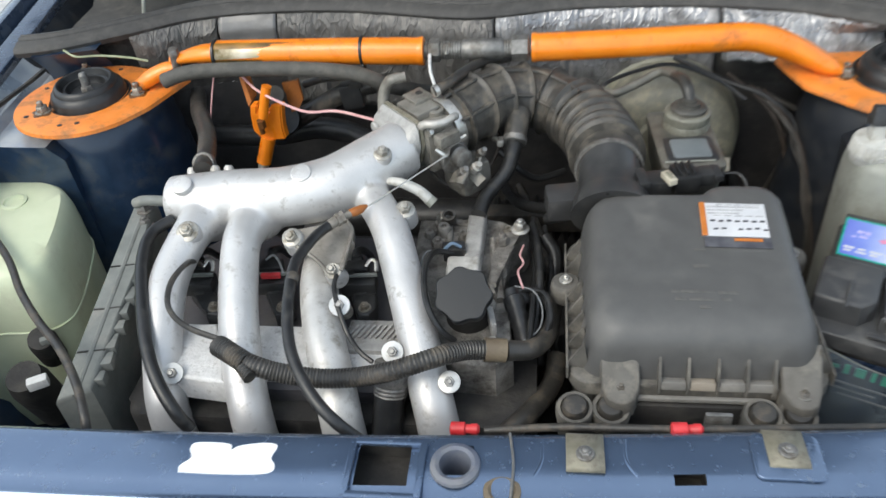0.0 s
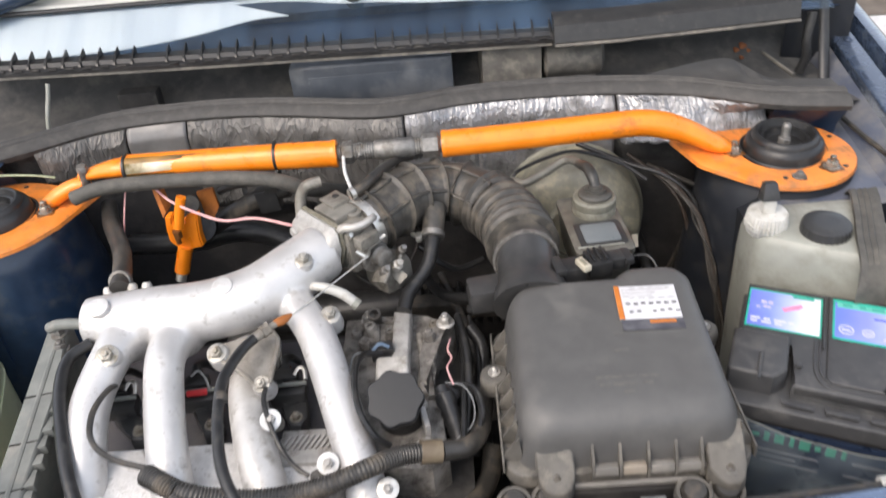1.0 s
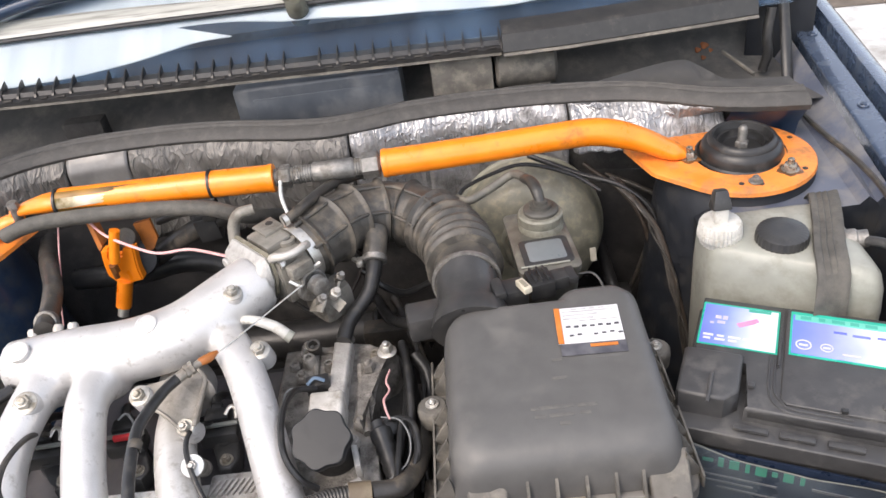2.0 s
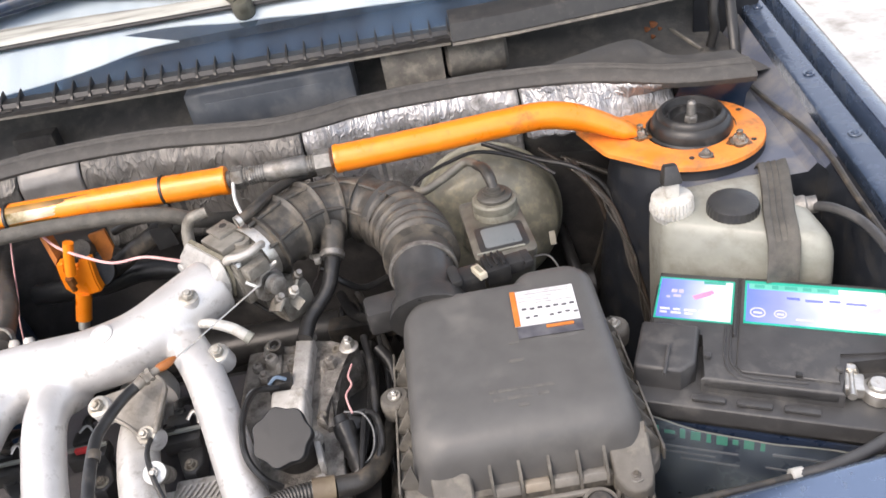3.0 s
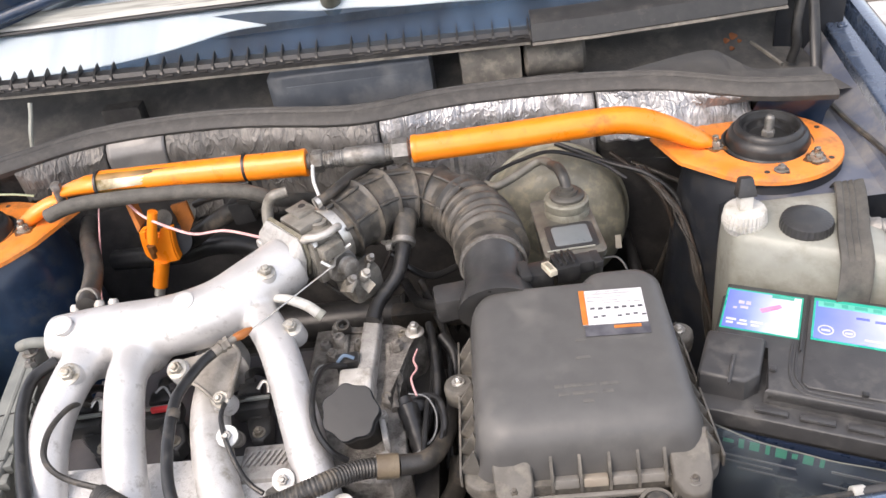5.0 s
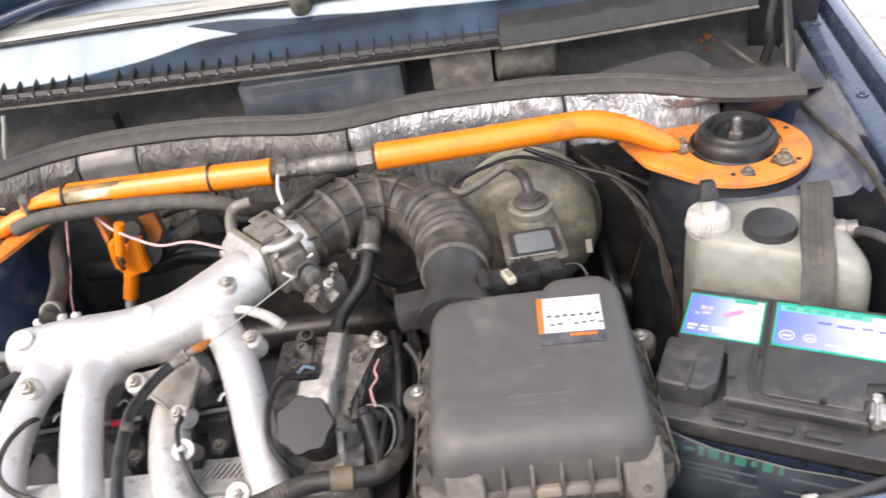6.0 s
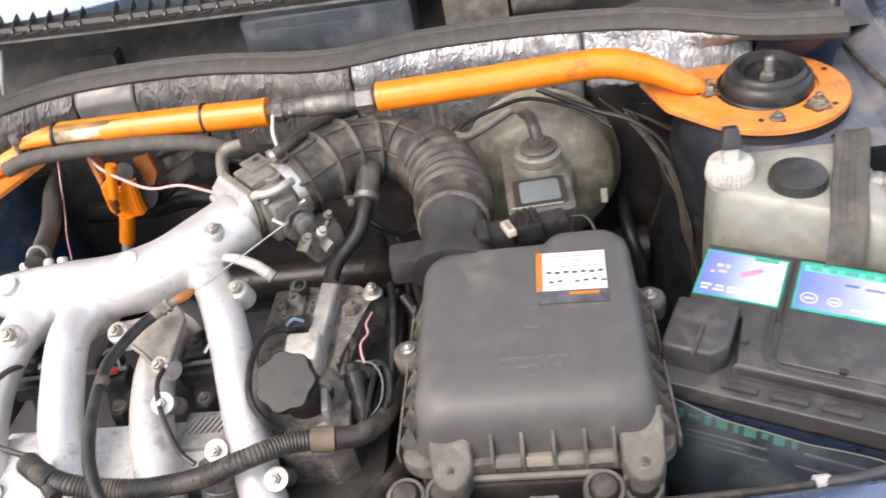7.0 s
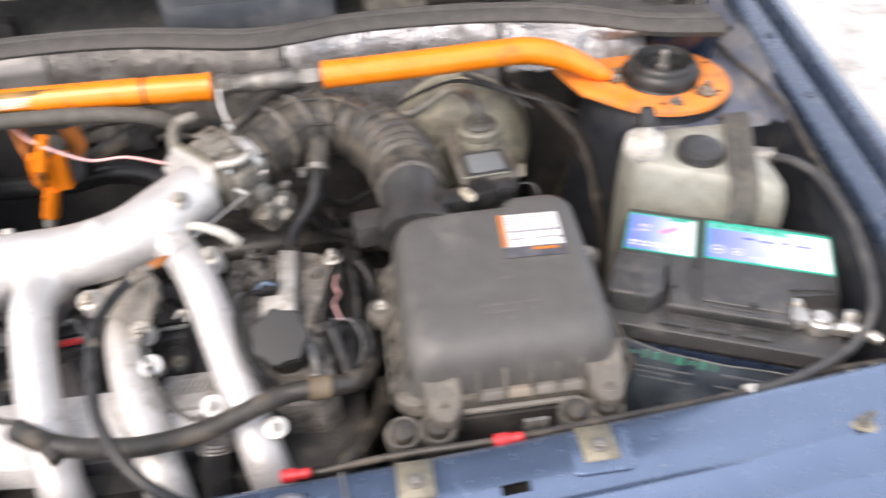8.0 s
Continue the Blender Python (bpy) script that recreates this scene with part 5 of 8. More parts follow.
# ignition coils and connectors between the runners
def coil(x, y, z, foot, red=False):
    c = thing("ignition_coil", (x, y, 0.74), "black ignition coil with a red connector latch" if red else "black ignition coil with its connector", "ignition coil", "ignition coils")
    m = Matrix.Rotation(radians(4), 4, "Z")
    bm = bmesh.new()
    box(bm, (x, y - 0.006, z - 0.012), (0.040, 0.024, 0.018), m, 0.004)
    lathe(bm, [(0.012, -0.04), (0.0125, -0.004), (0.010, 0.0)], (x + 0.004, y - 0.010, z - 0.012), (0, -0.2, 1), 18)
    part("coil_body", bm, PLASTIC, c)
    bm = bmesh.new()
    fx, fy = x + foot[0], y + foot[1]
    prism(bm, [(x - 0.010, y - 0.012), (x + 0.020, y - 0.012), (fx + 0.012, fy + 0.002), (fx + 0.006, fy - 0.011), (fx - 0.006, fy - 0.011), (fx - 0.011, fy)], z - 0.034, z - 0.016, 0.003)
    part("mount_ear", bm, PLASTIC, c, "pointed black mounting ear")
    bolt(c, (fx, fy, z - 0.017), (0, -0.1, 1), 0.0052, 0.005, 0.0072, BOLT_DULL)
    bm = bmesh.new()
    box(bm, (x - 0.002, y + 0.006, z), (0.026, 0.018, 0.014), m, 0.003)
    box(bm, (x - 0.004, y + 0.017, z + 0.002), (0.012, 0.012, 0.010), m, 0.003)
    con = part("connector", bm, RUBBER, c)
    bm = bmesh.new()
    box(bm, (x, y - 0.007, z + 0.002), (0.044, 0.004, 0.004), m, 0.001)
    part("latch_edge", bm, GREY_PLASTIC, con, "worn grey edge of the latch")
    if red:
        bm = bmesh.new()
        box(bm, (x + 0.002, y - 0.011, z + 0.003), (0.022, 0.005, 0.006), m, 0.001)
        part("red_latch", bm, RED, con, "red latch")
        bm = bmesh.new()
        tube(bm, [(x - 0.008, y + 0.008, z + 0.010), (x, y + 0.013, z + 0.013), (x + 0.008, y + 0.006, z + 0.010), (x + 0.016, y - 0.008, z + 0.004)], 0.0014, 6, 6)
        part("thin_wire", bm, PALE_WIRE, con, "thin pale blue-grey wire")
    else:
        bm = bmesh.new()
        tube(bm, [(x + 0.008, y + 0.002, z + 0.007), (x + 0.013, y + 0.009, z + 0.011), (x + 0.019, y + 0.007, z + 0.010), (x + 0.021, y - 0.003, z + 0.005)], 0.0024, 8, 6, 0.6)
        part("spring_clip", bm, ZINC, c, "bright bent wire clip")
    bm = bmesh.new()
    tube(bm, [(x - 0.006, y + 0.020, z + 0.003), (x - 0.008, y + 0.032, z + 0.003), (x - 0.004, y + 0.046, z - 0.006), (x, y + 0.058, z - 0.025)], [0.0055, 0.0050, 0.0042, 0.004], 10, 6)
    part("coil_lead", bm, RUBBER, c)


coil(-0.291, 0.656, 0.785, (0.030, -0.040))
coil(-0.203, 0.660, 0.785, (0.020, -0.042), True)
coil(-0.103, 0.660, 0.785, (0.012, -0.040))

# ---- intake manifold ----
manifold = thing("intake_manifold", (-0.17, 0.65, 0.74), "bright cast silver intake manifold with four curved runners", "intake manifold")
cast = bmesh.new()
tube(cast, [(-0.331, 0.722, 0.839), (-0.324, 0.722, 0.839), (-0.29, 0.721, 0.840), (-0.24, 0.720, 0.843), (-0.185, 0.722, 0.845), (-0.135, 0.738, 0.848), (-0.098, 0.768, 0.855), (-0.064, 0.800, 0.861)], [0.028, 0.0325, 0.034, 0.034, 0.035, 0.036, 0.035, 0.034], 28, 7)
RUN = [
    [(-0.284, 0.703, 0.838), (-0.288, 0.668, 0.832), (-0.298, 0.618, 0.815), (-0.294, 0.568, 0.795), (-0.287, 0.533, 0.77), (-0.278, 0.498, 0.735)],
    [(-0.234, 0.703, 0.838), (-0.226, 0.658, 0.832), (-0.218, 0.608, 0.817), (-0.207, 0.559, 0.797), (-0.196, 0.52, 0.77), (-0.184, 0.486, 0.735)],
    [(-0.156, 0.736, 0.778), (-0.15, 0.686, 0.784), (-0.141, 0.631, 0.788), (-0.122, 0.566, 0.782), (-0.105, 0.521, 0.762), (-0.093, 0.488, 0.735)],
    [(-0.112, 0.762, 0.836), (-0.098, 0.738, 0.837), (-0.067, 0.682, 0.834), (-0.047, 0.631, 0.815), (-0.029, 0.579, 0.796), (-0.013, 0.531, 0.77), (0.001, 0.494, 0.735)],
]
for i, pts in enumerate(RUN):
    e = Vector(pts[-1])
    h = Vector(pts[1])
    root = [(h.x + (0.010 if i == 0 else 0.001), 0.726, 0.826), (h.x + (0.006 if i == 0 else 0.001), 0.703, 0.829)] if i < 2 else ([(h.x, h.y + 0.02, h.z - 0.002)] if i == 2 else [(-0.124, 0.786, 0.828)])
    bm = bmesh.new() if i == 2 else cast
    tube(bm, root + (pts[1:] if i < 2 else pts) + [(e.x + 0.006, e.y - 0.012, 0.66), (e.x + 0.006, e.y, 0.58)], lambda sh, run: 0.0206 + 0.0110 * math.exp(-max(0.0, run - 0.026) / 0.014) + 0.0010 * sh, 26, 8)
    if i == 2:
        part("runner", bm, mat("streaked_cast_silver", (0.54, 0.525, 0.495), (0.68, 0.665, 0.635), 0.42, 0.35, 40, 0.12, (0.27, 0.245, 0.20), 0.28, 44, bscale=420), manifold, "stained silver intake runner")
casting = part("casting", cast, ALU, manifold, "silver cast plenum with curved runners")
rm = casting.modifiers.new("weld", "REMESH")
rm.mode, rm.voxel_size, rm.use_smooth_shade = "VOXEL", 0.0024, True
sm = casting.modifiers.new("fillet", "SMOOTH")
sm.factor, sm.iterations = 0.5, 22
BOLT = mat("tarnished_bolt_steel", (0.34, 0.32, 0.28), (0.50, 0.48, 0.43), 0.4, 0.6, 120, 0.1, (0.20, 0.165, 0.11), 0.35, 80)
# bosses and bolts on the castings
for at, ax_, r in (((-0.2825, 0.652, 0.847), (0.1, -0.5, 0.84), 0.0125), ((-0.167, 0.653, 0.839), (0, -0.5, 0.86), 0.011), ((-0.080, 0.753, 0.8805), (0.2, -0.3, 0.93), 0.0105), ((-0.118, 0.621, 0.82), (0, -0.5, 0.86), 0.0095), ((-0.049, 0.693, 0.847), (0.1, -0.4, 0.9), 0.011)):
    bm = bmesh.new()
    lathe(bm, [(r * 1.25, -0.022), (r * 1.06, -0.002), (r, 0.0), (r * 0.8, 0.001)], at, ax_, 18)
    b = part("bolt_boss", bm, ALU, manifold)
    bolt(b, at, ax_, r=r * 0.62, h=0.007, washer=r * 0.98, material=BOLT)
bm = bmesh.new()
tube(bm, [(-0.296, 0.707, 0.828), (-0.295, 0.682, 0.826), (-0.297, 0.675, 0.805)], [0.020, 0.0185, 0.010], 18, 6)
part("cast_web", bm, ALU, manifold)
for at in ((-0.166, 0.7176, 0.8798), (-0.303, 0.7060, 0.8725)):
    bm = bmesh.new()
    lathe(bm, [(0.0115, -0.006), (0.0118, 0.0006), (0.0100, 0.0012), (0.0098, 0.0008), (0.004, 0.0012)], at, (0, -0.35, 0.94), 20)
    part("cast_disc", bm, ALU, manifold)
for px in (-0.312, -0.285, -0.268):
    bm = bmesh.new()
    lathe(bm, [(0.006, 0), (0.006, 0.005), (0.004, 0.008)], (px, 0.752 if px < -0.3 else 0.756, 0.855), (0, 0.6, 0.8), 10)
    part("stub", bm, ALU_WORN, manifold)
# gusset bracket between plenum and third runner
bm = bmesh.new()
G = [(-0.178, 0.659, 0.838), (-0.172, 0.665, 0.84), (-0.137, 0.672, 0.842), (-0.113, 0.681, 0.842), (-0.105, 0.671, 0.836), (-0.106, 0.647, 0.831), (-0.109, 0.62, 0.822), (-0.121, 0.618, 0.82), (-0.141, 0.634, 0.828), (-0.163, 0.647, 0.834)]
vs = [bm.verts.new(v) for v in G]
f = bm.faces.new(vs)
ext = bmesh.ops.extrude_face_region(bm, geom=[f])
bmesh.ops.translate(bm, verts=[v for v in ext["geom"] if isinstance(v, bmesh.types.BMVert)], vec=(0, 0.004, -0.008))
bmesh.ops.triangulate(bm, faces=bm.faces)
gusset = part("gusset", bm, GUSSET, manifold, "tan stained cast gusset plate", False)
bm = bmesh.new()
tube(bm, [Vector(v) for v in G[3:7]] , 0.0022, 8, 3)
tube(bm, [Vector(v) for v in G[7:] + G[:1]], 0.0022, 8, 3)
part("gusset_edge", bm, GUSSET, gusset)

# ---- throttle body, bolted to the plenum ----
AX = Vector((0.73, 0.68, 0.05)).normalized()
UP = Vector((0, 0, 1))
SD = AX.cross(UP).normalized()
TM = Matrix((SD, AX.cross(SD) * -1, AX)).transposed().to_4x4()
TC = Vector((-0.062, 0.802, 0.860))


def at_throttle(a, sd, up):
    return TC + AX * a + SD * sd + UP * up


bm = bmesh.new()
lathe(bm, [(0.031, 0.010), (0.031, 0.050), (0.033, 0.054), (0.033, 0.080)], TC, AX, 28)
box(bm, at_throttle(0.030, 0.0, 0.000), (0.068, 0.060, 0.038), TM, 0.006)
throttle = part("throttle_body", bm, THROTTLE, manifold, "grimy cast alloy throttle body")


def tpart(name, material, label="", **k):
    return part(name, k["bm"], material, throttle, label)


def flange_slab(bm, a0, a1, grow, bevel=0.0):
    """A slab across the throttle axis: level top edge, lower corners cut back to the neck."""
    edge = ((-0.042, 0.034), (-0.038, 0.040), (0.030, 0.040), (0.035, 0.034), (0.037, 0.010), (0.028, -0.016), (0.012, -0.028), (-0.016, -0.028), (-0.032, -0.016), (-0.042, 0.010))
    rings = []
    for a, g in ((a0, -bevel), (a0 + bevel, 0.0), (a1 - bevel, 0.0), (a1, -bevel)):
        drop = max(0.0, 0.75 * (0.005 - a))
        rings.append([at_throttle(a, (q + 0.003) * (1 + (grow + g) / 0.038) - 0.011, (u - 0.006) * (1 + (grow + g) / 0.034) + 0.006 - drop * (u > 0.02)) for q, u in edge])
    skin(bm, rings)


bm = bmesh.new()
flange_slab(bm, -0.014, 0.0045, 0.0, 0.003)
for q in (-0.040, 0.016):
    lathe(bm, [(0.0075, -0.006), (0.0075, 0.004), (0.006, 0.0055)], at_throttle(-0.013, q, 0.016), -AX, 16)
tpart("flange", ALU_PALE, "bright cast flange with scalloped edge", bm=bm)
bm = bmesh.new()
flange_slab(bm, 0.0047, 0.0085, -0.0008)
tpart("gasket_plate", OLIVE, "thin yellowish gasket plate", bm=bm)
bm = bmesh.new()
box(bm, at_throttle(0.030, -0.012, 0.034), (0.044, 0.010, 0.034), TM, 0.003)
lathe(bm, [(0.010, 0.0), (0.010, 0.005), (0.008, 0.006), (0.0055, 0.006), (0.005, 0.003), (0.0, 0.003)], at_throttle(0.040, 0.008, 0.030), UP, 18)
tpart("idle_valve", THROTTLE, "dirty idle valve block", bm=bm)
bm = bmesh.new()
box(bm, at_throttle(0.038, -0.024, 0.0415), (0.026, 0.003, 0.026), TM, 0.001)
box(bm, at_throttle(0.038, -0.010, 0.0355), (0.003, 0.014, 0.026), TM, 0.001)
tpart("cable_bracket", THROTTLE, "dull cable bracket with a hole", bm=bm)
bm = bmesh.new()
lathe(bm, [(0.0048, 0.0), (0.0048, 0.0022), (0.003, 0.0023)], at_throttle(0.042, -0.026, 0.0410), UP, 12)
tpart("bracket_hole", DARK, bm=bm)
bm = bmesh.new()
tube(bm, [(-0.095, 0.850, 0.880), (-0.093, 0.856, 0.902), (-0.084, 0.858, 0.917), (-0.066, 0.863, 0.919)], [0.0072, 0.0070, 0.0066, 0.0062], 12, 6)
tpart("coolant_elbow", THROTTLE, "dull elbow pipe", bm=bm)
bm = bmesh.new()
tube(bm, [at_throttle(0.009, 0.022, 0.032), at_throttle(0.009, 0.032, 0.039), at_throttle(0.015, 0.041, 0.040), at_throttle(0.028, 0.044, 0.039), at_throttle(0.040, 0.042, 0.038), at_throttle(0.050, 0.034, 0.032)], [0.0052, 0.0048, 0.0044, 0.0044, 0.0048], 12, 6)
tpart("coolant_pipe", ALU_WORN, bm=bm)
bm = bmesh.new()
box(bm, at_throttle(0.028, 0.045, 0.018), (0.015, 0.015, 0.028), TM, 0.002)
tpart("position_sensor", THROTTLE, "grimy sensor block", bm=bm)
bm = bmesh.new()
lathe(bm, [(0.019, 0.0), (0.020, 0.002), (0.020, 0.007), (0.018, 0.009), (0.010, 0.009), (0.009, 0.014)], at_throttle(0.040, 0.034, -0.016), SD, 26)
tpart("throttle_wheel", STEEL, "dull steel throttle wheel", bm=bm)
bm = bmesh.new()
for i in range(5):
    lathe(bm, [(0.010, 0.0), (0.0115, 0.0012), (0.010, 0.0024)], at_throttle(0.040, 0.048 + 0.0028 * i, -0.010), SD, 16)
tpart("return_spring", STEEL, bm=bm)
bm = bmesh.new()
tube(bm, [at_throttle(0.012, 0.044, 0.010), at_throttle(0.020, 0.052, 0.002), at_throttle(0.030, 0.046, 0.006), at_throttle(0.052, 0.050, 0.012)], 0.003, 6, 5)
tpart("linkage_rod", ZINC, bm=bm)
for a, sd, up, r in ((0.034, 0.064, -0.022, 0.0060), (0.052, 0.066, -0.024, 0.0065), (0.070, 0.054, -0.018, 0.0055)):
    bm = bmesh.new()
    lathe(bm, [(r, -0.008), (r, 0.003), (r * 0.7, 0.004), (r * 0.6, 0.010)], at_throttle(a, sd, up), SD * 0.5 + UP * 0.6, 6)
    tpart("adjuster_screw", ALU_WORN if r > 0.006 else STEEL, bm=bm)
for a, sd, up, sx, sy, rot in ((0.030, 0.060, -0.030, 0.030, 0.016, 25), (0.052, 0.058, -0.036, 0.036, 0.014, -20), (0.068, 0.046, -0.030, 0.026, 0.020, 40)):
    bm = bmesh.new()
    box(bm, at_throttle(a, sd, up), (sx, sy, 0.0035), TM @ Matrix.Rotation(radians(rot), 4, "Z") @ Matrix.Rotation(radians(55), 4, "X"), 0.001)
    tpart("lever", THROTTLE, "dull lever plate", bm=bm)
bm = bmesh.new()
box(bm, at_throttle(0.060, 0.036, -0.050), (0.045, 0.040, 0.045), TM, 0.010)
tpart("lower_housing", THROTTLE, bm=bm)
for du, ds in ((0.026, 0.032), (0.026, -0.034)):
    bolt(throttle, at_throttle(0.010, ds, du), AX, 0.005, 0.005)

# ---- rubber intake hose ----
intake = thing("intake_hose", (0.08, 0.9, 0.8), "dusty black ribbed rubber intake hose with bellows", "intake hose")


def hose_r(s, run):
    if s < 0.05:
        return 0.0345 + 0.004 * s / 0.05
    if s < 0.62:
        k = (run / 0.037) % 1.0
        return 0.0385 + 0.0050 * math.exp(-((k - 0.5) / 0.075) ** 2) + 0.0014 * math.sin(math.pi * k)
    if s < 0.91:
        return 0.0355 + 0.0088 * abs(math.sin(math.pi * run / 0.0172)) ** 0.8
    return 0.036


HOSE_LINE = [(-0.024, 0.838, 0.865), (-0.006, 0.856, 0.868), (0.016, 0.882, 0.868), (0.048, 0.912, 0.862), (0.095, 0.926, 0.852), (0.138, 0.895, 0.848), (0.163, 0.847, 0.846), (0.171, 0.80, 0.848), (0.172, 0.762, 0.850)]
bm = bmesh.new()
tube(bm, HOSE_LINE, hose_r, 40, 8, even=0.0012)
HOSE_DUST = mat("dusty_intake_rubber", (0.042, 0.039, 0.034), (0.068, 0.063, 0.055), 0.42, 0, 70, 0.10, (0.155, 0.134, 0.104), 0.42, 38)
part("ribbed_hose", bm, HOSE_DUST, intake)
bm = bmesh.new()
mid = spline(HOSE_LINE, 8)
for ang in (28, 80):
    crest = []
    for k in range(3, 43):
        way = (mid[k + 1] - mid[k - 1]).normalized()
        side_ = way.cross(UP).normalized()
        crest.append(mid[k] + (side_ * math.cos(radians(ang)) + side_.cross(way) * math.sin(radians(ang))) * 0.0405)
    tube(bm, crest[::3], 0.0025, 8, 3)
part("length_rib", bm, HOSE_DUST, intake, "raised rib along the hose")
bm = bmesh.new()
lathe(bm, [(0.0335, -0.006), (0.0378, -0.006), (0.0384, 0.0), (0.0378, 0.006), (0.0335, 0.006)], (-0.0205, 0.8415, 0.8656), (0.70, 0.70, 0.1), 30)
part("hose_clamp", bm, ZINC, intake, "dull bright metal hose clamp")
bm = bmesh.new()
lathe(bm, [(0.0365, -0.003), (0.0385, -0.003), (0.0385, 0.003), (0.0365, 0.003)], (0.172, 0.766, 0.850), (0.02, -1, 0.05), 30)
part("hose_clamp", bm, STEEL, intake, "thin metal hose clamp")
bm = bmesh.new()
tube(bm, [(0.066, 0.885, 0.855), (0.065, 0.865, 0.846), (0.063, 0.848, 0.836)], [0.0165, 0.0145, 0.0135], 18, 5)
part("branch_stub", bm, HOSE_DUST, intake, "moulded branch for the breather hose")

VAC_LINE = [(-0.029, 0.838, 0.912), (-0.017, 0.848, 0.914), (-0.003, 0.873, 0.914), (0.009, 0.907, 0.908), (0.021, 0.935, 0.900), (0.05, 1.00, 0.875)]
vac = thing("vacuum_hose", (-0.03, 0.87, 0.90), "thin black vacuum hose running from the throttle over the intake hose", "hose")
bm = bmesh.new()
tube(bm, VAC_LINE, 0.0062, 12, 7)
part("hose_body", bm, RUBBER_DUST, vac)
bm = bmesh.new()
tube(bm, [VAC_LINE[0], tuple(Vector(VAC_LINE[0]) * 0.65 + Vector(VAC_LINE[1]) * 0.35)], 0.0072, 10, 2)
part("hose_clip", bm, ZINC, vac, "small bright spring clip")

breather = thing("breather_hose", (0.045, 0.81, 0.78), "black rubber breather hose with a screw clamp", "hose")
bm = bmesh.new()
tube(bm, [(0.063, 0.850, 0.836), (0.061, 0.832, 0.828), (0.054, 0.812, 0.816), (0.040, 0.795, 0.806), (0.030, 0.780, 0.800), (0.024, 0.758, 0.793)], [0.0100, 0.0092, 0.0085, 0.0085, 0.0090], 16, 7)
part("hose_body", bm, RUBBER, breather)
bm = bmesh.new()
lathe(bm, [(0.0140, -0.004), (0.0150, -0.003), (0.0150, 0.003), (0.0140, 0.004)], (0.0635, 0.850, 0.8375), (0.1, 0.8, 0.5), 22)
part("clamp_band", bm, STEEL, breather)
bm = bmesh.new()
box(bm, (0.046, 0.846, 0.838), (0.008, 0.012, 0.009), bevel=0.002)
tube(bm, [(0.046, 0.846, 0.838), (0.037, 0.855, 0.838)], 0.003, 8, 2)
part("clamp_screw", bm, ZINC, breather)

# ---- air filter box ----
air = thing("air_filter_box", (0.24, 0.60, 0.60), "large black plastic air filter box with a dusty base", "air filter box")


def lid_top(y):
    return 0.845 + 0.14 * (y - 0.566)


def lid_ring(inset, h, r):
    """A ring of the lid: h is a share of the height from flange to top."""
    pts = round_rect(0.137 + inset * 0.62, 0.5155 + inset * 0.62, 0.351 - inset * 0.58, 0.712 - inset * 0.34, r, 7)
    return [(x, y, 0.785 + (lid_top(y) - 0.785 - 0.006 * max(0.0, 1 - (y - 0.5) / 0.05)) * h) for x, y in pts]


bm = bmesh.new()
skin(bm, [lid_ring(0.0, 0.0, 0.022), lid_ring(0.003, 0.25, 0.022), lid_ring(0.0075, 0.55, 0.023), lid_ring(0.0110, 0.70, 0.024), lid_ring(0.0150, 0.81, 0.025), lid_ring(0.0205, 0.895, 0.025), lid_ring(0.0275, 0.952, 0.024), lid_ring(0.0360, 0.983, 0.022), lid_ring(0.047, 0.996, 0.019), lid_ring(0.060, 1.0, 0.015)])
lid = part("lid", bm, LID, air, "smooth worn black lid with rounded edges")
bm = bmesh.new()
def hump_ring(inset, h, r):
    """A ring of the raised rear corner, rounded like the lid itself."""
    pts = round_rect(0.2545 + inset * 0.5, 0.62, 0.3500 - inset * 0.8, 0.7245 - inset * 0.5, r, 7)
    return [(x, y, 0.785 + (lid_top(y) + 0.0002 - 0.785) * h) for x, y in pts]


skin(bm, [hump_ring(0.0, 0.0, 0.018), hump_ring(0.002, 0.25, 0.018), hump_ring(0.005, 0.55, 0.019), hump_ring(0.0075, 0.74, 0.020), hump_ring(0.0115, 0.87, 0.021), hump_ring(0.018, 0.95, 0.021), hump_ring(0.027, 0.99, 0.020), hump_ring(0.040, 1.0, 0.018)])
part("rear_hump", bm, LID, lid)
bm = bmesh.new()
prism(bm, round_rect(0.126, 0.509, 0.360, 0.720, 0.022), 0.770, 0.7855, 0.003)
prism(bm, round_rect(0.135, 0.516, 0.352, 0.712, 0.022), 0.60, 0.77, 0.0)
part("base", bm, LID_DUST, air, "dusty brown-grey lower half with a flange")
# upright clips along the rim
for x in (0.207, 0.2325, 0.2585, 0.2840, 0.3075):
    bm = bmesh.new()
    prism(bm, [(x - 0.0014, 0.506), (x + 0.0014, 0.506), (x + 0.0014, 0.522), (x - 0.0014, 0.522)], 0.776, lambda a, b: 0.7905 + (b - 0.506) * 1.5, 0.0)
    part("rim_rib", bm, LID_DUST, air)
TAB = mat("dusty_tab_plastic", (0.17, 0.162, 0.145), (0.23, 0.218, 0.195), 0.7, 0, 40, 0.1, (0.28, 0.262, 0.23), 0.35, 30)
BEIGE = mat("beige_taped_tab", (0.26, 0.225, 0.175), (0.33, 0.29, 0.235), 0.7, 0, 40, 0.1)
for i, x in enumerate((0.2195, 0.2455, 0.2712, 0.2957)):
    bm = bmesh.new()
    box(bm, (x, 0.5115, 0.7855), (0.0225, 0.010, 0.009), Matrix.Rotation(radians(-18), 4, "X"), 0.0015)
    part("rim_tab", bm, BEIGE if i == 1 else TAB, air)
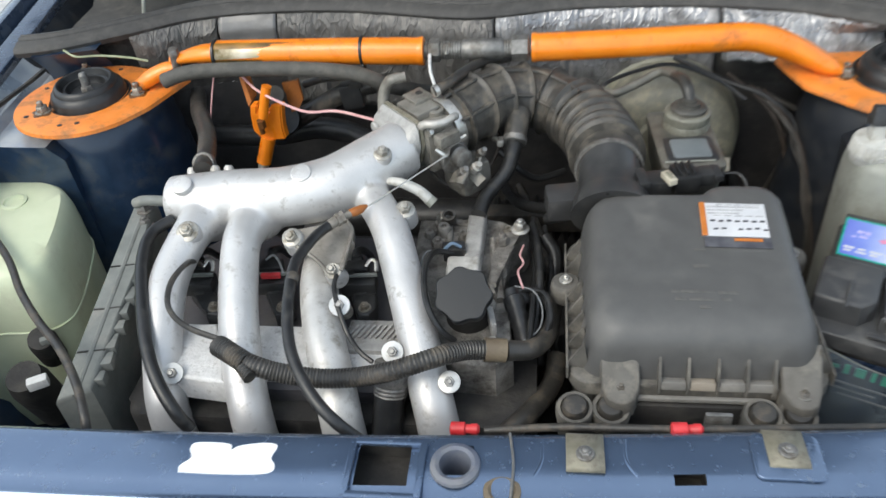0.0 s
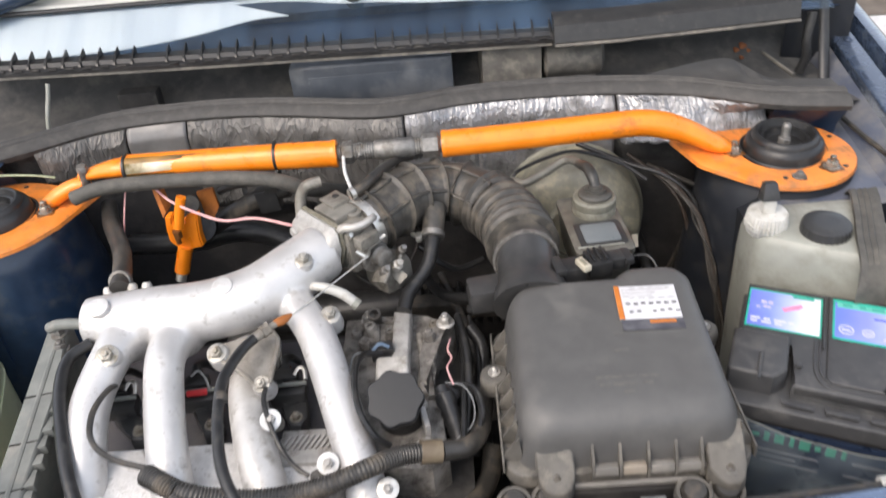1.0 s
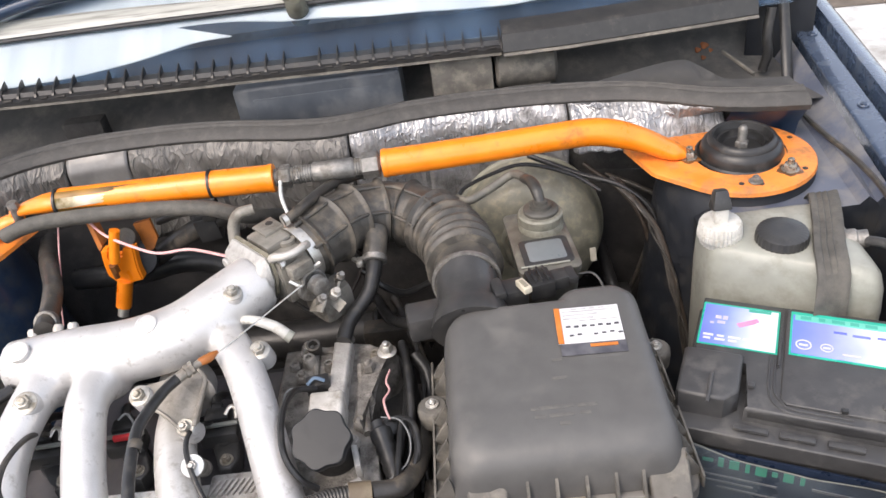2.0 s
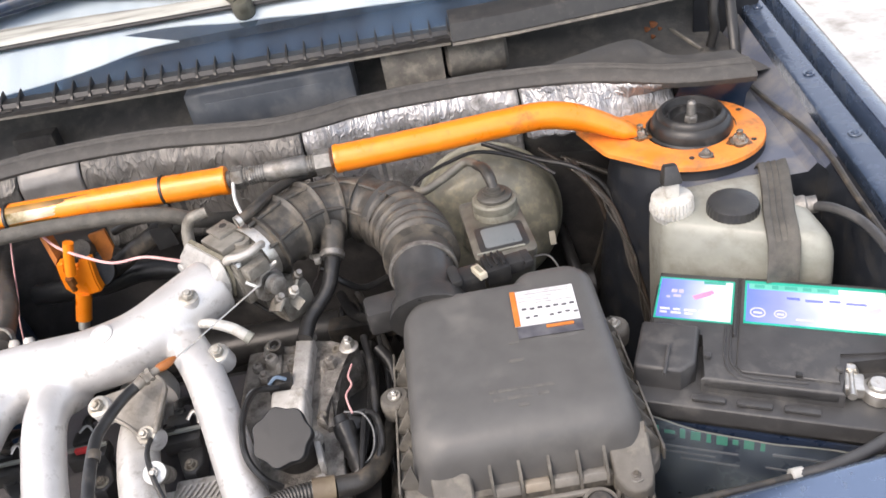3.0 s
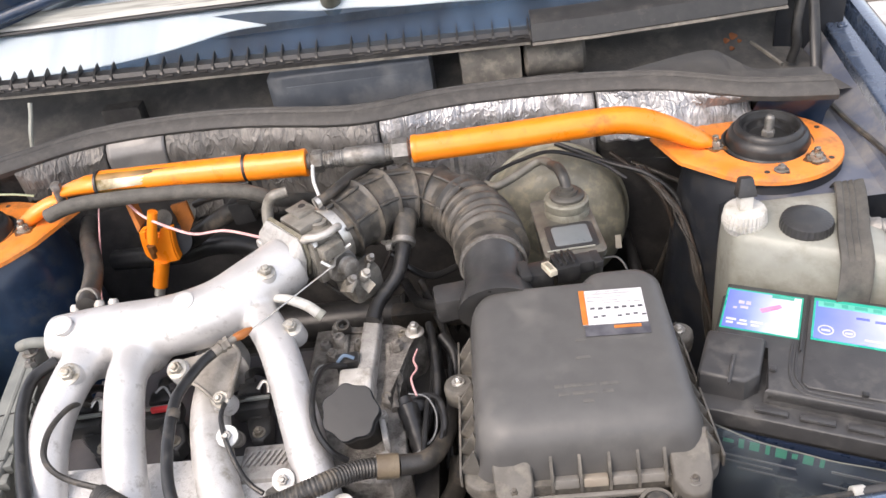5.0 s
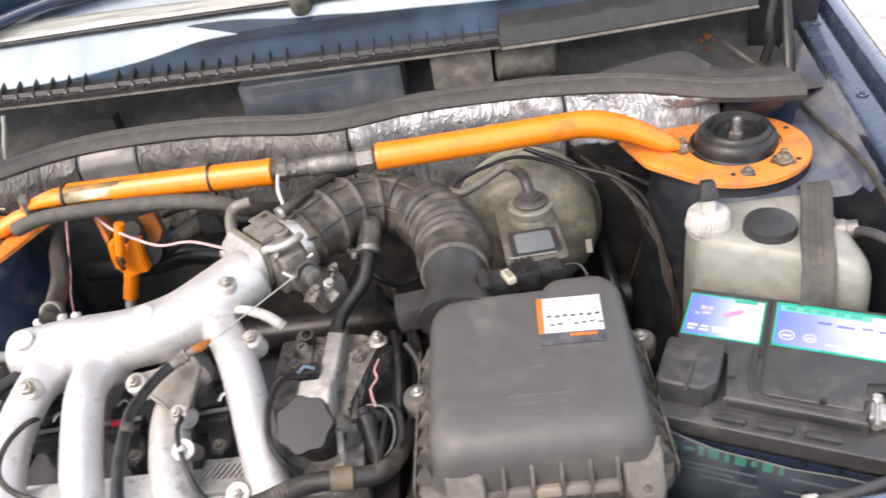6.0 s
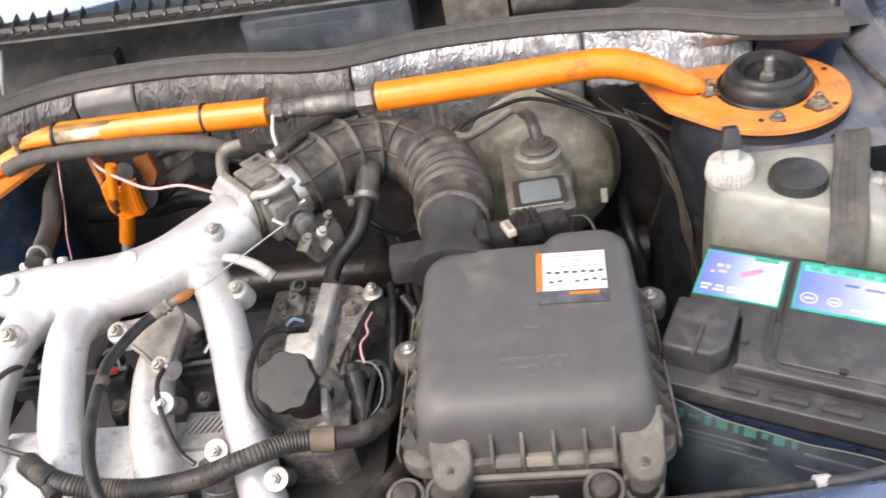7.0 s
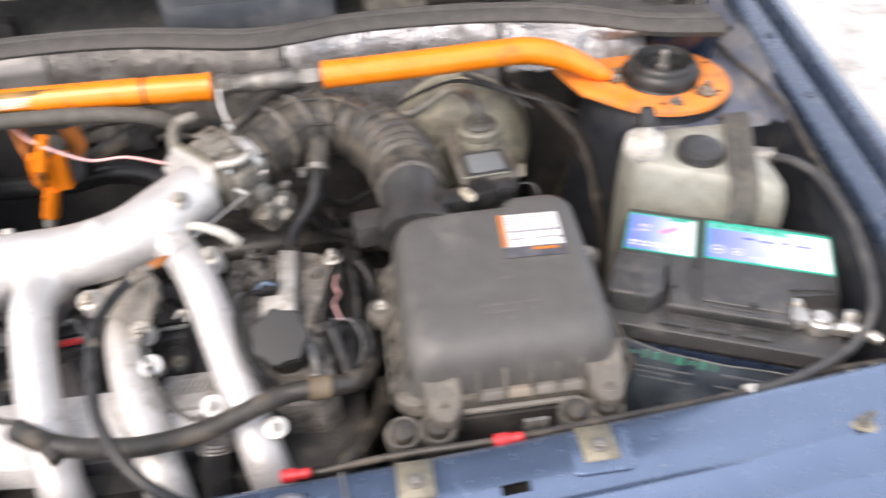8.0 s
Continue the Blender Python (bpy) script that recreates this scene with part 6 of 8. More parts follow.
for y in (0.532, 0.554, 0.576, 0.598, 0.620, 0.664, 0.686):
    for s, x in ((-1, 0.1245), (1, 0.3615)):
        bm = bmesh.new()
        skin(bm, [[(x, y + d, 0.783), (x, y + d, 0.789), (x - s * 0.015, y + d - 0.004, 0.818), (x - s * 0.020, y + d - 0.004, 0.783)] for d in (-0.0016, 0.0016)])
        part("side_gusset", bm, LID_DUST, air)
for s, x in ((-1, 0.1245), (1, 0.3615)):
    bm = bmesh.new()
    box(bm, (x, 0.614, 0.7845), (0.0022, 0.185, 0.0150), None, 0.0006)
    part("flange_lip", bm, LID_DUST, air, "dusty upright lip of the flange")
# ears and bolts
for at, d in (((0.124, 0.640, 0.795), (-1, 0)), ((0.362, 0.694, 0.790), (1, 0)), ((0.172, 0.500, 0.788), (0, -1)), ((0.330, 0.499, 0.788), (0, -1))):
    if at[0] > 0.13 and at[1] < 0.505:
        bm = bmesh.new()
        w = 0.017
        prism(bm, [(at[0] - w * 1.15, 0.535), (at[0] - w, 0.503), (at[0] - w * 0.7, 0.490), (at[0] - w * 0.25, 0.4855), (at[0] + w * 0.25, 0.4855), (at[0] + w * 0.7, 0.490), (at[0] + w, 0.503), (at[0] + w * 1.15, 0.535)], 0.766, lambda x, y: 0.7875 + max(0, y - 0.507) * 1.1, 0.003)
        e = part("screw_boss", bm, LID_DUST, air)
    else:
        bm = bmesh.new()
        lathe(bm, [(0.015, -0.022), (0.016, -0.008), (0.015, -0.002), (0.013, 0)], at, seg=18)
        box(bm, (at[0] - d[0] * 0.010, at[1] - d[1] * 0.01, at[2] - 0.010), (0.022, 0.022, 0.014), bevel=0.003)
        e = part("ear", bm, LID_DUST, air)
    bolt(e, (at[0], at[1], at[2]), r=0.0045, h=0.004, washer=0.007, material=ZINC if at[1] > 0.55 else STEEL)
# rubber feet at the front
for at, r in (((0.131, 0.49, 0.774), 0.0165), ((0.164, 0.492, 0.773), 0.0170), ((0.296, 0.488, 0.775), 0.0165), ((0.327, 0.491, 0.773), 0.0165)):
    bm = bmesh.new()
    lathe(bm, [(r * 0.9, -0.05), (r, -0.016), (r * 1.06, -0.012), (r * 1.06, -0.003), (r * 0.98, 0.0), (r * 0.80, -0.0005), (r * 0.78, -0.006), (0.0, -0.006)], at, (0, -0.2, 1), 22, caps=False)
    f = part("rubber_foot", bm, LID_DUST, air, "dusty rubber mounting foot")
    bm = bmesh.new()
    lathe(bm, [(r * 0.72, -0.008), (r * 0.70, 0.003), (r * 0.6, 0.005), (r * 0.3, 0.0055)], at, (0, -0.2, 1), 18)
    part("foot_plug", bm, RUBBER_DUST, f, "brown-grey rubber plug")
bm = bmesh.new()
box(bm, (0.240, 0.5045, 0.7725), (0.110, 0.005, 0.005), bevel=0.0015)
part("lower_lip", bm, TAB, air)
bm = bmesh.new()
box(bm, (0.240, 0.510, 0.742), (0.116, 0.02, 0.05), bevel=0.003)
part("intake_mouth", bm, DARK, air, "dark air inlet under the rim")
# snorkel and label
bm = bmesh.new()
box(bm, (0.13, 0.74, 0.825), (0.056, 0.036, 0.03), Matrix.Rotation(radians(8), 4, "Z"), 0.006)
part("rear_duct", bm, MAF_BLACK, air)
LT = Matrix.Translation((0.2867, 0.6615, lid_top(0.6615) + 0.0012)) @ Matrix.Rotation(math.atan(0.14), 4, "X") @ Matrix.Rotation(radians(-2), 4, "Z")


def sticker_part(name, x, y, sx, sy, dz, material, parent, base, label=""):
    bm = bmesh.new()
    box(bm, base @ Vector((x, y, dz)), (sx, sy, 0.0006), base.to_3x3().to_4x4(), 0)
    return part(name, bm, material, parent, label, False)


sticker_part("sticker", 0.0, 0.0, 0.063, 0.046, 0.0, LABEL_WHITE, lid, LT, "white and orange paper sticker with pen marks")
sticker_part("sticker", -0.0288, 0.0, 0.0055, 0.046, 0.0008, ORANGE_PLASTIC, lid, LT, "orange sticker edge")
sticker_part("sticker", 0.001, -0.0305, 0.062, 0.014, 0.0, INK, lid, LT, "black sticker strip")
sticker_part("sticker", 0.011, -0.0275, 0.026, 0.0035, 0.0008, ORANGE_PLASTIC, lid, LT, "orange mark on the strip")
for i, (y, w) in enumerate(((0.0175, 0.050), (0.0130, 0.034), (0.0085, 0.030))):
    sticker_part("print_bar", -0.024 + w / 2, y, w, 0.0016, 0.0008, INK_GREY, lid, LT)
for k in range(5):
    sticker_part("print_bar", -0.012 + 0.009 * k, 0.0205, 0.006, 0.0010, 0.0008, INK_GREY, lid, LT)
    sticker_part("print_bar", -0.015 + 0.010 * k, 0.0050, 0.007, 0.0009, 0.0008, INK_GREY, lid, LT)
for k in range(7):
    sticker_part("pen_bar", -0.020 + k * 0.0078, -0.002 - 0.0006 * (k % 2), 0.0046, 0.0022, 0.0008, INK, lid, LT)
    if k != 2:
        sticker_part("pen_bar", -0.018 + k * 0.0078, -0.0135 + 0.0008 * (k % 3), 0.0042, 0.0018, 0.0008, INK, lid, LT)

# worn embossed rows on the lid
for q, w in (((0.242, 0.571), 0.030), ((0.269, 0.570), 0.018), ((0.222, 0.571), 0.007), ((0.245, 0.562), 0.022), ((0.266, 0.562), 0.010), ((0.226, 0.562), 0.010), ((0.247, 0.553), 0.010), ((0.249, 0.602), 0.014), ((0.250, 0.6235), 0.010)):
    bm = bmesh.new()
    box(bm, (q[0], q[1], lid_top(q[1]) + 0.0001), (w, 0.0036, 0.0007), Matrix.Rotation(math.atan(0.14), 4, "X"), 0.0003)
    part("emboss_bar", bm, SCUFF, lid, "faint worn embossed row")

# mounting brackets on the front panel
def bracket(x, w):
    y = panel_edge(x) - 0.012
    b = thing("filter_bracket", (x, y - 0.01, 0.82), "dusty olive steel bracket bolted to the front panel", "bracket", "filter brackets")
    big = w > 0.04
    w = min(w, 0.030)
    bm = bmesh.new()
    skin(bm, [[(x + s, y + 0.030, 0.755), (x + s, y + 0.010, 0.790), (x + s, y + 0.005, 0.8245), (x + s, y - 0.028, 0.8265), (x + s, y - 0.031, 0.823)] for s in (-w / 2, w / 2)], closed=False)
    ob = part("bracket_plate", bm, OLIVE, b)
    ob.modifiers.new("thick", "SOLIDIFY").thickness = 0.002
    if big:
        bm = bmesh.new()
        prism(bm, round_rect(x - 0.026, y - 0.040, x + 0.026, y + 0.002, 0.006, 3), 0.8215, 0.8240, 0.001)
        part("lower_plate", bm, BLUE_FRONT, b, "blue painted lower plate")
    bolt(b, (x, y - 0.0165, 0.8265), r=0.005, h=0.0035, washer=0.0075, material=STEEL)


bracket(0.136, 0.030)
bracket(0.290, 0.0405)

# air mass sensor between box and hose
BEIGE_CLIP = mat("beige_clip_plastic", (0.42, 0.38, 0.29), (0.52, 0.48, 0.38), 0.45, 0, 60, 0.03)
maf = thing("air_mass_sensor", (0.175, 0.74, 0.83), "black tubular air mass sensor with a grey plug", "air mass sensor")
bm = bmesh.new()
lathe(bm, [(0.034, -0.02), (0.034, 0.0), (0.034, 0.025), (0.040, 0.032), (0.044, 0.052)], (0.172, 0.757, 0.848), (0.02, -1, -0.35), 28)
part("sensor_tube", bm, MAF_BLACK, maf)
bm = bmesh.new()
PR = Matrix.Rotation(radians(10), 4, "Z")
box(bm, (0.214, 0.735, 0.850), (0.040, 0.026, 0.022), PR, 0.003)
box(bm, (0.204, 0.731, 0.862), (0.012, 0.030, 0.008), PR, 0.002)
part("sensor_head", bm, PLASTIC, maf)
bm = bmesh.new()
box(bm, (0.231, 0.724, 0.867), (0.009, 0.020, 0.007), Matrix.Rotation(radians(24), 4, "Z"), 0.001)
lock = part("plug_lock", bm, BEIGE_CLIP, maf, "pale beige plug latch")
bm = bmesh.new()
box(bm, (0.231, 0.724, 0.8708), (0.004, 0.012, 0.0012), Matrix.Rotation(radians(24), 4, "Z"), 0)
part("latch_slot", bm, OLIVE, lock)
bm = bmesh.new()
box(bm, (0.249, 0.738, 0.857), (0.026, 0.030, 0.020), PR, 0.002)
for k in range(3):
    box(bm, (0.242 + 0.007 * k, 0.739 + 0.0012 * k, 0.8685), (0.0028, 0.024, 0.004), PR, 0.0008)
plug = part("plug", bm, RUBBER, maf, "black ribbed connector plug")
bm = bmesh.new()
box(bm, (0.270, 0.743, 0.857), (0.018, 0.020, 0.015), PR, 0.003)
box(bm, (0.283, 0.745, 0.859), (0.010, 0.024, 0.008), PR, 0.002)
part("plug_collar", bm, PLASTIC, plug)
bm = bmesh.new()
tube(bm, [(0.292, 0.748, 0.857), (0.306, 0.745, 0.858), (0.314, 0.735, 0.850), (0.316, 0.722, 0.835)], 0.0013, 6, 6)
part("plug_wire", bm, RUBBER, maf)

# ---- brake servo ----
servo = thing("brake_servo", (0.265, 0.98, 0.66), "round dull olive brake servo on the bulkhead", "brake servo")
bm = bmesh.new()
lathe(bm, [(0.098, -0.06), (0.104, -0.045), (0.104, -0.038), (0.100, -0.034), (0.098, -0.006), (0.090, 0.008), (0.070, 0.018), (0.045, 0.022), (0.040, 0.030), (0.0, 0.030)], (0.264, 0.985, 0.750), (0.0, -1, 0.22), 44, caps=False)
part("servo_shell", bm, BOOST, servo)
bm = bmesh.new()
lathe(bm, [(0.1035, -0.050), (0.1075, -0.047), (0.1080, -0.041), (0.1045, -0.037)], (0.264, 0.985, 0.750), (0.0, -1, 0.22), 44, caps=False)
part("servo_rim", bm, mat("pale_olive_rim", (0.22, 0.215, 0.165), (0.27, 0.262, 0.21), 0.45, 0.2, 40, 0.05), servo, "rolled pale rim of the servo")
bm = bmesh.new()
lathe(bm, [(0.022, 0.0), (0.021, 0.14), (0.018, 0.16)], (0.265, 0.95, 0.785), (0.0, -1, 0.0), 20)
part("master_cylinder", bm, ALU_DIRTY, servo, "dirty alloy master cylinder")
bm = bmesh.new()
box(bm, (0.341, 0.938, 0.743), (0.008, 0.002, 0.018), Matrix.Rotation(radians(-25), 4, "X"), 0.0)
part("tag", bm, BEIGE_CLIP, servo, "small pale paper tag")
res = thing("brake_reservoir", (0.267, 0.815, 0.79), "dusty translucent brake fluid reservoir with a black cap", "fluid reservoir")
bm = bmesh.new()
RM = Matrix.Translation((0.262, 0.823, 0)) @ Matrix.Rotation(radians(4), 4, "Z")
rings = []
for z, g in ((0.79, -0.006), (0.81, -0.003), (0.838, 0.0), (0.846, 0.002), (0.852, 0.002), (0.8545, -0.002), (0.855, -0.008)):
    rings.append([RM @ Vector((x, y, z)) for x, y in round_rect(-0.0335 - g, -0.056 - g, 0.0325 + g, 0.066 + g, 0.009)])
skin(bm, rings)
part("tank", bm, RES, res)
bm = bmesh.new()
prism(bm, round_rect(-0.028, -0.049, 0.028, 0.002, 0.005), 0.8545, 0.8556, 0.0004, RM)
part("panel", bm, PLASTIC, res, "dark recessed panel")
bm = bmesh.new()
prism(bm, round_rect(-0.021, -0.042, 0.021, -0.004, 0.004), 0.8545, 0.8565, 0.0008, RM)
part("window", bm, RES_WIN, res, "grey translucent panel")
bm = bmesh.new()
box(bm, (0.260, 0.772, 0.8565), (0.054, 0.0022, 0.0012), Matrix.Rotation(radians(4), 4, "Z"), 0)
part("edge_line", bm, CREAM, res)
bm = bmesh.new()
lathe(bm, [(0.0265, 0.0), (0.0265, 0.008), (0.0255, 0.010), (0.0265, 0.0115), (0.0262, 0.020), (0.024, 0.022)], (0.265, 0.852, 0.8535), seg=32)
part("neck_ring", bm, mat("cloudy_neck_plastic", (0.15, 0.145, 0.115), (0.21, 0.205, 0.165), 0.35, 0, 60, 0.03, (0.09, 0.083, 0.062), 0.4, 50), res, "translucent ribbed neck ring")
bm = bmesh.new()
lathe(bm, [(0.0205, 0.0), (0.0205, 0.004), (0.0185, 0.006), (0.0130, 0.0065), (0.0125, 0.010), (0.0085, 0.0105), (0.008, 0.014), (0.005, 0.015)], (0.266, 0.853, 0.875), seg=28)
part("cap", bm, mat("dusty_olive_cap", (0.045, 0.043, 0.037), (0.080, 0.076, 0.066), 0.45, 0, 60, 0.05), res, "dusty olive-grey level sensor cap")
bm = bmesh.new()
tube(bm, [(0.266, 0.853, 0.886), (0.264, 0.862, 0.896), (0.260, 0.879, 0.900), (0.252, 0.896, 0.897)], [0.0062, 0.0072, 0.0068, 0.0055], 12, 6)
part("sensor_boot", bm, mat("black_rubber_boot", (0.028, 0.027, 0.024), (0.045, 0.043, 0.038), 0.4, 0, 60, 0.1), res)
OLIVE_HOSE = mat("olive_grey_hose", (0.085, 0.082, 0.070), (0.125, 0.12, 0.102), 0.5, 0, 60, 0.1, (0.18, 0.172, 0.14), 0.3, 50)
loop = thing("servo_vacuum_hose", (0.2, 0.93, 0.86), "dusty sleeved hose looping over the brake servo", "hose")
bm = bmesh.new()
tube(bm, [(0.17, 0.916, 0.868), (0.185, 0.901, 0.872), (0.214, 0.912, 0.88), (0.240, 0.917, 0.892), (0.254, 0.895, 0.898)], 0.0055, 12, 7)
part("hose_body", bm, OLIVE_HOSE, loop)
bm = bmesh.new()
tube(bm, [(0.17, 0.916, 0.868), (0.18, 0.95, 0.862), (0.218, 0.968, 0.868), (0.262, 0.969, 0.875), (0.321, 0.972, 0.85), (0.355, 0.956, 0.83)], 0.0026, 10, 7)
part("hose_branch", bm, RUBBER, loop)

# ---- expansion tank ----
tank = thing("expansion_tank", (0.53, 0.765, 0.56), "cream plastic coolant tank strapped beside the tower", "coolant tank")
bm = bmesh.new()
rings = []
TP = [(0.441, 0.797), (0.443, 0.780), (0.456, 0.768), (0.50, 0.746), (0.56, 0.719), (0.61, 0.700), (0.632, 0.702), (0.640, 0.722), (0.640, 0.78), (0.634, 0.838), (0.615, 0.850), (0.52, 0.850), (0.458, 0.846), (0.445, 0.835)]
TL_ = spline([(*p, 0) for p in TP + TP[:1]], 4)[:-1]
for z, k in ((0.56, 0.90), (0.60, 0.98), (0.70, 1.0), (0.795, 1.0), (0.822, 0.985), (0.838, 0.95), (0.847, 0.89), (0.850, 0.80), (0.850, 0.5)):
    rings.append([(0.43 + (p.x - 0.43) * 0.83 + (0.53 - p.x) * (1 - k), 0.785 + (p.y - 0.785) * k, z) for p in TL_])
skin(bm, rings)
part("tank_body", bm, CREAM, tank)
bm = bmesh.new()
lathe(bm, [(0.0205, -0.006), (0.0212, 0.0), (0.0235, 0.002), (0.0240, 0.004), (0.0236, 0.010), (0.0228, 0.0105), (0.0226, 0.018), (0.0212, 0.021), (0.016, 0.022)], (0.458, 0.800, 0.847), (0, -0.05, 1), 128, 32, 0.03)
cap = part("sensor_cap", bm, WHITE_CAP, tank, "white ribbed cap with a sensor plug")
bm = bmesh.new()
box(bm, (0.457, 0.800, 0.875), (0.015, 0.014, 0.022), bevel=0.002)
part("sensor_plug", bm, WHITE_CAP, cap)
bm = bmesh.new()
box(bm, (0.457, 0.803, 0.894), (0.022, 0.020, 0.022), Matrix.Rotation(radians(-14), 4, "X"), 0.003, 0.35)
part("plug_boot", bm, PLASTIC, cap, "black rubber plug boot")
bm = bmesh.new()
lathe(bm, [(0.0255, -0.02), (0.0262, 0.0), (0.0276, 0.002), (0.0274, 0.017), (0.0262, 0.021), (0.0235, 0.0225), (0.012, 0.0228)], (0.5175, 0.776, 0.841), (0, -0.05, 1), 120, 30, 0.014)
part("filler_cap", bm, PLASTIC, tank, "black ribbed filler cap")
bm = bmesh.new()
rings = []
for x, y, z in ((0.600, 0.864, 0.80), (0.599, 0.860, 0.845), (0.597, 0.848, 0.856), (0.590, 0.825, 0.857), (0.576, 0.785, 0.856), (0.562, 0.748, 0.855), (0.555, 0.724, 0.853), (0.551, 0.708, 0.846), (0.548, 0.698, 0.826), (0.547, 0.694, 0.79), (0.547, 0.694, 0.72)):
    q = x - 0.584
    rings.append([(0.5785 + (a - 0.5785) * 1.2 + q, y, z + b) for a, b in ((0.564, 0), (0.565, 0.003), (0.570, 0.0035), (0.5715, 0.0018), (0.5755, 0.0035), (0.577, 0.0018), (0.581, 0.0035), (0.5825, 0.0018), (0.588, 0.0035), (0.592, 0.003), (0.593, 0))])
skin(bm, rings)
part("strap", bm, FOAM, tank, "ribbed dusty rubber strap")
bm = bmesh.new()
lathe(bm, [(0.012, -0.012), (0.012, 0.006), (0.010, 0.008), (0.010, 0.018)], (0.590, 0.772, 0.842), (0.9, -0.25, 0.15), 16)
part("hose_nozzle", bm, STEEL, tank)
oh = thing("overflow_hose", (0.66, 0.74, 0.8), "dusty grey rubber overflow hose along the inner wing", "hose")
bm = bmesh.new()
tube(bm, [(0.602, 0.768, 0.843), (0.612, 0.737, 0.856), (0.624, 0.696, 0.858), (0.622, 0.63, 0.853), (0.612, 0.568, 0.84), (0.598, 0.525, 0.824), (0.575, 0.503, 0.803), (0.527, 0.481, 0.8), (0.487, 0.469, 0.8), (0.455, 0.468, 0.795)], 0.0053, 12, 7)
part("hose_body", bm, mat("grey_rubber_hose", (0.042, 0.042, 0.043), (0.060, 0.060, 0.060), 0.38, 0, 60, 0.05, (0.11, 0.106, 0.098), 0.25, 40), oh)
bm = bmesh.new()
lathe(bm, [(0.0060, -0.006), (0.0070, -0.005), (0.0070, 0.005), (0.0060, 0.006)], (0.455, 0.469, 0.794), (-1, -0.1, 0.05), 14)
part("white_clip", bm, WHITE_CAP, oh, "white plastic clip")

# ---- battery ----
BATTERY_TOP = mat("dusty_battery_plastic", (0.042, 0.042, 0.043), (0.056, 0.056, 0.056), 0.42, 0, 50, 0.05, (0.105, 0.102, 0.096), 0.32, 30, bscale=600)
bat = thing("battery", (0.46, 0.60, 0.60), "black car battery with blue and green labels", "battery")
BU = Vector((0.915, -0.403, 0)).normalized()
BV = Vector((0.403, 0.915, 0)).normalized()
BM = Matrix.Translation((0.354, 0.588, 0)) @ Matrix((BU, BV, (0, 0, 1))).transposed().to_4x4()
bm = bmesh.new()
prism(bm, round_rect(0.006, 0.006, 0.226, 0.176, 0.006, 3), 0.60, 0.775, 0.0, BM)
part("case", bm, PLASTIC, bat, "black battery case")
bm = bmesh.new()
prism(bm, round_rect(0.0, 0.0, 0.232, 0.182, 0.006, 3), 0.768, 0.786, 0.002, BM)
part("lid_rim", bm, BATTERY_TOP, bat)
bm = bmesh.new()
prism(bm, [(0.058, 0.022), (0.180, 0.022), (0.180, 0.066), (0.228, 0.075), (0.228, 0.180), (0.004, 0.180), (0.004, 0.085), (0.058, 0.085)], 0.784, 0.803, 0.003, BM)
topblock = part("lid_top", bm, BATTERY_TOP, bat)
bm = bmesh.new()
prism(bm, [(0.088, 0.040), (0.094, 0.034), (0.176, 0.034), (0.176, 0.072), (0.224, 0.080), (0.224, 0.176), (0.092, 0.176), (0.088, 0.17)], 0.802, 0.806, 0.0015, BM)
part("vent_cover", bm, BATTERY_TOP, bat, "flat black vent cover")
bm = bmesh.new()
prism(bm, [(-0.004, 0.024), (-0.001, 0.020), (0.040, 0.020), (0.052, 0.034), (0.052, 0.084), (0.049, 0.087), (-0.001, 0.087), (-0.004, 0.084)], 0.782, 0.812, 0.004, BM)
part("terminal_cover", bm, BATTERY_TOP, bat, "black positive terminal cover")
bm = bmesh.new()
box(bm, BM @ Vector((0.026, 0.030, 0.814)), (0.003, 0.04, 0.004), BM.to_3x3().to_4x4(), 0.001)
part("cover_ridge", bm, BATTERY_TOP, bat)
for i in range(3):
    bm = bmesh.new()
    box(bm, BM @ Vector((0.066 + 0.04 * i, 0.010, 0.789)), (0.030, 0.007, 0.0035), BM.to_3x3().to_4x4(), 0.001)
    part("rim_step", bm, BATTERY_TOP, bat)
for u in (0.0842,):
    bm = bmesh.new()
    box(bm, BM @ Vector((u, 0.128, 0.8055)), (0.0018, 0.09, 0.004), BM.to_3x3().to_4x4(), 0.0006)
    part("lid_groove_edge", bm, BATTERY_TOP, topblock)
bm = bmesh.new()
box(bm, BM @ Vector((0.118, 0.027, 0.7955)), (0.118, 0.010, 0.012), BM.to_3x3().to_4x4(), 0.002)
part("front_step", bm, BATTERY_TOP, bat)
for u in (0.062, 0.176):
    bm = bmesh.new()
    box(bm, BM @ Vector((u, 0.050, 0.8065)), (0.006, 0.006, 0.004), BM.to_3x3().to_4x4(), 0.001)
    part("catch", bm, BATTERY_TOP, topblock)
for k in (0.0, 0.005):
    bm = bmesh.new()
    tube(bm, [BM @ Vector(p) for p in ((0.0815 - k, 0.098, 0.8035), (0.0815 - k, 0.066, 0.8035), (0.083 - k, 0.048, 0.8035), (0.089 - k, 0.038 - k, 0.8035), (0.100, 0.0305 - k, 0.8035), (0.150, 0.0305 - k, 0.8035))], 0.0012, 6, 5)
    part("lid_line", bm, BATTERY_TOP, topblock)
bm = bmesh.new()
box(bm, BM @ Vector((0.142, 0.036, 0.8075)), (0.006, 0.005, 0.004), BM.to_3x3().to_4x4(), 0.0008)
part("lid_pip", bm, RUBBER, topblock, "small black pip")
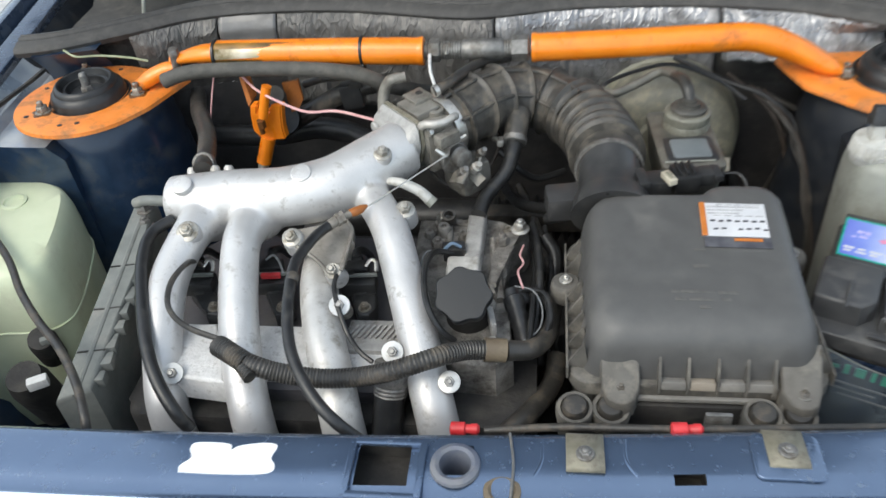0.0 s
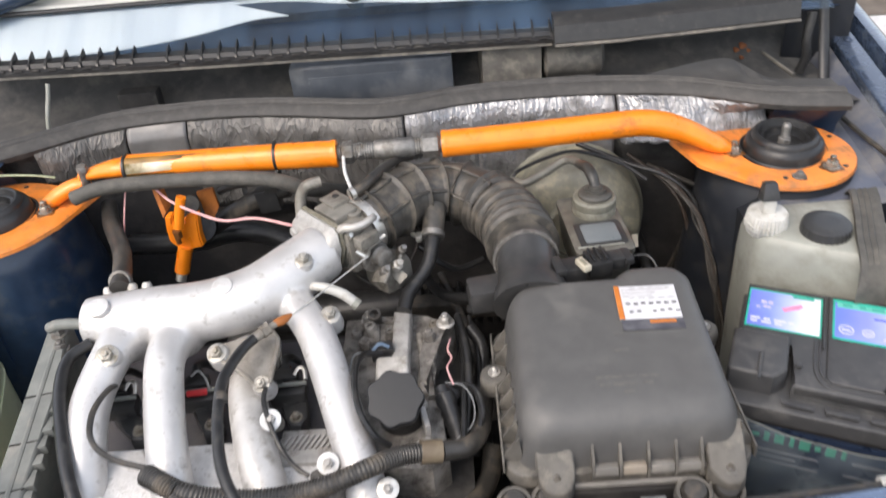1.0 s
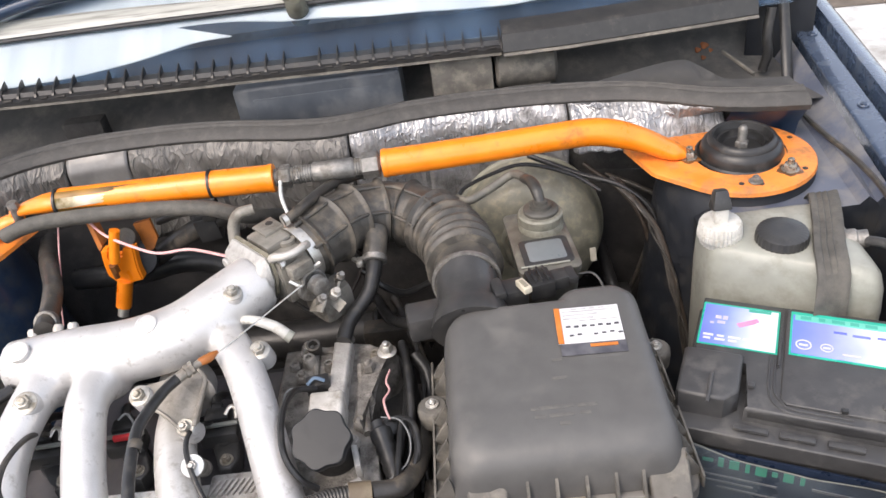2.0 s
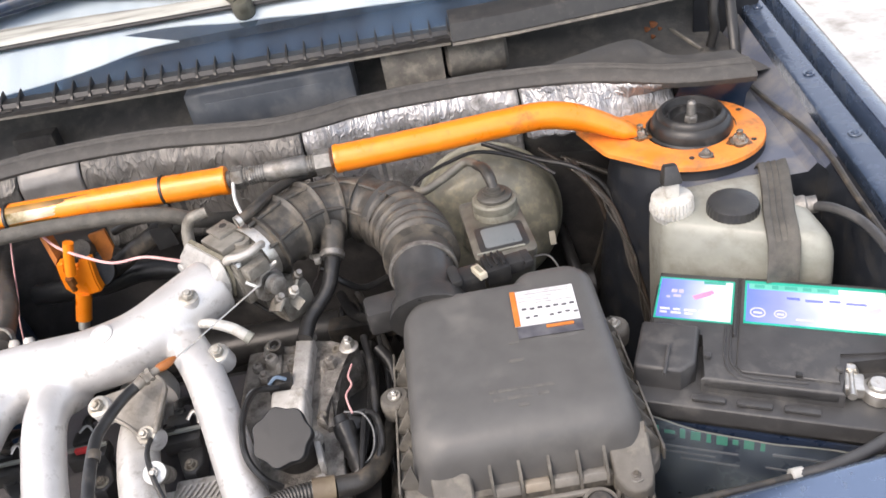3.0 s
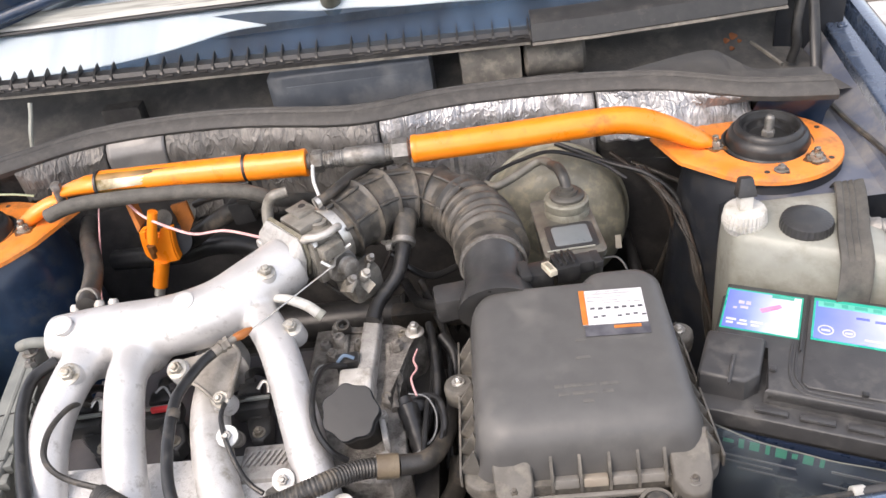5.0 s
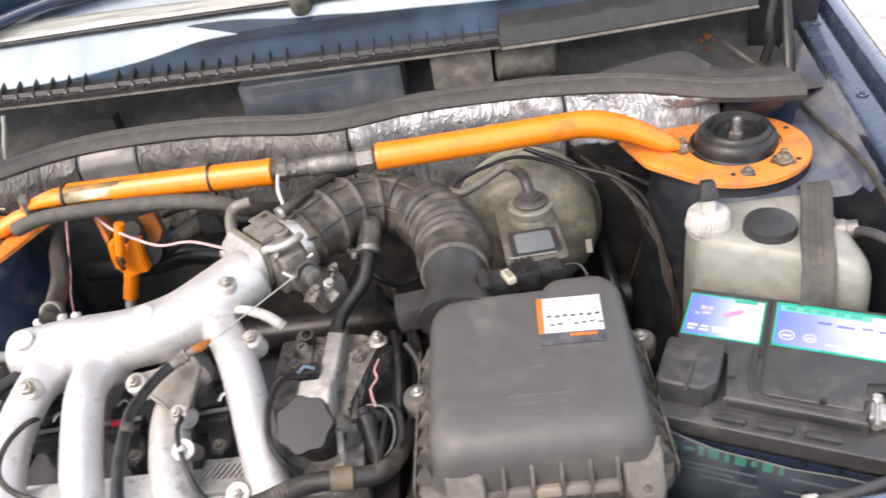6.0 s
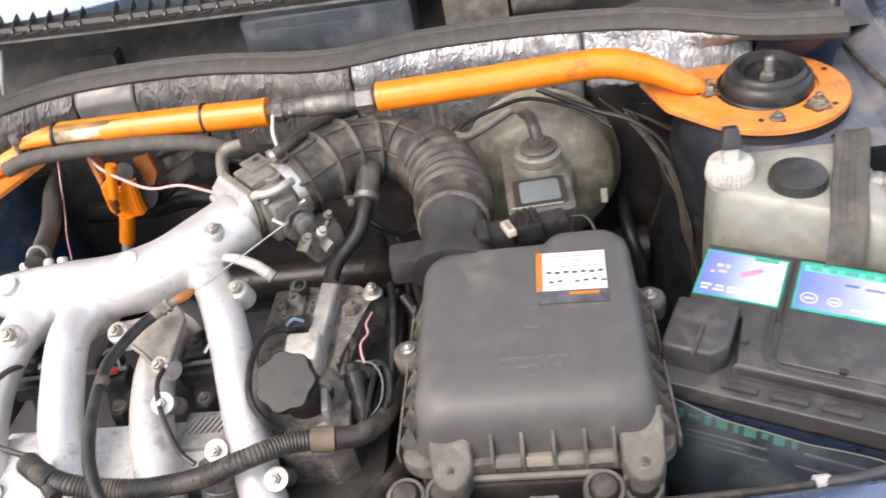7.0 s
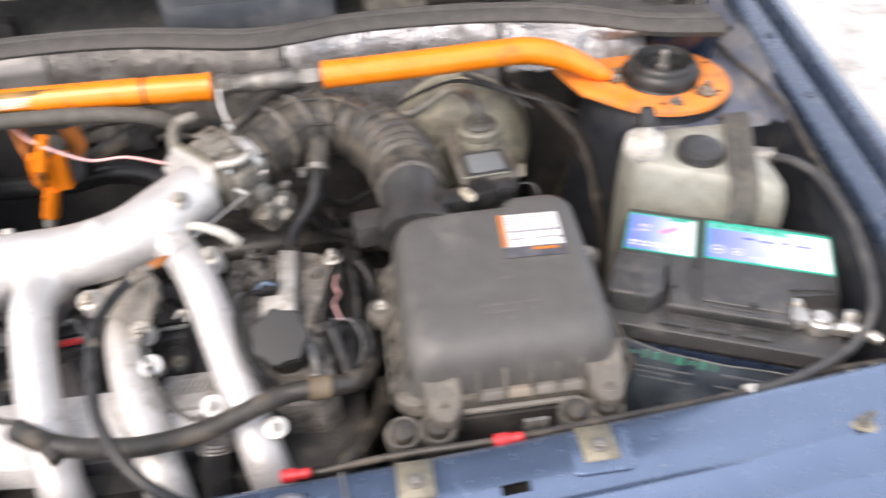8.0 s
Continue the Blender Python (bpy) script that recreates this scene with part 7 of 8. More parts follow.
# negative terminal and clamp
bm = bmesh.new()
lathe(bm, [(0.010, 0.0), (0.0095, 0.018), (0.008, 0.020)], BM @ Vector((0.208, 0.040, 0.785)), seg=18)
term = part("terminal_post", bm, ZINC, bat, "lead terminal post")
bm = bmesh.new()
lathe(bm, [(0.0135, 0.0), (0.0135, 0.012), (0.0105, 0.014), (0.0100, 0.0)], BM @ Vector((0.208, 0.040, 0.787)), seg=20, caps=False)
box(bm, BM @ Vector((0.232, 0.036, 0.793)), (0.026, 0.012, 0.009), BM.to_3x3().to_4x4(), 0.003)
box(bm, BM @ Vector((0.188, 0.044, 0.794)), (0.018, 0.022, 0.012), BM.to_3x3().to_4x4(), 0.003)
tube(bm, [BM @ Vector((0.228, 0.038, 0.795)), BM @ Vector((0.246, 0.034, 0.797)), BM @ Vector((0.262, 0.028, 0.795))], [0.0085, 0.0075, 0.0065], 12, 4)
lathe(bm, [(0.006, -0.004), (0.007, 0.0), (0.007, 0.008), (0.005, 0.010)], BM @ Vector((0.236, 0.046, 0.800)), (0, 0.3, 1), 6)
part("terminal_clamp", bm, ZINC, term, "pale corroded cable clamp")
bm = bmesh.new()
lathe(bm, [(0.004, -0.018), (0.004, 0.022), (0.003, 0.023)], BM @ Vector((0.186, 0.044, 0.797)), BV, 10)
lathe(bm, [(0.007, 0.012), (0.007, 0.018)], BM @ Vector((0.186, 0.044, 0.797)), BV, 6)
part("clamp_bolt", bm, ZINC, term)


def blabel(name, u, v, su, sv, z, material, label=""):
    bm = bmesh.new()
    box(bm, BM @ Vector((u, v, z)), (su, sv, 0.0006), BM.to_3x3().to_4x4(), 0)
    return part(name, bm, material, topblock, label, False)


U0 = (BM @ Vector((0, 0, 0)) - Vector((0.46, 0.60, 0.60))).dot(BU)
PRINT_A = label_material("small_label_print", BU, U0 + 0.008, U0 + 0.078, [(0.14, 0.18, 0.60), (0.20, 0.27, 0.66), (0.42, 0.48, 0.72), (0.70, 0.72, 0.76)])
PRINT_B = label_material("long_label_print", BU, U0 + 0.095, U0 + 0.221, [(0.14, 0.20, 0.60), (0.24, 0.28, 0.68), (0.40, 0.45, 0.72), (0.70, 0.74, 0.78), (0.78, 0.82, 0.83)])
PALE_GREEN = mat("pale_green_print", (0.10, 0.46, 0.36), (0.16, 0.54, 0.44), 0.35, 0, 40, 0)
TEAL_PRINT = mat("teal_print", (0.05, 0.33, 0.26), (0.07, 0.38, 0.30), 0.35, 0, 40, 0)
PALE_PINK = mat("pink_print", (0.62, 0.17, 0.34), (0.70, 0.26, 0.42), 0.4, 0, 40, 0)
blabel("sticker", 0.0435, 0.136, 0.077, 0.068, 0.8035, GREEN_LABEL, "green bordered battery sticker")
blabel("sticker", 0.0435, 0.1350, 0.073, 0.063, 0.8043, PRINT_A, "blue to lilac battery sticker field")
blabel("sticker", 0.062, 0.1635, 0.022, 0.004, 0.8050, TEAL_PRINT)
for k, w in enumerate((0.010, 0.007, 0.012, 0.006)):
    blabel("print_bar", 0.013 + 0.0125 * k + w / 2 * 0.4, 0.1160, w, 0.0028, 0.8050, LABEL_WHITE)
for k, w in enumerate((0.007, 0.010, 0.008)):
    blabel("print_bar", 0.014 + 0.0125 * k, 0.1105, w, 0.0028, 0.8050, LABEL_WHITE)
for u, v, a, b in ((0.022, 0.146, 0.006, 0.005), (0.029, 0.146, 0.005, 0.006), (0.0255, 0.138, 0.008, 0.004), (0.0165, 0.136, 0.004, 0.003)):
    blabel("print_bar", u, v, a, b, 0.8050, LILAC_LABEL)
for du, dv, a, b in ((0.0, 0.0, 0.018, 0.006), (0.006, 0.004, 0.012, 0.005)):
    bm = bmesh.new()
    box(bm, BM @ Vector((0.050 + du, 0.141 + dv, 0.8052 + 0.0004 * (du > 0))), (a, b, 0.0006), BM.to_3x3().to_4x4() @ Matrix.Rotation(radians(32), 4, "Z"), 0)
    part("print_bar", bm, PALE_PINK, topblock, "", False)
blabel("sticker", 0.158, 0.136, 0.132, 0.068, 0.8065, GREEN_LABEL, "long green bordered battery sticker")
blabel("sticker", 0.158, 0.1345, 0.128, 0.060, 0.8072, PRINT_B, "blue field fading to white")
blabel("sticker", 0.138, 0.1600, 0.084, 0.0085, 0.8077, PALE_GREEN)
for k, w in enumerate((0.010, 0.006, 0.012, 0.008, 0.011)):
    blabel("print_bar", 0.106 + 0.0150 * k, 0.1600, w, 0.0050, 0.8083, TEAL_PRINT)
for k, w in enumerate((0.012, 0.016, 0.010, 0.018)):
    blabel("print_bar", 0.138 + 0.019 * k, 0.144 - 0.0015 * (k % 2), w, 0.0030, 0.8079, BLUE_LABEL)
for k, w in enumerate((0.016, 0.010, 0.014, 0.012)):
    blabel("print_bar", 0.148 + 0.018 * k, 0.112, w, 0.0022, 0.8079, LILAC_LABEL)
for du, dv, a, b in ((0.0, 0.0, 0.022, 0.006), (0.007, 0.004, 0.014, 0.005)):
    bm = bmesh.new()
    box(bm, BM @ Vector((0.203 + du, 0.130 + dv, 0.8080 + 0.0004 * (du > 0))), (a, b, 0.0006), BM.to_3x3().to_4x4() @ Matrix.Rotation(radians(25), 4, "Z"), 0)
    part("print_bar", bm, LILAC_LABEL, topblock, "", False)
for u, r in ((0.105, 0.0075), (0.126, 0.006)):
    bm = bmesh.new()
    lathe(bm, [(r, 0.0), (r, 0.0007), (r * 0.82, 0.0007), (r * 0.82, 0.0)], BM @ Vector((u, 0.118, 0.8078)), seg=24, caps=False)
    part("round_mark", bm, LABEL_WHITE, topblock)
    blabel("print_bar", u, 0.118, r * 1.1, r * 0.35, 0.8079, LABEL_WHITE)
# face label, seen under a loose clear sleeve
bm = bmesh.new()
box(bm, BM @ Vector((0.112, 0.003, 0.700)), (0.20, 0.003, 0.120), BM.to_3x3().to_4x4(), 0.001)
face = part("face_label", bm, NAVY, bat, "dark blue face label")
FACE_GREEN = mat("dull_green_print", (0.018, 0.22, 0.14), (0.026, 0.28, 0.18), 0.4, 0, 40, 0)
for i, (w, h) in enumerate(((0.004, 0.012), (0.010, 0.004), (0.005, 0.012), (0.009, 0.011), (0.004, 0.012), (0.010, 0.012), (0.005, 0.006), (0.009, 0.012), (0.004, 0.011))):
    bm = bmesh.new()
    box(bm, BM @ Vector((0.020 + 0.012 * i, 0.0006, 0.748 - 0.0005 * i)), (w, 0.001, h), BM.to_3x3().to_4x4(), 0)
    part("print_bar", bm, FACE_GREEN, face, "", False)
for u, z, w, h in ((0.06, 0.728, 0.07, 0.002), (0.05, 0.720, 0.05, 0.002), (0.07, 0.712, 0.055, 0.002), (0.14, 0.716, 0.04, 0.002), (0.15, 0.735, 0.05, 0.003)):
    bm = bmesh.new()
    box(bm, BM @ Vector((u, 0.0006, z)), (w, 0.001, h), BM.to_3x3().to_4x4(), 0)
    part("print_bar", bm, NEGATIVE_PRINT, face, "", False)
bm = bmesh.new()
box(bm, BM @ Vector((0.17, 0.0006, 0.702)), (0.05, 0.001, 0.010), BM.to_3x3().to_4x4(), 0)
part("print_bar", bm, mat("dull_red_print", (0.14, 0.03, 0.03), (0.2, 0.05, 0.05), 0.4, 0, 40, 0), face, "", False)
def film_material():
    m = bpy.data.materials.new("pale_sheen_clear_film")
    m.use_nodes = True
    n, ln = m.node_tree.nodes, m.node_tree.links
    b = n["Principled BSDF"]
    # pale blue base paints the reflections on the film, patchy by alpha
    b.inputs["Base Color"].default_value = (0.42, 0.51, 0.56, 1)
    b.inputs["Roughness"].default_value = 0.22
    tc = n.new("ShaderNodeTexCoord")
    ns = n.new("ShaderNodeTexNoise")
    ns.inputs["Scale"].default_value, ns.inputs["Detail"].default_value = 22.0, 3.0
    ln.new(tc.outputs["Object"], ns.inputs["Vector"])
    mr = n.new("ShaderNodeMapRange")
    mr.inputs["From Min"].default_value, mr.inputs["From Max"].default_value = 0.3, 0.75
    mr.inputs["To Min"].default_value, mr.inputs["To Max"].default_value = 0.03, 0.32
    ln.new(ns.outputs["Fac"], mr.inputs["Value"])
    ln.new(mr.outputs["Result"], b.inputs["Alpha"])
    return m


bm = bmesh.new()
rows = []
for i in range(45):
    u = -0.004 + 0.236 * i / 44
    top = 0.771 - 0.016 / (1 + math.exp(-(u - 0.06) / 0.010)) + 0.010 * max(0.0, (u - 0.16) / 0.07) ** 2
    off = 0.003 + 0.005 * math.sin(u * 38) ** 2 + 0.010 * math.exp(-((u - 0.05) / 0.03) ** 2)
    rows.append([BM @ Vector((u, -off * (0.5 + 0.5 * k / 7), top - 0.125 * k / 7)) for k in range(8)])
skin(bm, rows, closed=False)
part("clear_sleeve", bm, film_material(), face, "loose clear film with its pale sheen painted in")
bm = bmesh.new()
tube(bm, [r[0] for r in rows[::4]], 0.0008, 6, 4)
part("film_edge", bm, GREY_PLASTIC, face, "edge of the loose film")
# battery tray shelf
tray = thing("battery_tray", (0.48, 0.6, 0.5), "dark blue steel shelf below the battery", "battery tray")
bm = bmesh.new()
prism(bm, round_rect(-0.01, -0.02, 0.25, 0.19, 0.01, 3), 0.50, 0.599, 0.004, BM)
part("tray_body", bm, BLUE_DUSTY, tray)
bm = bmesh.new()
box(bm, BM @ Vector((0.12, -0.036, 0.640)), (0.26, 0.030, 0.012), BM.to_3x3().to_4x4(), 0.004)
box(bm, BM @ Vector((0.12, -0.050, 0.610)), (0.26, 0.004, 0.060), BM.to_3x3().to_4x4(), 0.001)
part("tray_lip", bm, GUSSET, tray, "dusty folded lip of the shelf")

# ---- washer tank and belt cover on the other side ----
wash = thing("washer_tank", (-0.58, 0.70, 0.52), "pale green plastic washer tank in the bay corner", "washer tank")
bm = bmesh.new()
W = [(-0.665, 0.845), (-0.60, 0.850), (-0.555, 0.838), (-0.525, 0.81), (-0.506, 0.765), (-0.490, 0.715), (-0.482, 0.675), (-0.487, 0.655), (-0.505, 0.640), (-0.55, 0.634), (-0.665, 0.634)]
cxw, cyw = -0.58, 0.74
rings = []
for z, k in ((0.52, 0.92), (0.56, 0.98), (0.66, 1.0), (0.74, 1.0), (0.765, 0.985), (0.782, 0.94), (0.789, 0.86), (0.790, 0.6)):
    sm = spline([(*p, 0) for p in W + W[:1]], 4)[:-1]
    rings.append([(cxw + (p.x - cxw) * k, cyw + (p.y - cyw) * k, z) for p in sm])
skin(bm, rings)
part("tank_body", bm, TANK_GREEN, wash)
bm = bmesh.new()
tube(bm, [Vector((cxw + (p[0] - cxw) * 1.003, cyw + (p[1] - cyw) * 1.003, 0.700)) for p in W + W[:1]], 0.0016, 6, 4)
part("mould_seam", bm, TANK_GREEN, wash)
bm = bmesh.new()
lathe(bm, [(0.016, -0.004), (0.017, 0.0015), (0.013, 0.003), (0.011, -0.001), (0.0, -0.002)], (-0.589, 0.784, 0.79), (0, -0.05, 1), 24, caps=False)
part("filler_dish", bm, TANK_GREEN, wash, "round moulded recess in the tank top")
pump = thing("washer_pump", (-0.46, 0.55, 0.6), "dark washer pump with a pale connector", "pump")
bm = bmesh.new()
lathe(bm, [(0.022, -0.10), (0.024, -0.02), (0.020, 0.0)], (-0.495, 0.567, 0.7), (0.1, -0.3, 1), 18)
lathe(bm, [(0.016, -0.06), (0.017, -0.012), (0.015, 0.0), (0.009, 0.003)], (-0.492, 0.614, 0.715), (0.3, -0.4, 1), 18)
part("pump_body", bm, DARK, pump)
bm = bmesh.new()
box(bm, (-0.454, 0.542, 0.72), (0.022, 0.012, 0.012), Matrix.Rotation(radians(30), 4, "Z"), 0.002)
part("connector", bm, WHITE, pump)
bm = bmesh.new()
box(bm, (-0.476, 0.604, 0.722), (0.014, 0.008, 0.008), Matrix.Rotation(radians(30), 4, "Z"), 0.0015)
part("connector", bm, GREY_PLASTIC, pump, "small pale grey connector")

belt = thing("timing_belt_cover", (-0.37, 0.62, 0.55), "long grey plastic timing belt cover with stepped edge", "belt cover")
ZB = lambda x, y: 0.815 + 0.22 * (y - 0.76)
bm = bmesh.new()
B4 = [(-0.4, 0.753, 0.818), (-0.372, 0.755, 0.818), (-0.363, 0.675, 0.8), (-0.357, 0.503, 0.745), (-0.392, 0.489, 0.745)]
prism(bm, [(p[0], p[1]) for p in B4][::-1], 0.55, ZB, 0.006)
part("cover_shell", bm, GREY_PLASTIC, belt)
bm = bmesh.new()
E0, E1 = Vector((-0.365, 0.697, 0.808)), Vector((-0.358, 0.511, 0.745))
for i in range(9):
    q = E0.lerp(E1, (i + 0.5) / 9)
    box(bm, (q.x + 0.001 + 0.002 * (i % 2), q.y, ZB(0, q.y) - 0.009), (0.012, 0.022 - 0.004 * (i % 3), 0.012), Matrix.Rotation(radians(12), 4, "Z"), 0.002)
part("edge_step", bm, GREY_PLASTIC, belt, "stepped clip edge of the cover")
bm = bmesh.new()
A0, A1 = Vector((-0.382, 0.727, 0.82)), Vector((-0.372, 0.496, 0.748))
tube(bm, [(p.x, p.y, ZB(0, p.y) - 0.0015) for p in (A0.lerp(A1, k / 6) for k in range(7))], 0.0035, 8, 4)
part("cover_ridge", bm, GREY_PLASTIC, belt)
for k in (0.30, 0.55, 0.78):
    p = A0.lerp(A1, k)
    bm = bmesh.new()
    box(bm, (p.x, p.y, ZB(0, p.y) + 0.0003), (0.030, 0.0016, 0.0012), Matrix.Rotation(radians(10), 4, "Z"), 0)
    part("cover_seam", bm, DARK, belt)
bm = bmesh.new()
tube(bm, [(-0.388, 0.737, 0.823), (-0.372, 0.735, 0.829), (-0.335, 0.725, 0.835)], 0.0065, 10, 5)
part("breather_elbow", bm, GREY_PLASTIC, belt)
for q in ((-0.381, 0.74, 0.81), (-0.376, 0.724, 0.8)):
    bolt(belt, q, r=0.007, h=0.008, washer=0.01, material=STEEL)

# ---- hoses, cables and wires ----
def hose(name, label, category, pts, r, material, group="", pname="hose_body", seg=12, corr=0.0, n=7, extra=()):
    t = thing(name, pts[len(pts) // 2], label, category, group)
    bm = bmesh.new()
    if corr:
        tube(bm, pts, lambda s, run: r * (1 + 0.05 * math.sin(2 * math.pi * run / corr)), seg, n, even=corr / 5)
    else:
        tube(bm, pts, r, seg, n)
    part(pname, bm, material, t)
    return t


# corrugated loom across the runners
loom_pts = [(-0.181, 0.498, 0.815), (-0.163, 0.493, 0.812), (-0.145, 0.493, 0.805), (-0.107, 0.496, 0.795), (-0.068, 0.498, 0.797), (-0.033, 0.498, 0.808), (-0.0, 0.507, 0.815), (0.026, 0.527, 0.805), (0.049, 0.537, 0.797)]
loom = hose("wiring_loom", "dusty corrugated wiring loom crossing the intake runners", "wiring loom", loom_pts, 0.0094, RUBBER_DUST, corr=0.0034, pname="corrugated_sleeve")
bm = bmesh.new()
tube(bm, [(0.046, 0.537, 0.797), (0.066, 0.54, 0.793)], 0.0118, 14, 3)
part("tape_wrap", bm, TAPE, loom, "brown tape wrap")
bm = bmesh.new()
tube(bm, [(0.066, 0.54, 0.793), (0.092, 0.551, 0.785), (0.108, 0.591, 0.77), (0.116, 0.677, 0.74)], [0.0105, 0.0092, 0.008, 0.008], 12, 5)
part("loom_tail", bm, RUBBER_DUST, loom)
bm = bmesh.new()
tube(bm, [(-0.209, 0.515, 0.816), (-0.193, 0.504, 0.818), (-0.175, 0.494, 0.816)], lambda sh, run: 0.0098 + 0.0008 * math.sin(2 * math.pi * run / 0.0034), 14, 6, even=0.0007)
part("ribbed_boot", bm, RUBBER_DUST, loom, "split end of the corrugated sleeve")
bm = bmesh.new()
tube(bm, [(-0.192, 0.503, 0.815), (-0.179, 0.491, 0.815), (-0.167, 0.479, 0.812)], lambda sh, run: 0.0060 + 0.0007 * math.sin(2 * math.pi * run / 0.0034), 12, 6, even=0.0007)
part("ribbed_branch", bm, RUBBER_DUST, loom, "short corrugated branch")
bm = bmesh.new()
tube(bm, [(-0.201, 0.517, 0.820), (-0.237, 0.526, 0.826), (-0.254, 0.532, 0.836), (-0.263, 0.543, 0.845), (-0.269, 0.567, 0.847), (-0.271, 0.592, 0.843), (-0.273, 0.619, 0.832), (-0.280, 0.643, 0.812), (-0.284, 0.658, 0.795)], 0.0030, 8, 8)
part("branch_wire", bm, RUBBER_DUST, loom)

# cable arching over the third runner
ac = hose("throttle_cable", "black throttle cable in a thick sleeve curving over the runner", "cable", [(-0.122, 0.657, 0.855), (-0.133, 0.637, 0.856), (-0.141, 0.605, 0.858), (-0.143, 0.58, 0.858), (-0.136, 0.528, 0.852), (-0.123, 0.485, 0.842), (-0.099, 0.45, 0.828), (-0.072, 0.431, 0.81), (-0.04, 0.432, 0.77)], 0.0056, RUBBER)
for p0, p1, r, mt in (((-0.123, 0.654, 0.856), (-0.117, 0.66, 0.857), 0.0058, STEEL), ((-0.117, 0.66, 0.857), (-0.114, 0.663, 0.857), 0.0072, STEEL), ((-0.113, 0.665, 0.857), (-0.109, 0.667, 0.858), 0.0072, STEEL), ((-0.114, 0.663, 0.857), (-0.104, 0.672, 0.858), 0.0040, STEEL)):
    bm = bmesh.new()
    tube(bm, [p0, p1], r, 6 if r > 0.007 else 12, 2)
    part("adjuster", bm, GUSSET, ac, "dull brownish cable adjuster")
bm = bmesh.new()
tube(bm, [(-0.105, 0.672, 0.858), (-0.097, 0.677, 0.858), (-0.088, 0.685, 0.859)], [0.0042, 0.0050, 0.0044, 0.0016], 12, 5)
part("end_tip", bm, mat("brown_orange_tip", (0.26, 0.085, 0.015), (0.40, 0.14, 0.03), 0.45, 0, 60, 0.02), ac, "dull orange cable tip")
bm = bmesh.new()
tube(bm, [(-0.087, 0.687, 0.857), (-0.010, 0.775, 0.865)], 0.0009, 6, 3)
part("inner_wire", bm, ZINC, ac, "bare steel inner wire")

hose("rubber_pipe", "black rubber pipe running down beside the first runner", "hose", [(-0.318, 0.69, 0.835), (-0.335, 0.666, 0.833), (-0.329, 0.622, 0.828), (-0.31, 0.57, 0.818), (-0.291, 0.525, 0.805), (-0.272, 0.493, 0.79), (-0.25, 0.47, 0.77), (-0.238, 0.465, 0.75)], 0.0068, RUBBER, "hoses over the engine")
hose("rubber_pipe", "dark rubber cable hanging over the washer tank", "hose", [(-0.61, 0.741, 0.8), (-0.523, 0.661, 0.802), (-0.473, 0.603, 0.802), (-0.429, 0.559, 0.802), (-0.384, 0.52, 0.8), (-0.343, 0.475, 0.8), (-0.317, 0.435, 0.79), (-0.327, 0.426, 0.74)], 0.0044, RUBBER_DUST, "hoses over the engine")
lh = hose("vacuum_hose", "dusty grey vacuum hose rising from the plenum", "hose", [(-0.402, 0.999, 0.83), (-0.373, 0.931, 0.84), (-0.332, 0.854, 0.85), (-0.309, 0.795, 0.857), (-0.298, 0.753, 0.86)], 0.0115, RUBBER_DUST)
bm = bmesh.new()
lathe(bm, [(0.0125, -0.005), (0.0135, -0.004), (0.0135, 0.004), (0.0125, 0.005)], (-0.302, 0.769, 0.859), (0, -0.5, 0.4), 18)
part("clamp_band", bm, STEEL, lh)
ch = hose("coolant_hose", "black coolant hose standing behind the front panel", "hose", [(-0.046, 0.52, 0.765), (-0.05, 0.503, 0.735), (-0.053, 0.481, 0.7)], 0.0155, RUBBER, seg=20)
bm = bmesh.new()
c0, c1 = Vector((-0.046, 0.52, 0.765)), Vector((-0.05, 0.503, 0.735))
lathe(bm, [(0.0162 + (0.0007 if i % 4 < 2 else 0.0), 0.001 * i) for i in range(13)], c0, c1 - c0, 26)
part("clamp_band", bm, STEEL, ch, "ribbed steel clamp")
bm = bmesh.new()
lathe(bm, [(0.0185, -0.02), (0.0185, -0.001), (0.017, 0.001)], c0, c1 - c0, 22)
part("pipe_stub", bm, ALU_DIRTY, ch, "dirty alloy pipe stub")
hose("wire", "thin pink wire hanging from the brace to the throttle", "wire", [(-0.302, 0.935, 0.89), (-0.274, 0.91, 0.88), (-0.233, 0.887, 0.872), (-0.197, 0.869, 0.87), (-0.157, 0.866, 0.872), (-0.102, 0.829, 0.88)], 0.0018, PINK, "loose wires", "wire_skin", 6)
hose("wire", "thin pale pink wire dangling beside the bracket", "wire", [(-0.334, 0.925, 0.897), (-0.345, 0.92, 0.862), (-0.357, 0.915, 0.821), (-0.37, 0.912, 0.787), (-0.381, 0.91, 0.748)], 0.0012, PINK, "loose wires", "wire_skin", 6)
hose("wire", "bright pink wire beside the oil filler", "wire", [(0.078, 0.704, 0.79), (0.075, 0.685, 0.792), (0.079, 0.67, 0.793), (0.074, 0.656, 0.794), (0.076, 0.643, 0.794), (0.08, 0.632, 0.79)], 0.0012, PINK, "loose wires", "wire_skin", 6)
hose("cable_tie_tail", "white cable tie tail hanging from the brace adjuster", "cable tie", [(-0.045, 0.930, 0.915), (-0.042, 0.905, 0.905), (-0.034, 0.886, 0.89)], 0.0022, WHITE, "", "tie_tail", 6)
wf = hose("vacuum_nipple_hose", "pale silicone vacuum hose on a plenum nipple", "hose", [(-0.078, 0.745, 0.85), (-0.06, 0.738, 0.852), (-0.039, 0.732, 0.845), (-0.027, 0.729, 0.834)], [0.0050, 0.0052, 0.0060, 0.0062, 0.0064], WHITE_CAP)
bm = bmesh.new()
tube(bm, [(-0.028, 0.729, 0.835), (-0.023, 0.727, 0.831)], 0.0068, 12, 3)
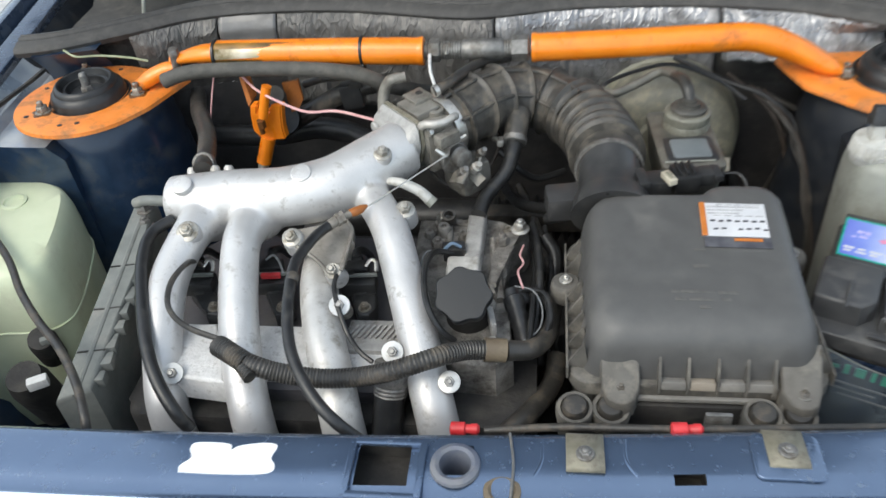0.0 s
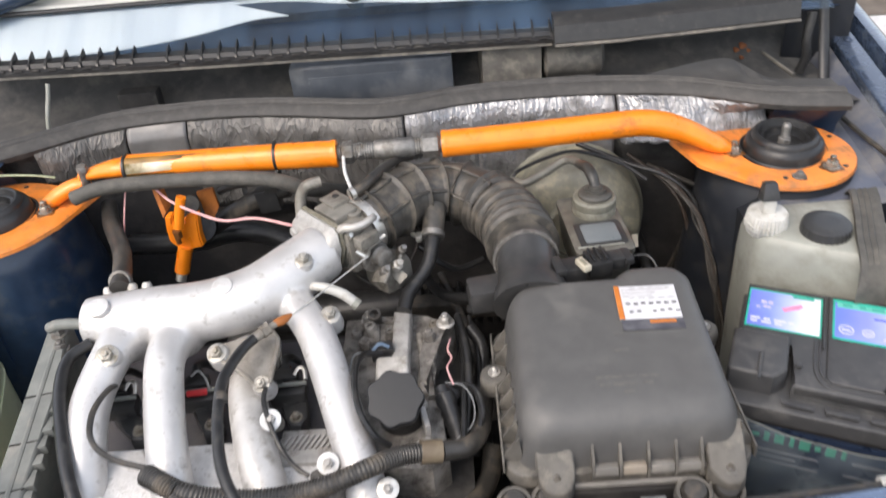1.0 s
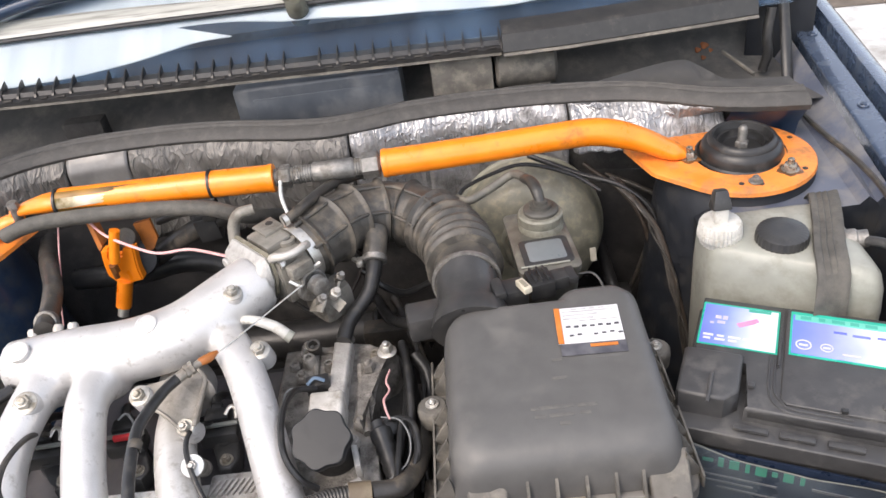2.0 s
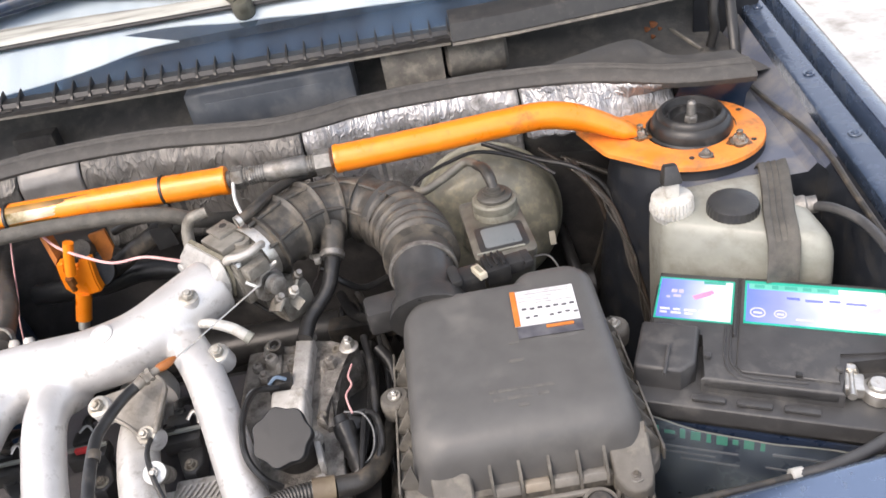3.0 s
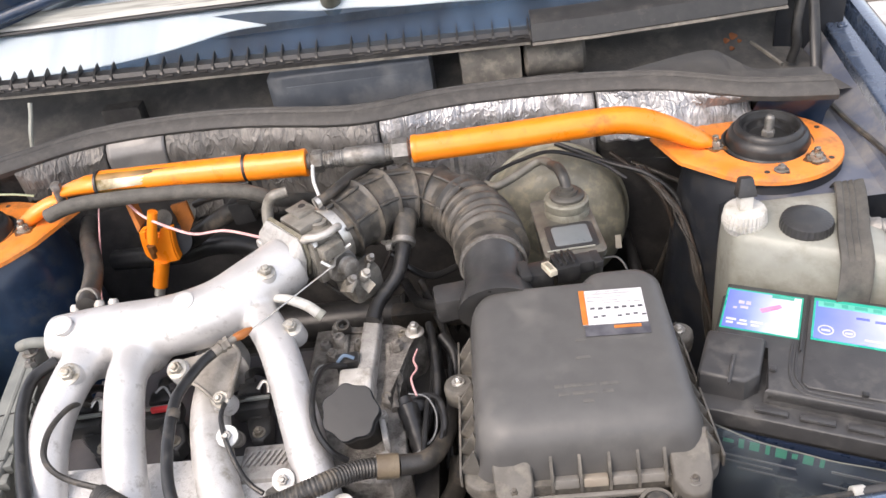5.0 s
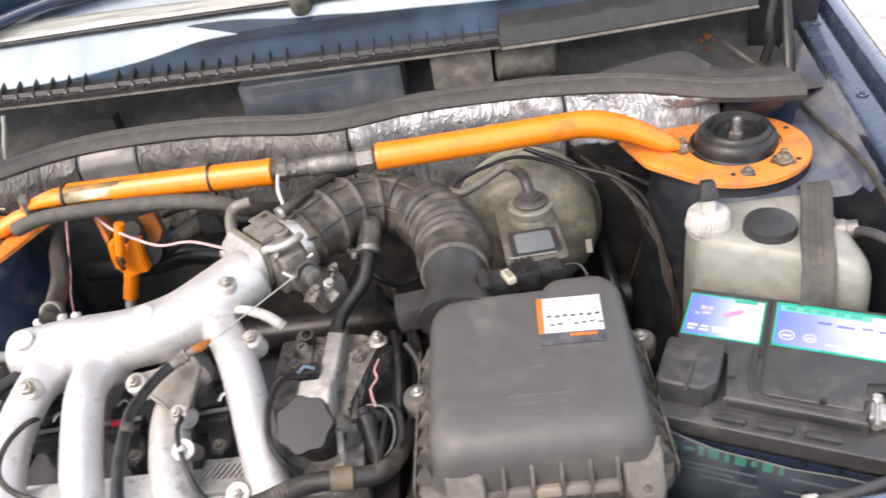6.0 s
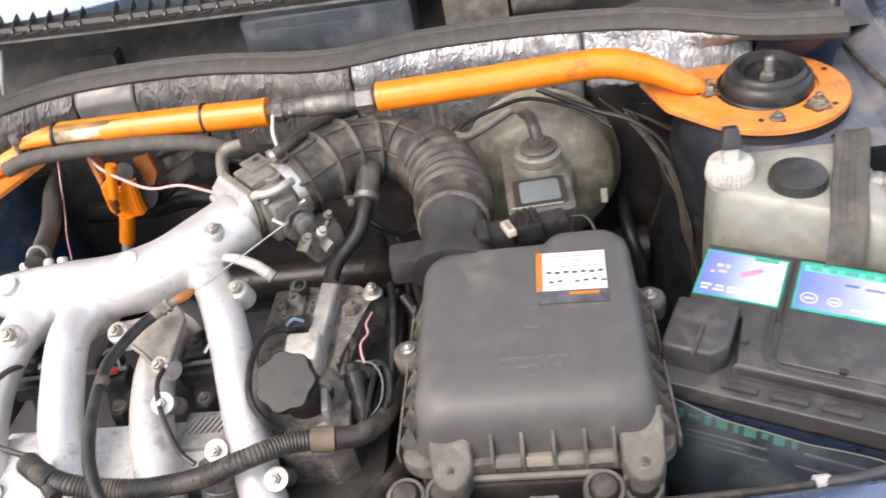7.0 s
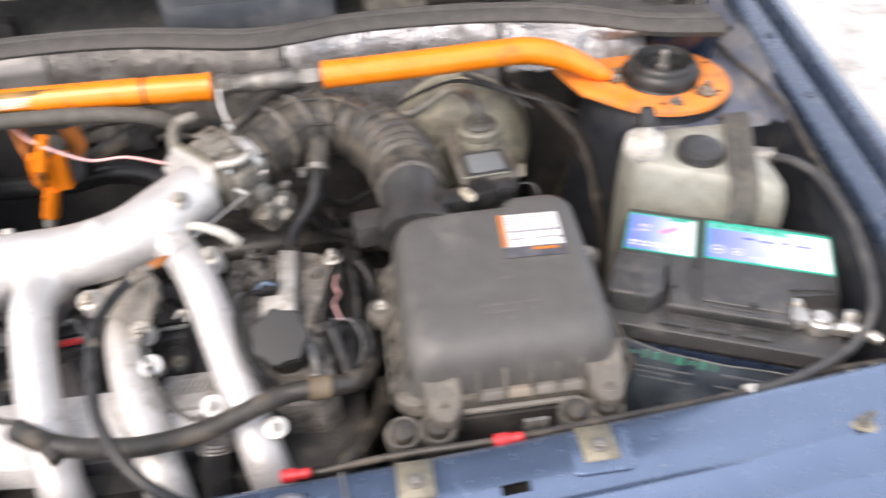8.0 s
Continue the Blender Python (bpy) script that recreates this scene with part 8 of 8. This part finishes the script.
part("hose_end", bm, CREAM, wf, "worn end of the hose")
hose("sensor_wire", "thin black wire looping round the oil filler neck", "wire", [(0.002, 0.677, 0.8), (-0.015, 0.665, 0.812), (-0.02, 0.636, 0.822), (-0.018, 0.598, 0.826), (-0.01, 0.566, 0.822), (0.002, 0.554, 0.805), (0.015, 0.554, 0.79)], 0.0034, RUBBER, "sensor wires", "wire_skin", 8)
hose("sensor_wire", "thin black wire crossing the pale washer", "wire", [(-0.109, 0.655, 0.79), (-0.113, 0.624, 0.815), (-0.111, 0.595, 0.822), (-0.101, 0.568, 0.815), (-0.09, 0.549, 0.8), (-0.075, 0.531, 0.795), (-0.062, 0.523, 0.79)], 0.0026, RUBBER, "sensor wires", "wire_skin", 8)
hose("sensor_wire", "dark wire loop beside the filter box", "wire", [(0.068, 0.648, 0.77), (0.095, 0.64, 0.78), (0.107, 0.6, 0.785), (0.101, 0.57, 0.78), (0.081, 0.567, 0.77)], 0.003, RUBBER, "sensor wires", "wire_skin", 8)
hose("sensor_wire", "dark wire dropping beside the filter box", "wire", [(0.087, 0.794, 0.74), (0.091, 0.698, 0.75), (0.086, 0.633, 0.75), (0.077, 0.591, 0.74)], 0.004, RUBBER, "sensor wires", "wire_skin", 8)
DUSTY_CABLE = mat("dusty_cable_skin", (0.036, 0.032, 0.028), (0.062, 0.056, 0.048), 0.6, 0, 60, 0.05)
BROWN_CABLE = mat("brown_cable_skin", (0.032, 0.024, 0.018), (0.048, 0.036, 0.028), 0.5, 0, 60, 0.05)
for k, (lab_, r, mt, pts) in enumerate((
    ("dark pipe arching from the servo down the wing", 0.0036, RUBBER, [(0.27, 1.02, 0.86), (0.334, 0.984, 0.842), (0.382, 0.964, 0.83), (0.418, 0.946, 0.8), (0.431, 0.926, 0.75), (0.449, 0.905, 0.68), (0.456, 0.902, 0.58)]),
    ("black pipe curving round the coolant tank corner", 0.008, RUBBER, [(0.496, 0.933, 0.81), (0.466, 0.92, 0.81), (0.443, 0.917, 0.785), (0.438, 0.914, 0.74), (0.453, 0.929, 0.66), (0.47, 0.932, 0.55)]),
    ("dusty brown cable dropping past the servo", 0.0032, BROWN_CABLE, [(0.35, 1.05, 0.82), (0.392, 0.994, 0.8), (0.413, 0.967, 0.77), (0.427, 0.957, 0.71), (0.45, 0.952, 0.6), (0.46, 0.962, 0.5)]),
    ("thin dark cable behind the servo", 0.0035, RUBBER_DUST, [(0.38, 1.05, 0.80), (0.421, 1.019, 0.79), (0.439, 0.987, 0.785), (0.426, 0.983, 0.72), (0.403, 1.012, 0.6)]),
    ("dusty cable bundled down the suspension tower", 0.0032, DUSTY_CABLE, [(0.375, 0.985, 0.83), (0.399, 0.93, 0.815), (0.416, 0.915, 0.792), (0.432, 0.885, 0.728), (0.443, 0.862, 0.66), (0.45, 0.85, 0.58)]),
    ("dusty cable bundled down the suspension tower", 0.0026, BROWN_CABLE, [(0.385, 0.99, 0.825), (0.406, 0.928, 0.81), (0.423, 0.910, 0.782), (0.437, 0.882, 0.722), (0.449, 0.856, 0.65), (0.455, 0.85, 0.58)]),
    ("thin dark wire twisted down the suspension tower", 0.0017, RUBBER_DUST, [(0.37, 0.98, 0.832), (0.403, 0.922, 0.812), (0.412, 0.910, 0.785), (0.436, 0.880, 0.733), (0.438, 0.858, 0.665), (0.452, 0.848, 0.58)]),
    ("thin dark wire twisted down the suspension tower", 0.0017, DUSTY_CABLE, [(0.39, 0.985, 0.822), (0.397, 0.925, 0.818), (0.421, 0.908, 0.778), (0.430, 0.878, 0.715), (0.447, 0.852, 0.655), (0.446, 0.846, 0.58)]),
    ("dark hose low behind the filter box", 0.009, RUBBER, [(0.37, 1.052, 0.68), (0.374, 0.968, 0.66), (0.385, 0.939, 0.62), (0.387, 0.92, 0.55)]))):
    hose("wing_pipe", lab_, "pipe", pts, r, mt, "pipes by the tank")
hose("lower_hose", "dark hose dropping in front of the gearbox", "hose", [(0.117, 0.604, 0.72), (0.11, 0.571, 0.71), (0.087, 0.523, 0.72), (0.066, 0.496, 0.72)], 0.011, RUBBER_DUST, "hoses by the gearbox")
hose("lower_hose", "thin dark hose beside the filter box", "hose", [(0.1, 0.76, 0.76), (0.114, 0.74, 0.74), (0.107, 0.7, 0.7), (0.096, 0.642, 0.66)], 0.008, RUBBER, "hoses by the gearbox")
hose("lower_hose", "dark hose crossing behind the filter box", "hose", [(0.104, 0.767, 0.78), (0.132, 0.754, 0.8), (0.071, 0.85, 0.74), (0.039, 0.953, 0.7)], 0.007, RUBBER, "hoses by the gearbox")

# bonnet release cable with red ends along the front panel
rc = hose("bonnet_release_cable", "thin dark bonnet release cable with red ferrules", "cable", [(0.052, 0.447, 0.79), (0.121, 0.446, 0.8), (0.21, 0.442, 0.808), (0.272, 0.447, 0.806), (0.353, 0.457, 0.8), (0.452, 0.468, 0.795), (0.525, 0.483, 0.79), (0.6, 0.486, 0.79)], 0.0035, RUBBER_DUST)
for q, d in (((0.216, 0.439, 0.812), (1, 0.05, 0)), ((0.031, 0.444, 0.795), (1, 0.0, 0))):
    bm = bmesh.new()
    lathe(bm, [(0.0035, -0.009), (0.0062, -0.008), (0.0062, 0.004), (0.0042, 0.005), (0.0042, 0.009), (0.0050, 0.010), (0.0050, 0.015), (0.003, 0.017)], q, d, 14)
    part("ferrule", bm, RED, rc, "bright red plastic ferrule")
bm = bmesh.new()
box(bm, (0.249, 0.458, 0.8), (0.022, 0.004, 0.020), None, 0.001)
part("cable_clip", bm, STEEL, rc)

# lower dark machinery that fills the bay
gear = thing("gearbox", (0.2, 0.7, 0.38), "grimy dark gearbox low in the bay", "gearbox")
bm = bmesh.new()
lathe(bm, [(0.10, -0.12), (0.13, -0.06), (0.13, 0.06), (0.09, 0.13)], (0.2, 0.68, 0.50), (1, 0, 0), 28)
box(bm, (0.28, 0.72, 0.52), (0.18, 0.16, 0.12), None, 0.02)
part("gearbox_case", bm, DARK, gear)
steer = thing("steering_rack", (0.05, 1.0, 0.6), "dark ribbed steering gaiter behind the engine", "steering rack")
bm = bmesh.new()
tube(bm, [(-0.35, 0.98, 0.62), (0.40, 0.98, 0.62)], lambda s, run: 0.030 + 0.007 * math.sin(run * 420) * (1 if 0.5 < s < 0.75 else 0), 18, 4, even=0.004)
part("gaiter", bm, RUBBER, steer)
rail = thing("cross_rail", (0.15, 0.9, 0.66), "dusty dark cross rail behind the engine", "rail")
bm = bmesh.new()
box(bm, (0.16, 0.90, 0.68), (0.28, 0.03, 0.03), None, 0.006)
part("rail_bar", bm, RUBBER_DUST, rail)

# cables between engine and filter box
for k, (lab_, r, pts) in enumerate((
    ("black cable beside the head cover", 0.0048, [(0.087, 0.77, 0.77), (0.095, 0.718, 0.765), (0.096, 0.664, 0.75), (0.09, 0.613, 0.73), (0.08, 0.587, 0.7)]),
    ("thin black wire in the gap by the filter box", 0.003, [(0.101, 0.791, 0.75), (0.109, 0.724, 0.74), (0.106, 0.665, 0.73), (0.108, 0.613, 0.71)]),
    ("dark cable low in the gap by the filter box", 0.006, [(0.063, 0.95, 0.7), (0.097, 0.849, 0.68), (0.112, 0.765, 0.66), (0.113, 0.693, 0.62)]),
    ("looped black wire by the filter box", 0.003, [(0.087, 0.552, 0.78), (0.089, 0.588, 0.785), (0.092, 0.631, 0.785), (0.104, 0.622, 0.79), (0.109, 0.593, 0.785), (0.101, 0.567, 0.775)]))):
    hose("engine_cable", lab_, "cable", pts, r, RUBBER if k != 2 else RUBBER_DUST, "cables by the filter box")
plug = thing("sensor_connector", (0.064, 0.637, 0.74), "black sensor connector beside the oil filler", "connector")
bm = bmesh.new()
lathe(bm, [(0.011, -0.03), (0.012, -0.005), (0.010, 0.0), (0.010, 0.006), (0.007, 0.008)], (0.076, 0.642, 0.765), (0.1, -0.3, 0.9), 16)
part("connector_body", bm, RUBBER, plug)
bm = bmesh.new()
box(bm, (0.068, 0.616, 0.755), (0.022, 0.034, 0.018), Matrix.Rotation(radians(-10), 4, "Z"), 0.003)
part("connector_latch", bm, PLASTIC, plug)
# connector behind the oil cap
cc = thing("cam_sensor_plug", (-0.004, 0.712, 0.775), "small black cam sensor plug with blue wires", "connector")
bm = bmesh.new()
box(bm, (0.001, 0.693, 0.79), (0.026, 0.018, 0.016), Matrix.Rotation(radians(8), 4, "Z"), 0.003)
part("plug_body", bm, PLASTIC, cc)
bm = bmesh.new()
tube(bm, [(-0.008, 0.684, 0.8), (-0.0, 0.688, 0.805), (0.01, 0.688, 0.8)], 0.002, 6, 5)
part("plug_wire", bm, mat("blue_grey_wire", (0.10, 0.16, 0.24), (0.16, 0.22, 0.30), 0.5, 0, 50, 0), cc, "blue-grey wire")
bm = bmesh.new()
lathe(bm, [(0.0078, -0.014), (0.0080, 0.0), (0.0055, 0.0), (0.0052, -0.01), (0.0, -0.01)], (-0.012, 0.758, 0.792), (0, -0.4, 1), 18, caps=False)
part("open_pipe", bm, RUBBER_DUST, cc, "open black pipe end")

# taped harness and fittings behind the plenum
for lab_, r, mt, pts in (
    ("taped dark harness sagging behind the plenum", 0.013, RUBBER_DUST, [(-0.308, 0.985, 0.775), (-0.256, 0.975, 0.797), (-0.211, 0.965, 0.826), (-0.167, 0.96, 0.85), (-0.131, 0.96, 0.86)]),
    ("dark heater hose low on the bulkhead", 0.016, RUBBER, [(-0.407, 1.03, 0.741), (-0.299, 1.01, 0.753), (-0.228, 1.0, 0.77), (-0.169, 1.0, 0.752), (-0.102, 0.98, 0.707)]),
    ("thin taped wire behind the plenum", 0.005, RUBBER_DUST, [(-0.23, 0.97, 0.856), (-0.204, 0.965, 0.866), (-0.176, 0.96, 0.871), (-0.154, 0.96, 0.872)])):
    hose("rear_harness", lab_, "harness", pts, r, mt, "harness behind the plenum")
rb = thing("relay_holder", (-0.157, 0.95, 0.851), "black plastic relay holder hanging behind the plenum", "relay")
bm = bmesh.new()
box(bm, (-0.16, 0.955, 0.848), (0.030, 0.020, 0.034), Matrix.Rotation(radians(-8), 4, "Y"), 0.003)
part("holder_body", bm, PLASTIC, rb)
bm = bmesh.new()
box(bm, (-0.151, 0.943, 0.867), (0.018, 0.003, 0.008), None, 0.001)
part("holder_slot", bm, RUBBER_DUST, rb)
hose("strap_tail", "black cable tie tail hanging from the brace", "cable tie", [(-0.134, 0.930, 0.903), (-0.133, 0.935, 0.899), (-0.133, 0.94, 0.879)], 0.0022, RUBBER, "", "tie_tail", 6)

for lab_, r, mt, pts in (
    ("black cable crossing behind the throttle body", 0.0045, RUBBER, [(0.044, 0.86, 0.816), (0.069, 0.85, 0.794), (0.092, 0.86, 0.774), (0.126, 0.88, 0.772)]),
    ("dusty wire loop below the throttle body", 0.0028, RUBBER_DUST, [(-0.044, 0.83, 0.808), (-0.019, 0.82, 0.791), (0.009, 0.82, 0.791), (0.024, 0.84, 0.808), (0.007, 0.85, 0.829)]),
    ("thin brown wire under the intake hose", 0.0022, BROWN_CABLE, [(0.035, 0.88, 0.846), (0.044, 0.87, 0.822), (0.031, 0.85, 0.799), (0.014, 0.83, 0.791)])):
    hose("rear_harness", lab_, "harness", pts, r, mt, "harness behind the plenum")

hose("wire", "pale green wire lying over the suspension mount", "wire", [(-0.579, 0.992, 0.905), (-0.553, 0.977, 0.902), (-0.526, 0.987, 0.898), (-0.486, 0.99, 0.893), (-0.458, 0.992, 0.886)], 0.0016, mat("pale_green_wire", (0.30, 0.33, 0.20), (0.38, 0.41, 0.27), 0.45, 0, 60, 0), "loose wires", "wire_skin", 6)
cs = thing("cable_sleeve", (-0.142, 0.581, 0.856), "black rubber sleeve end on the throttle cable", "cable sleeve")
bm = bmesh.new()
lathe(bm, [(0.0057, -0.003), (0.0064, -0.002), (0.0064, 0.006), (0.0058, 0.007)], (-0.141, 0.57, 0.857), Vector((-0.139, 0.549, 0.855)) - Vector((-0.141, 0.57, 0.857)), 16)
part("sleeve_ring", bm, RUBBER_DUST, cs)
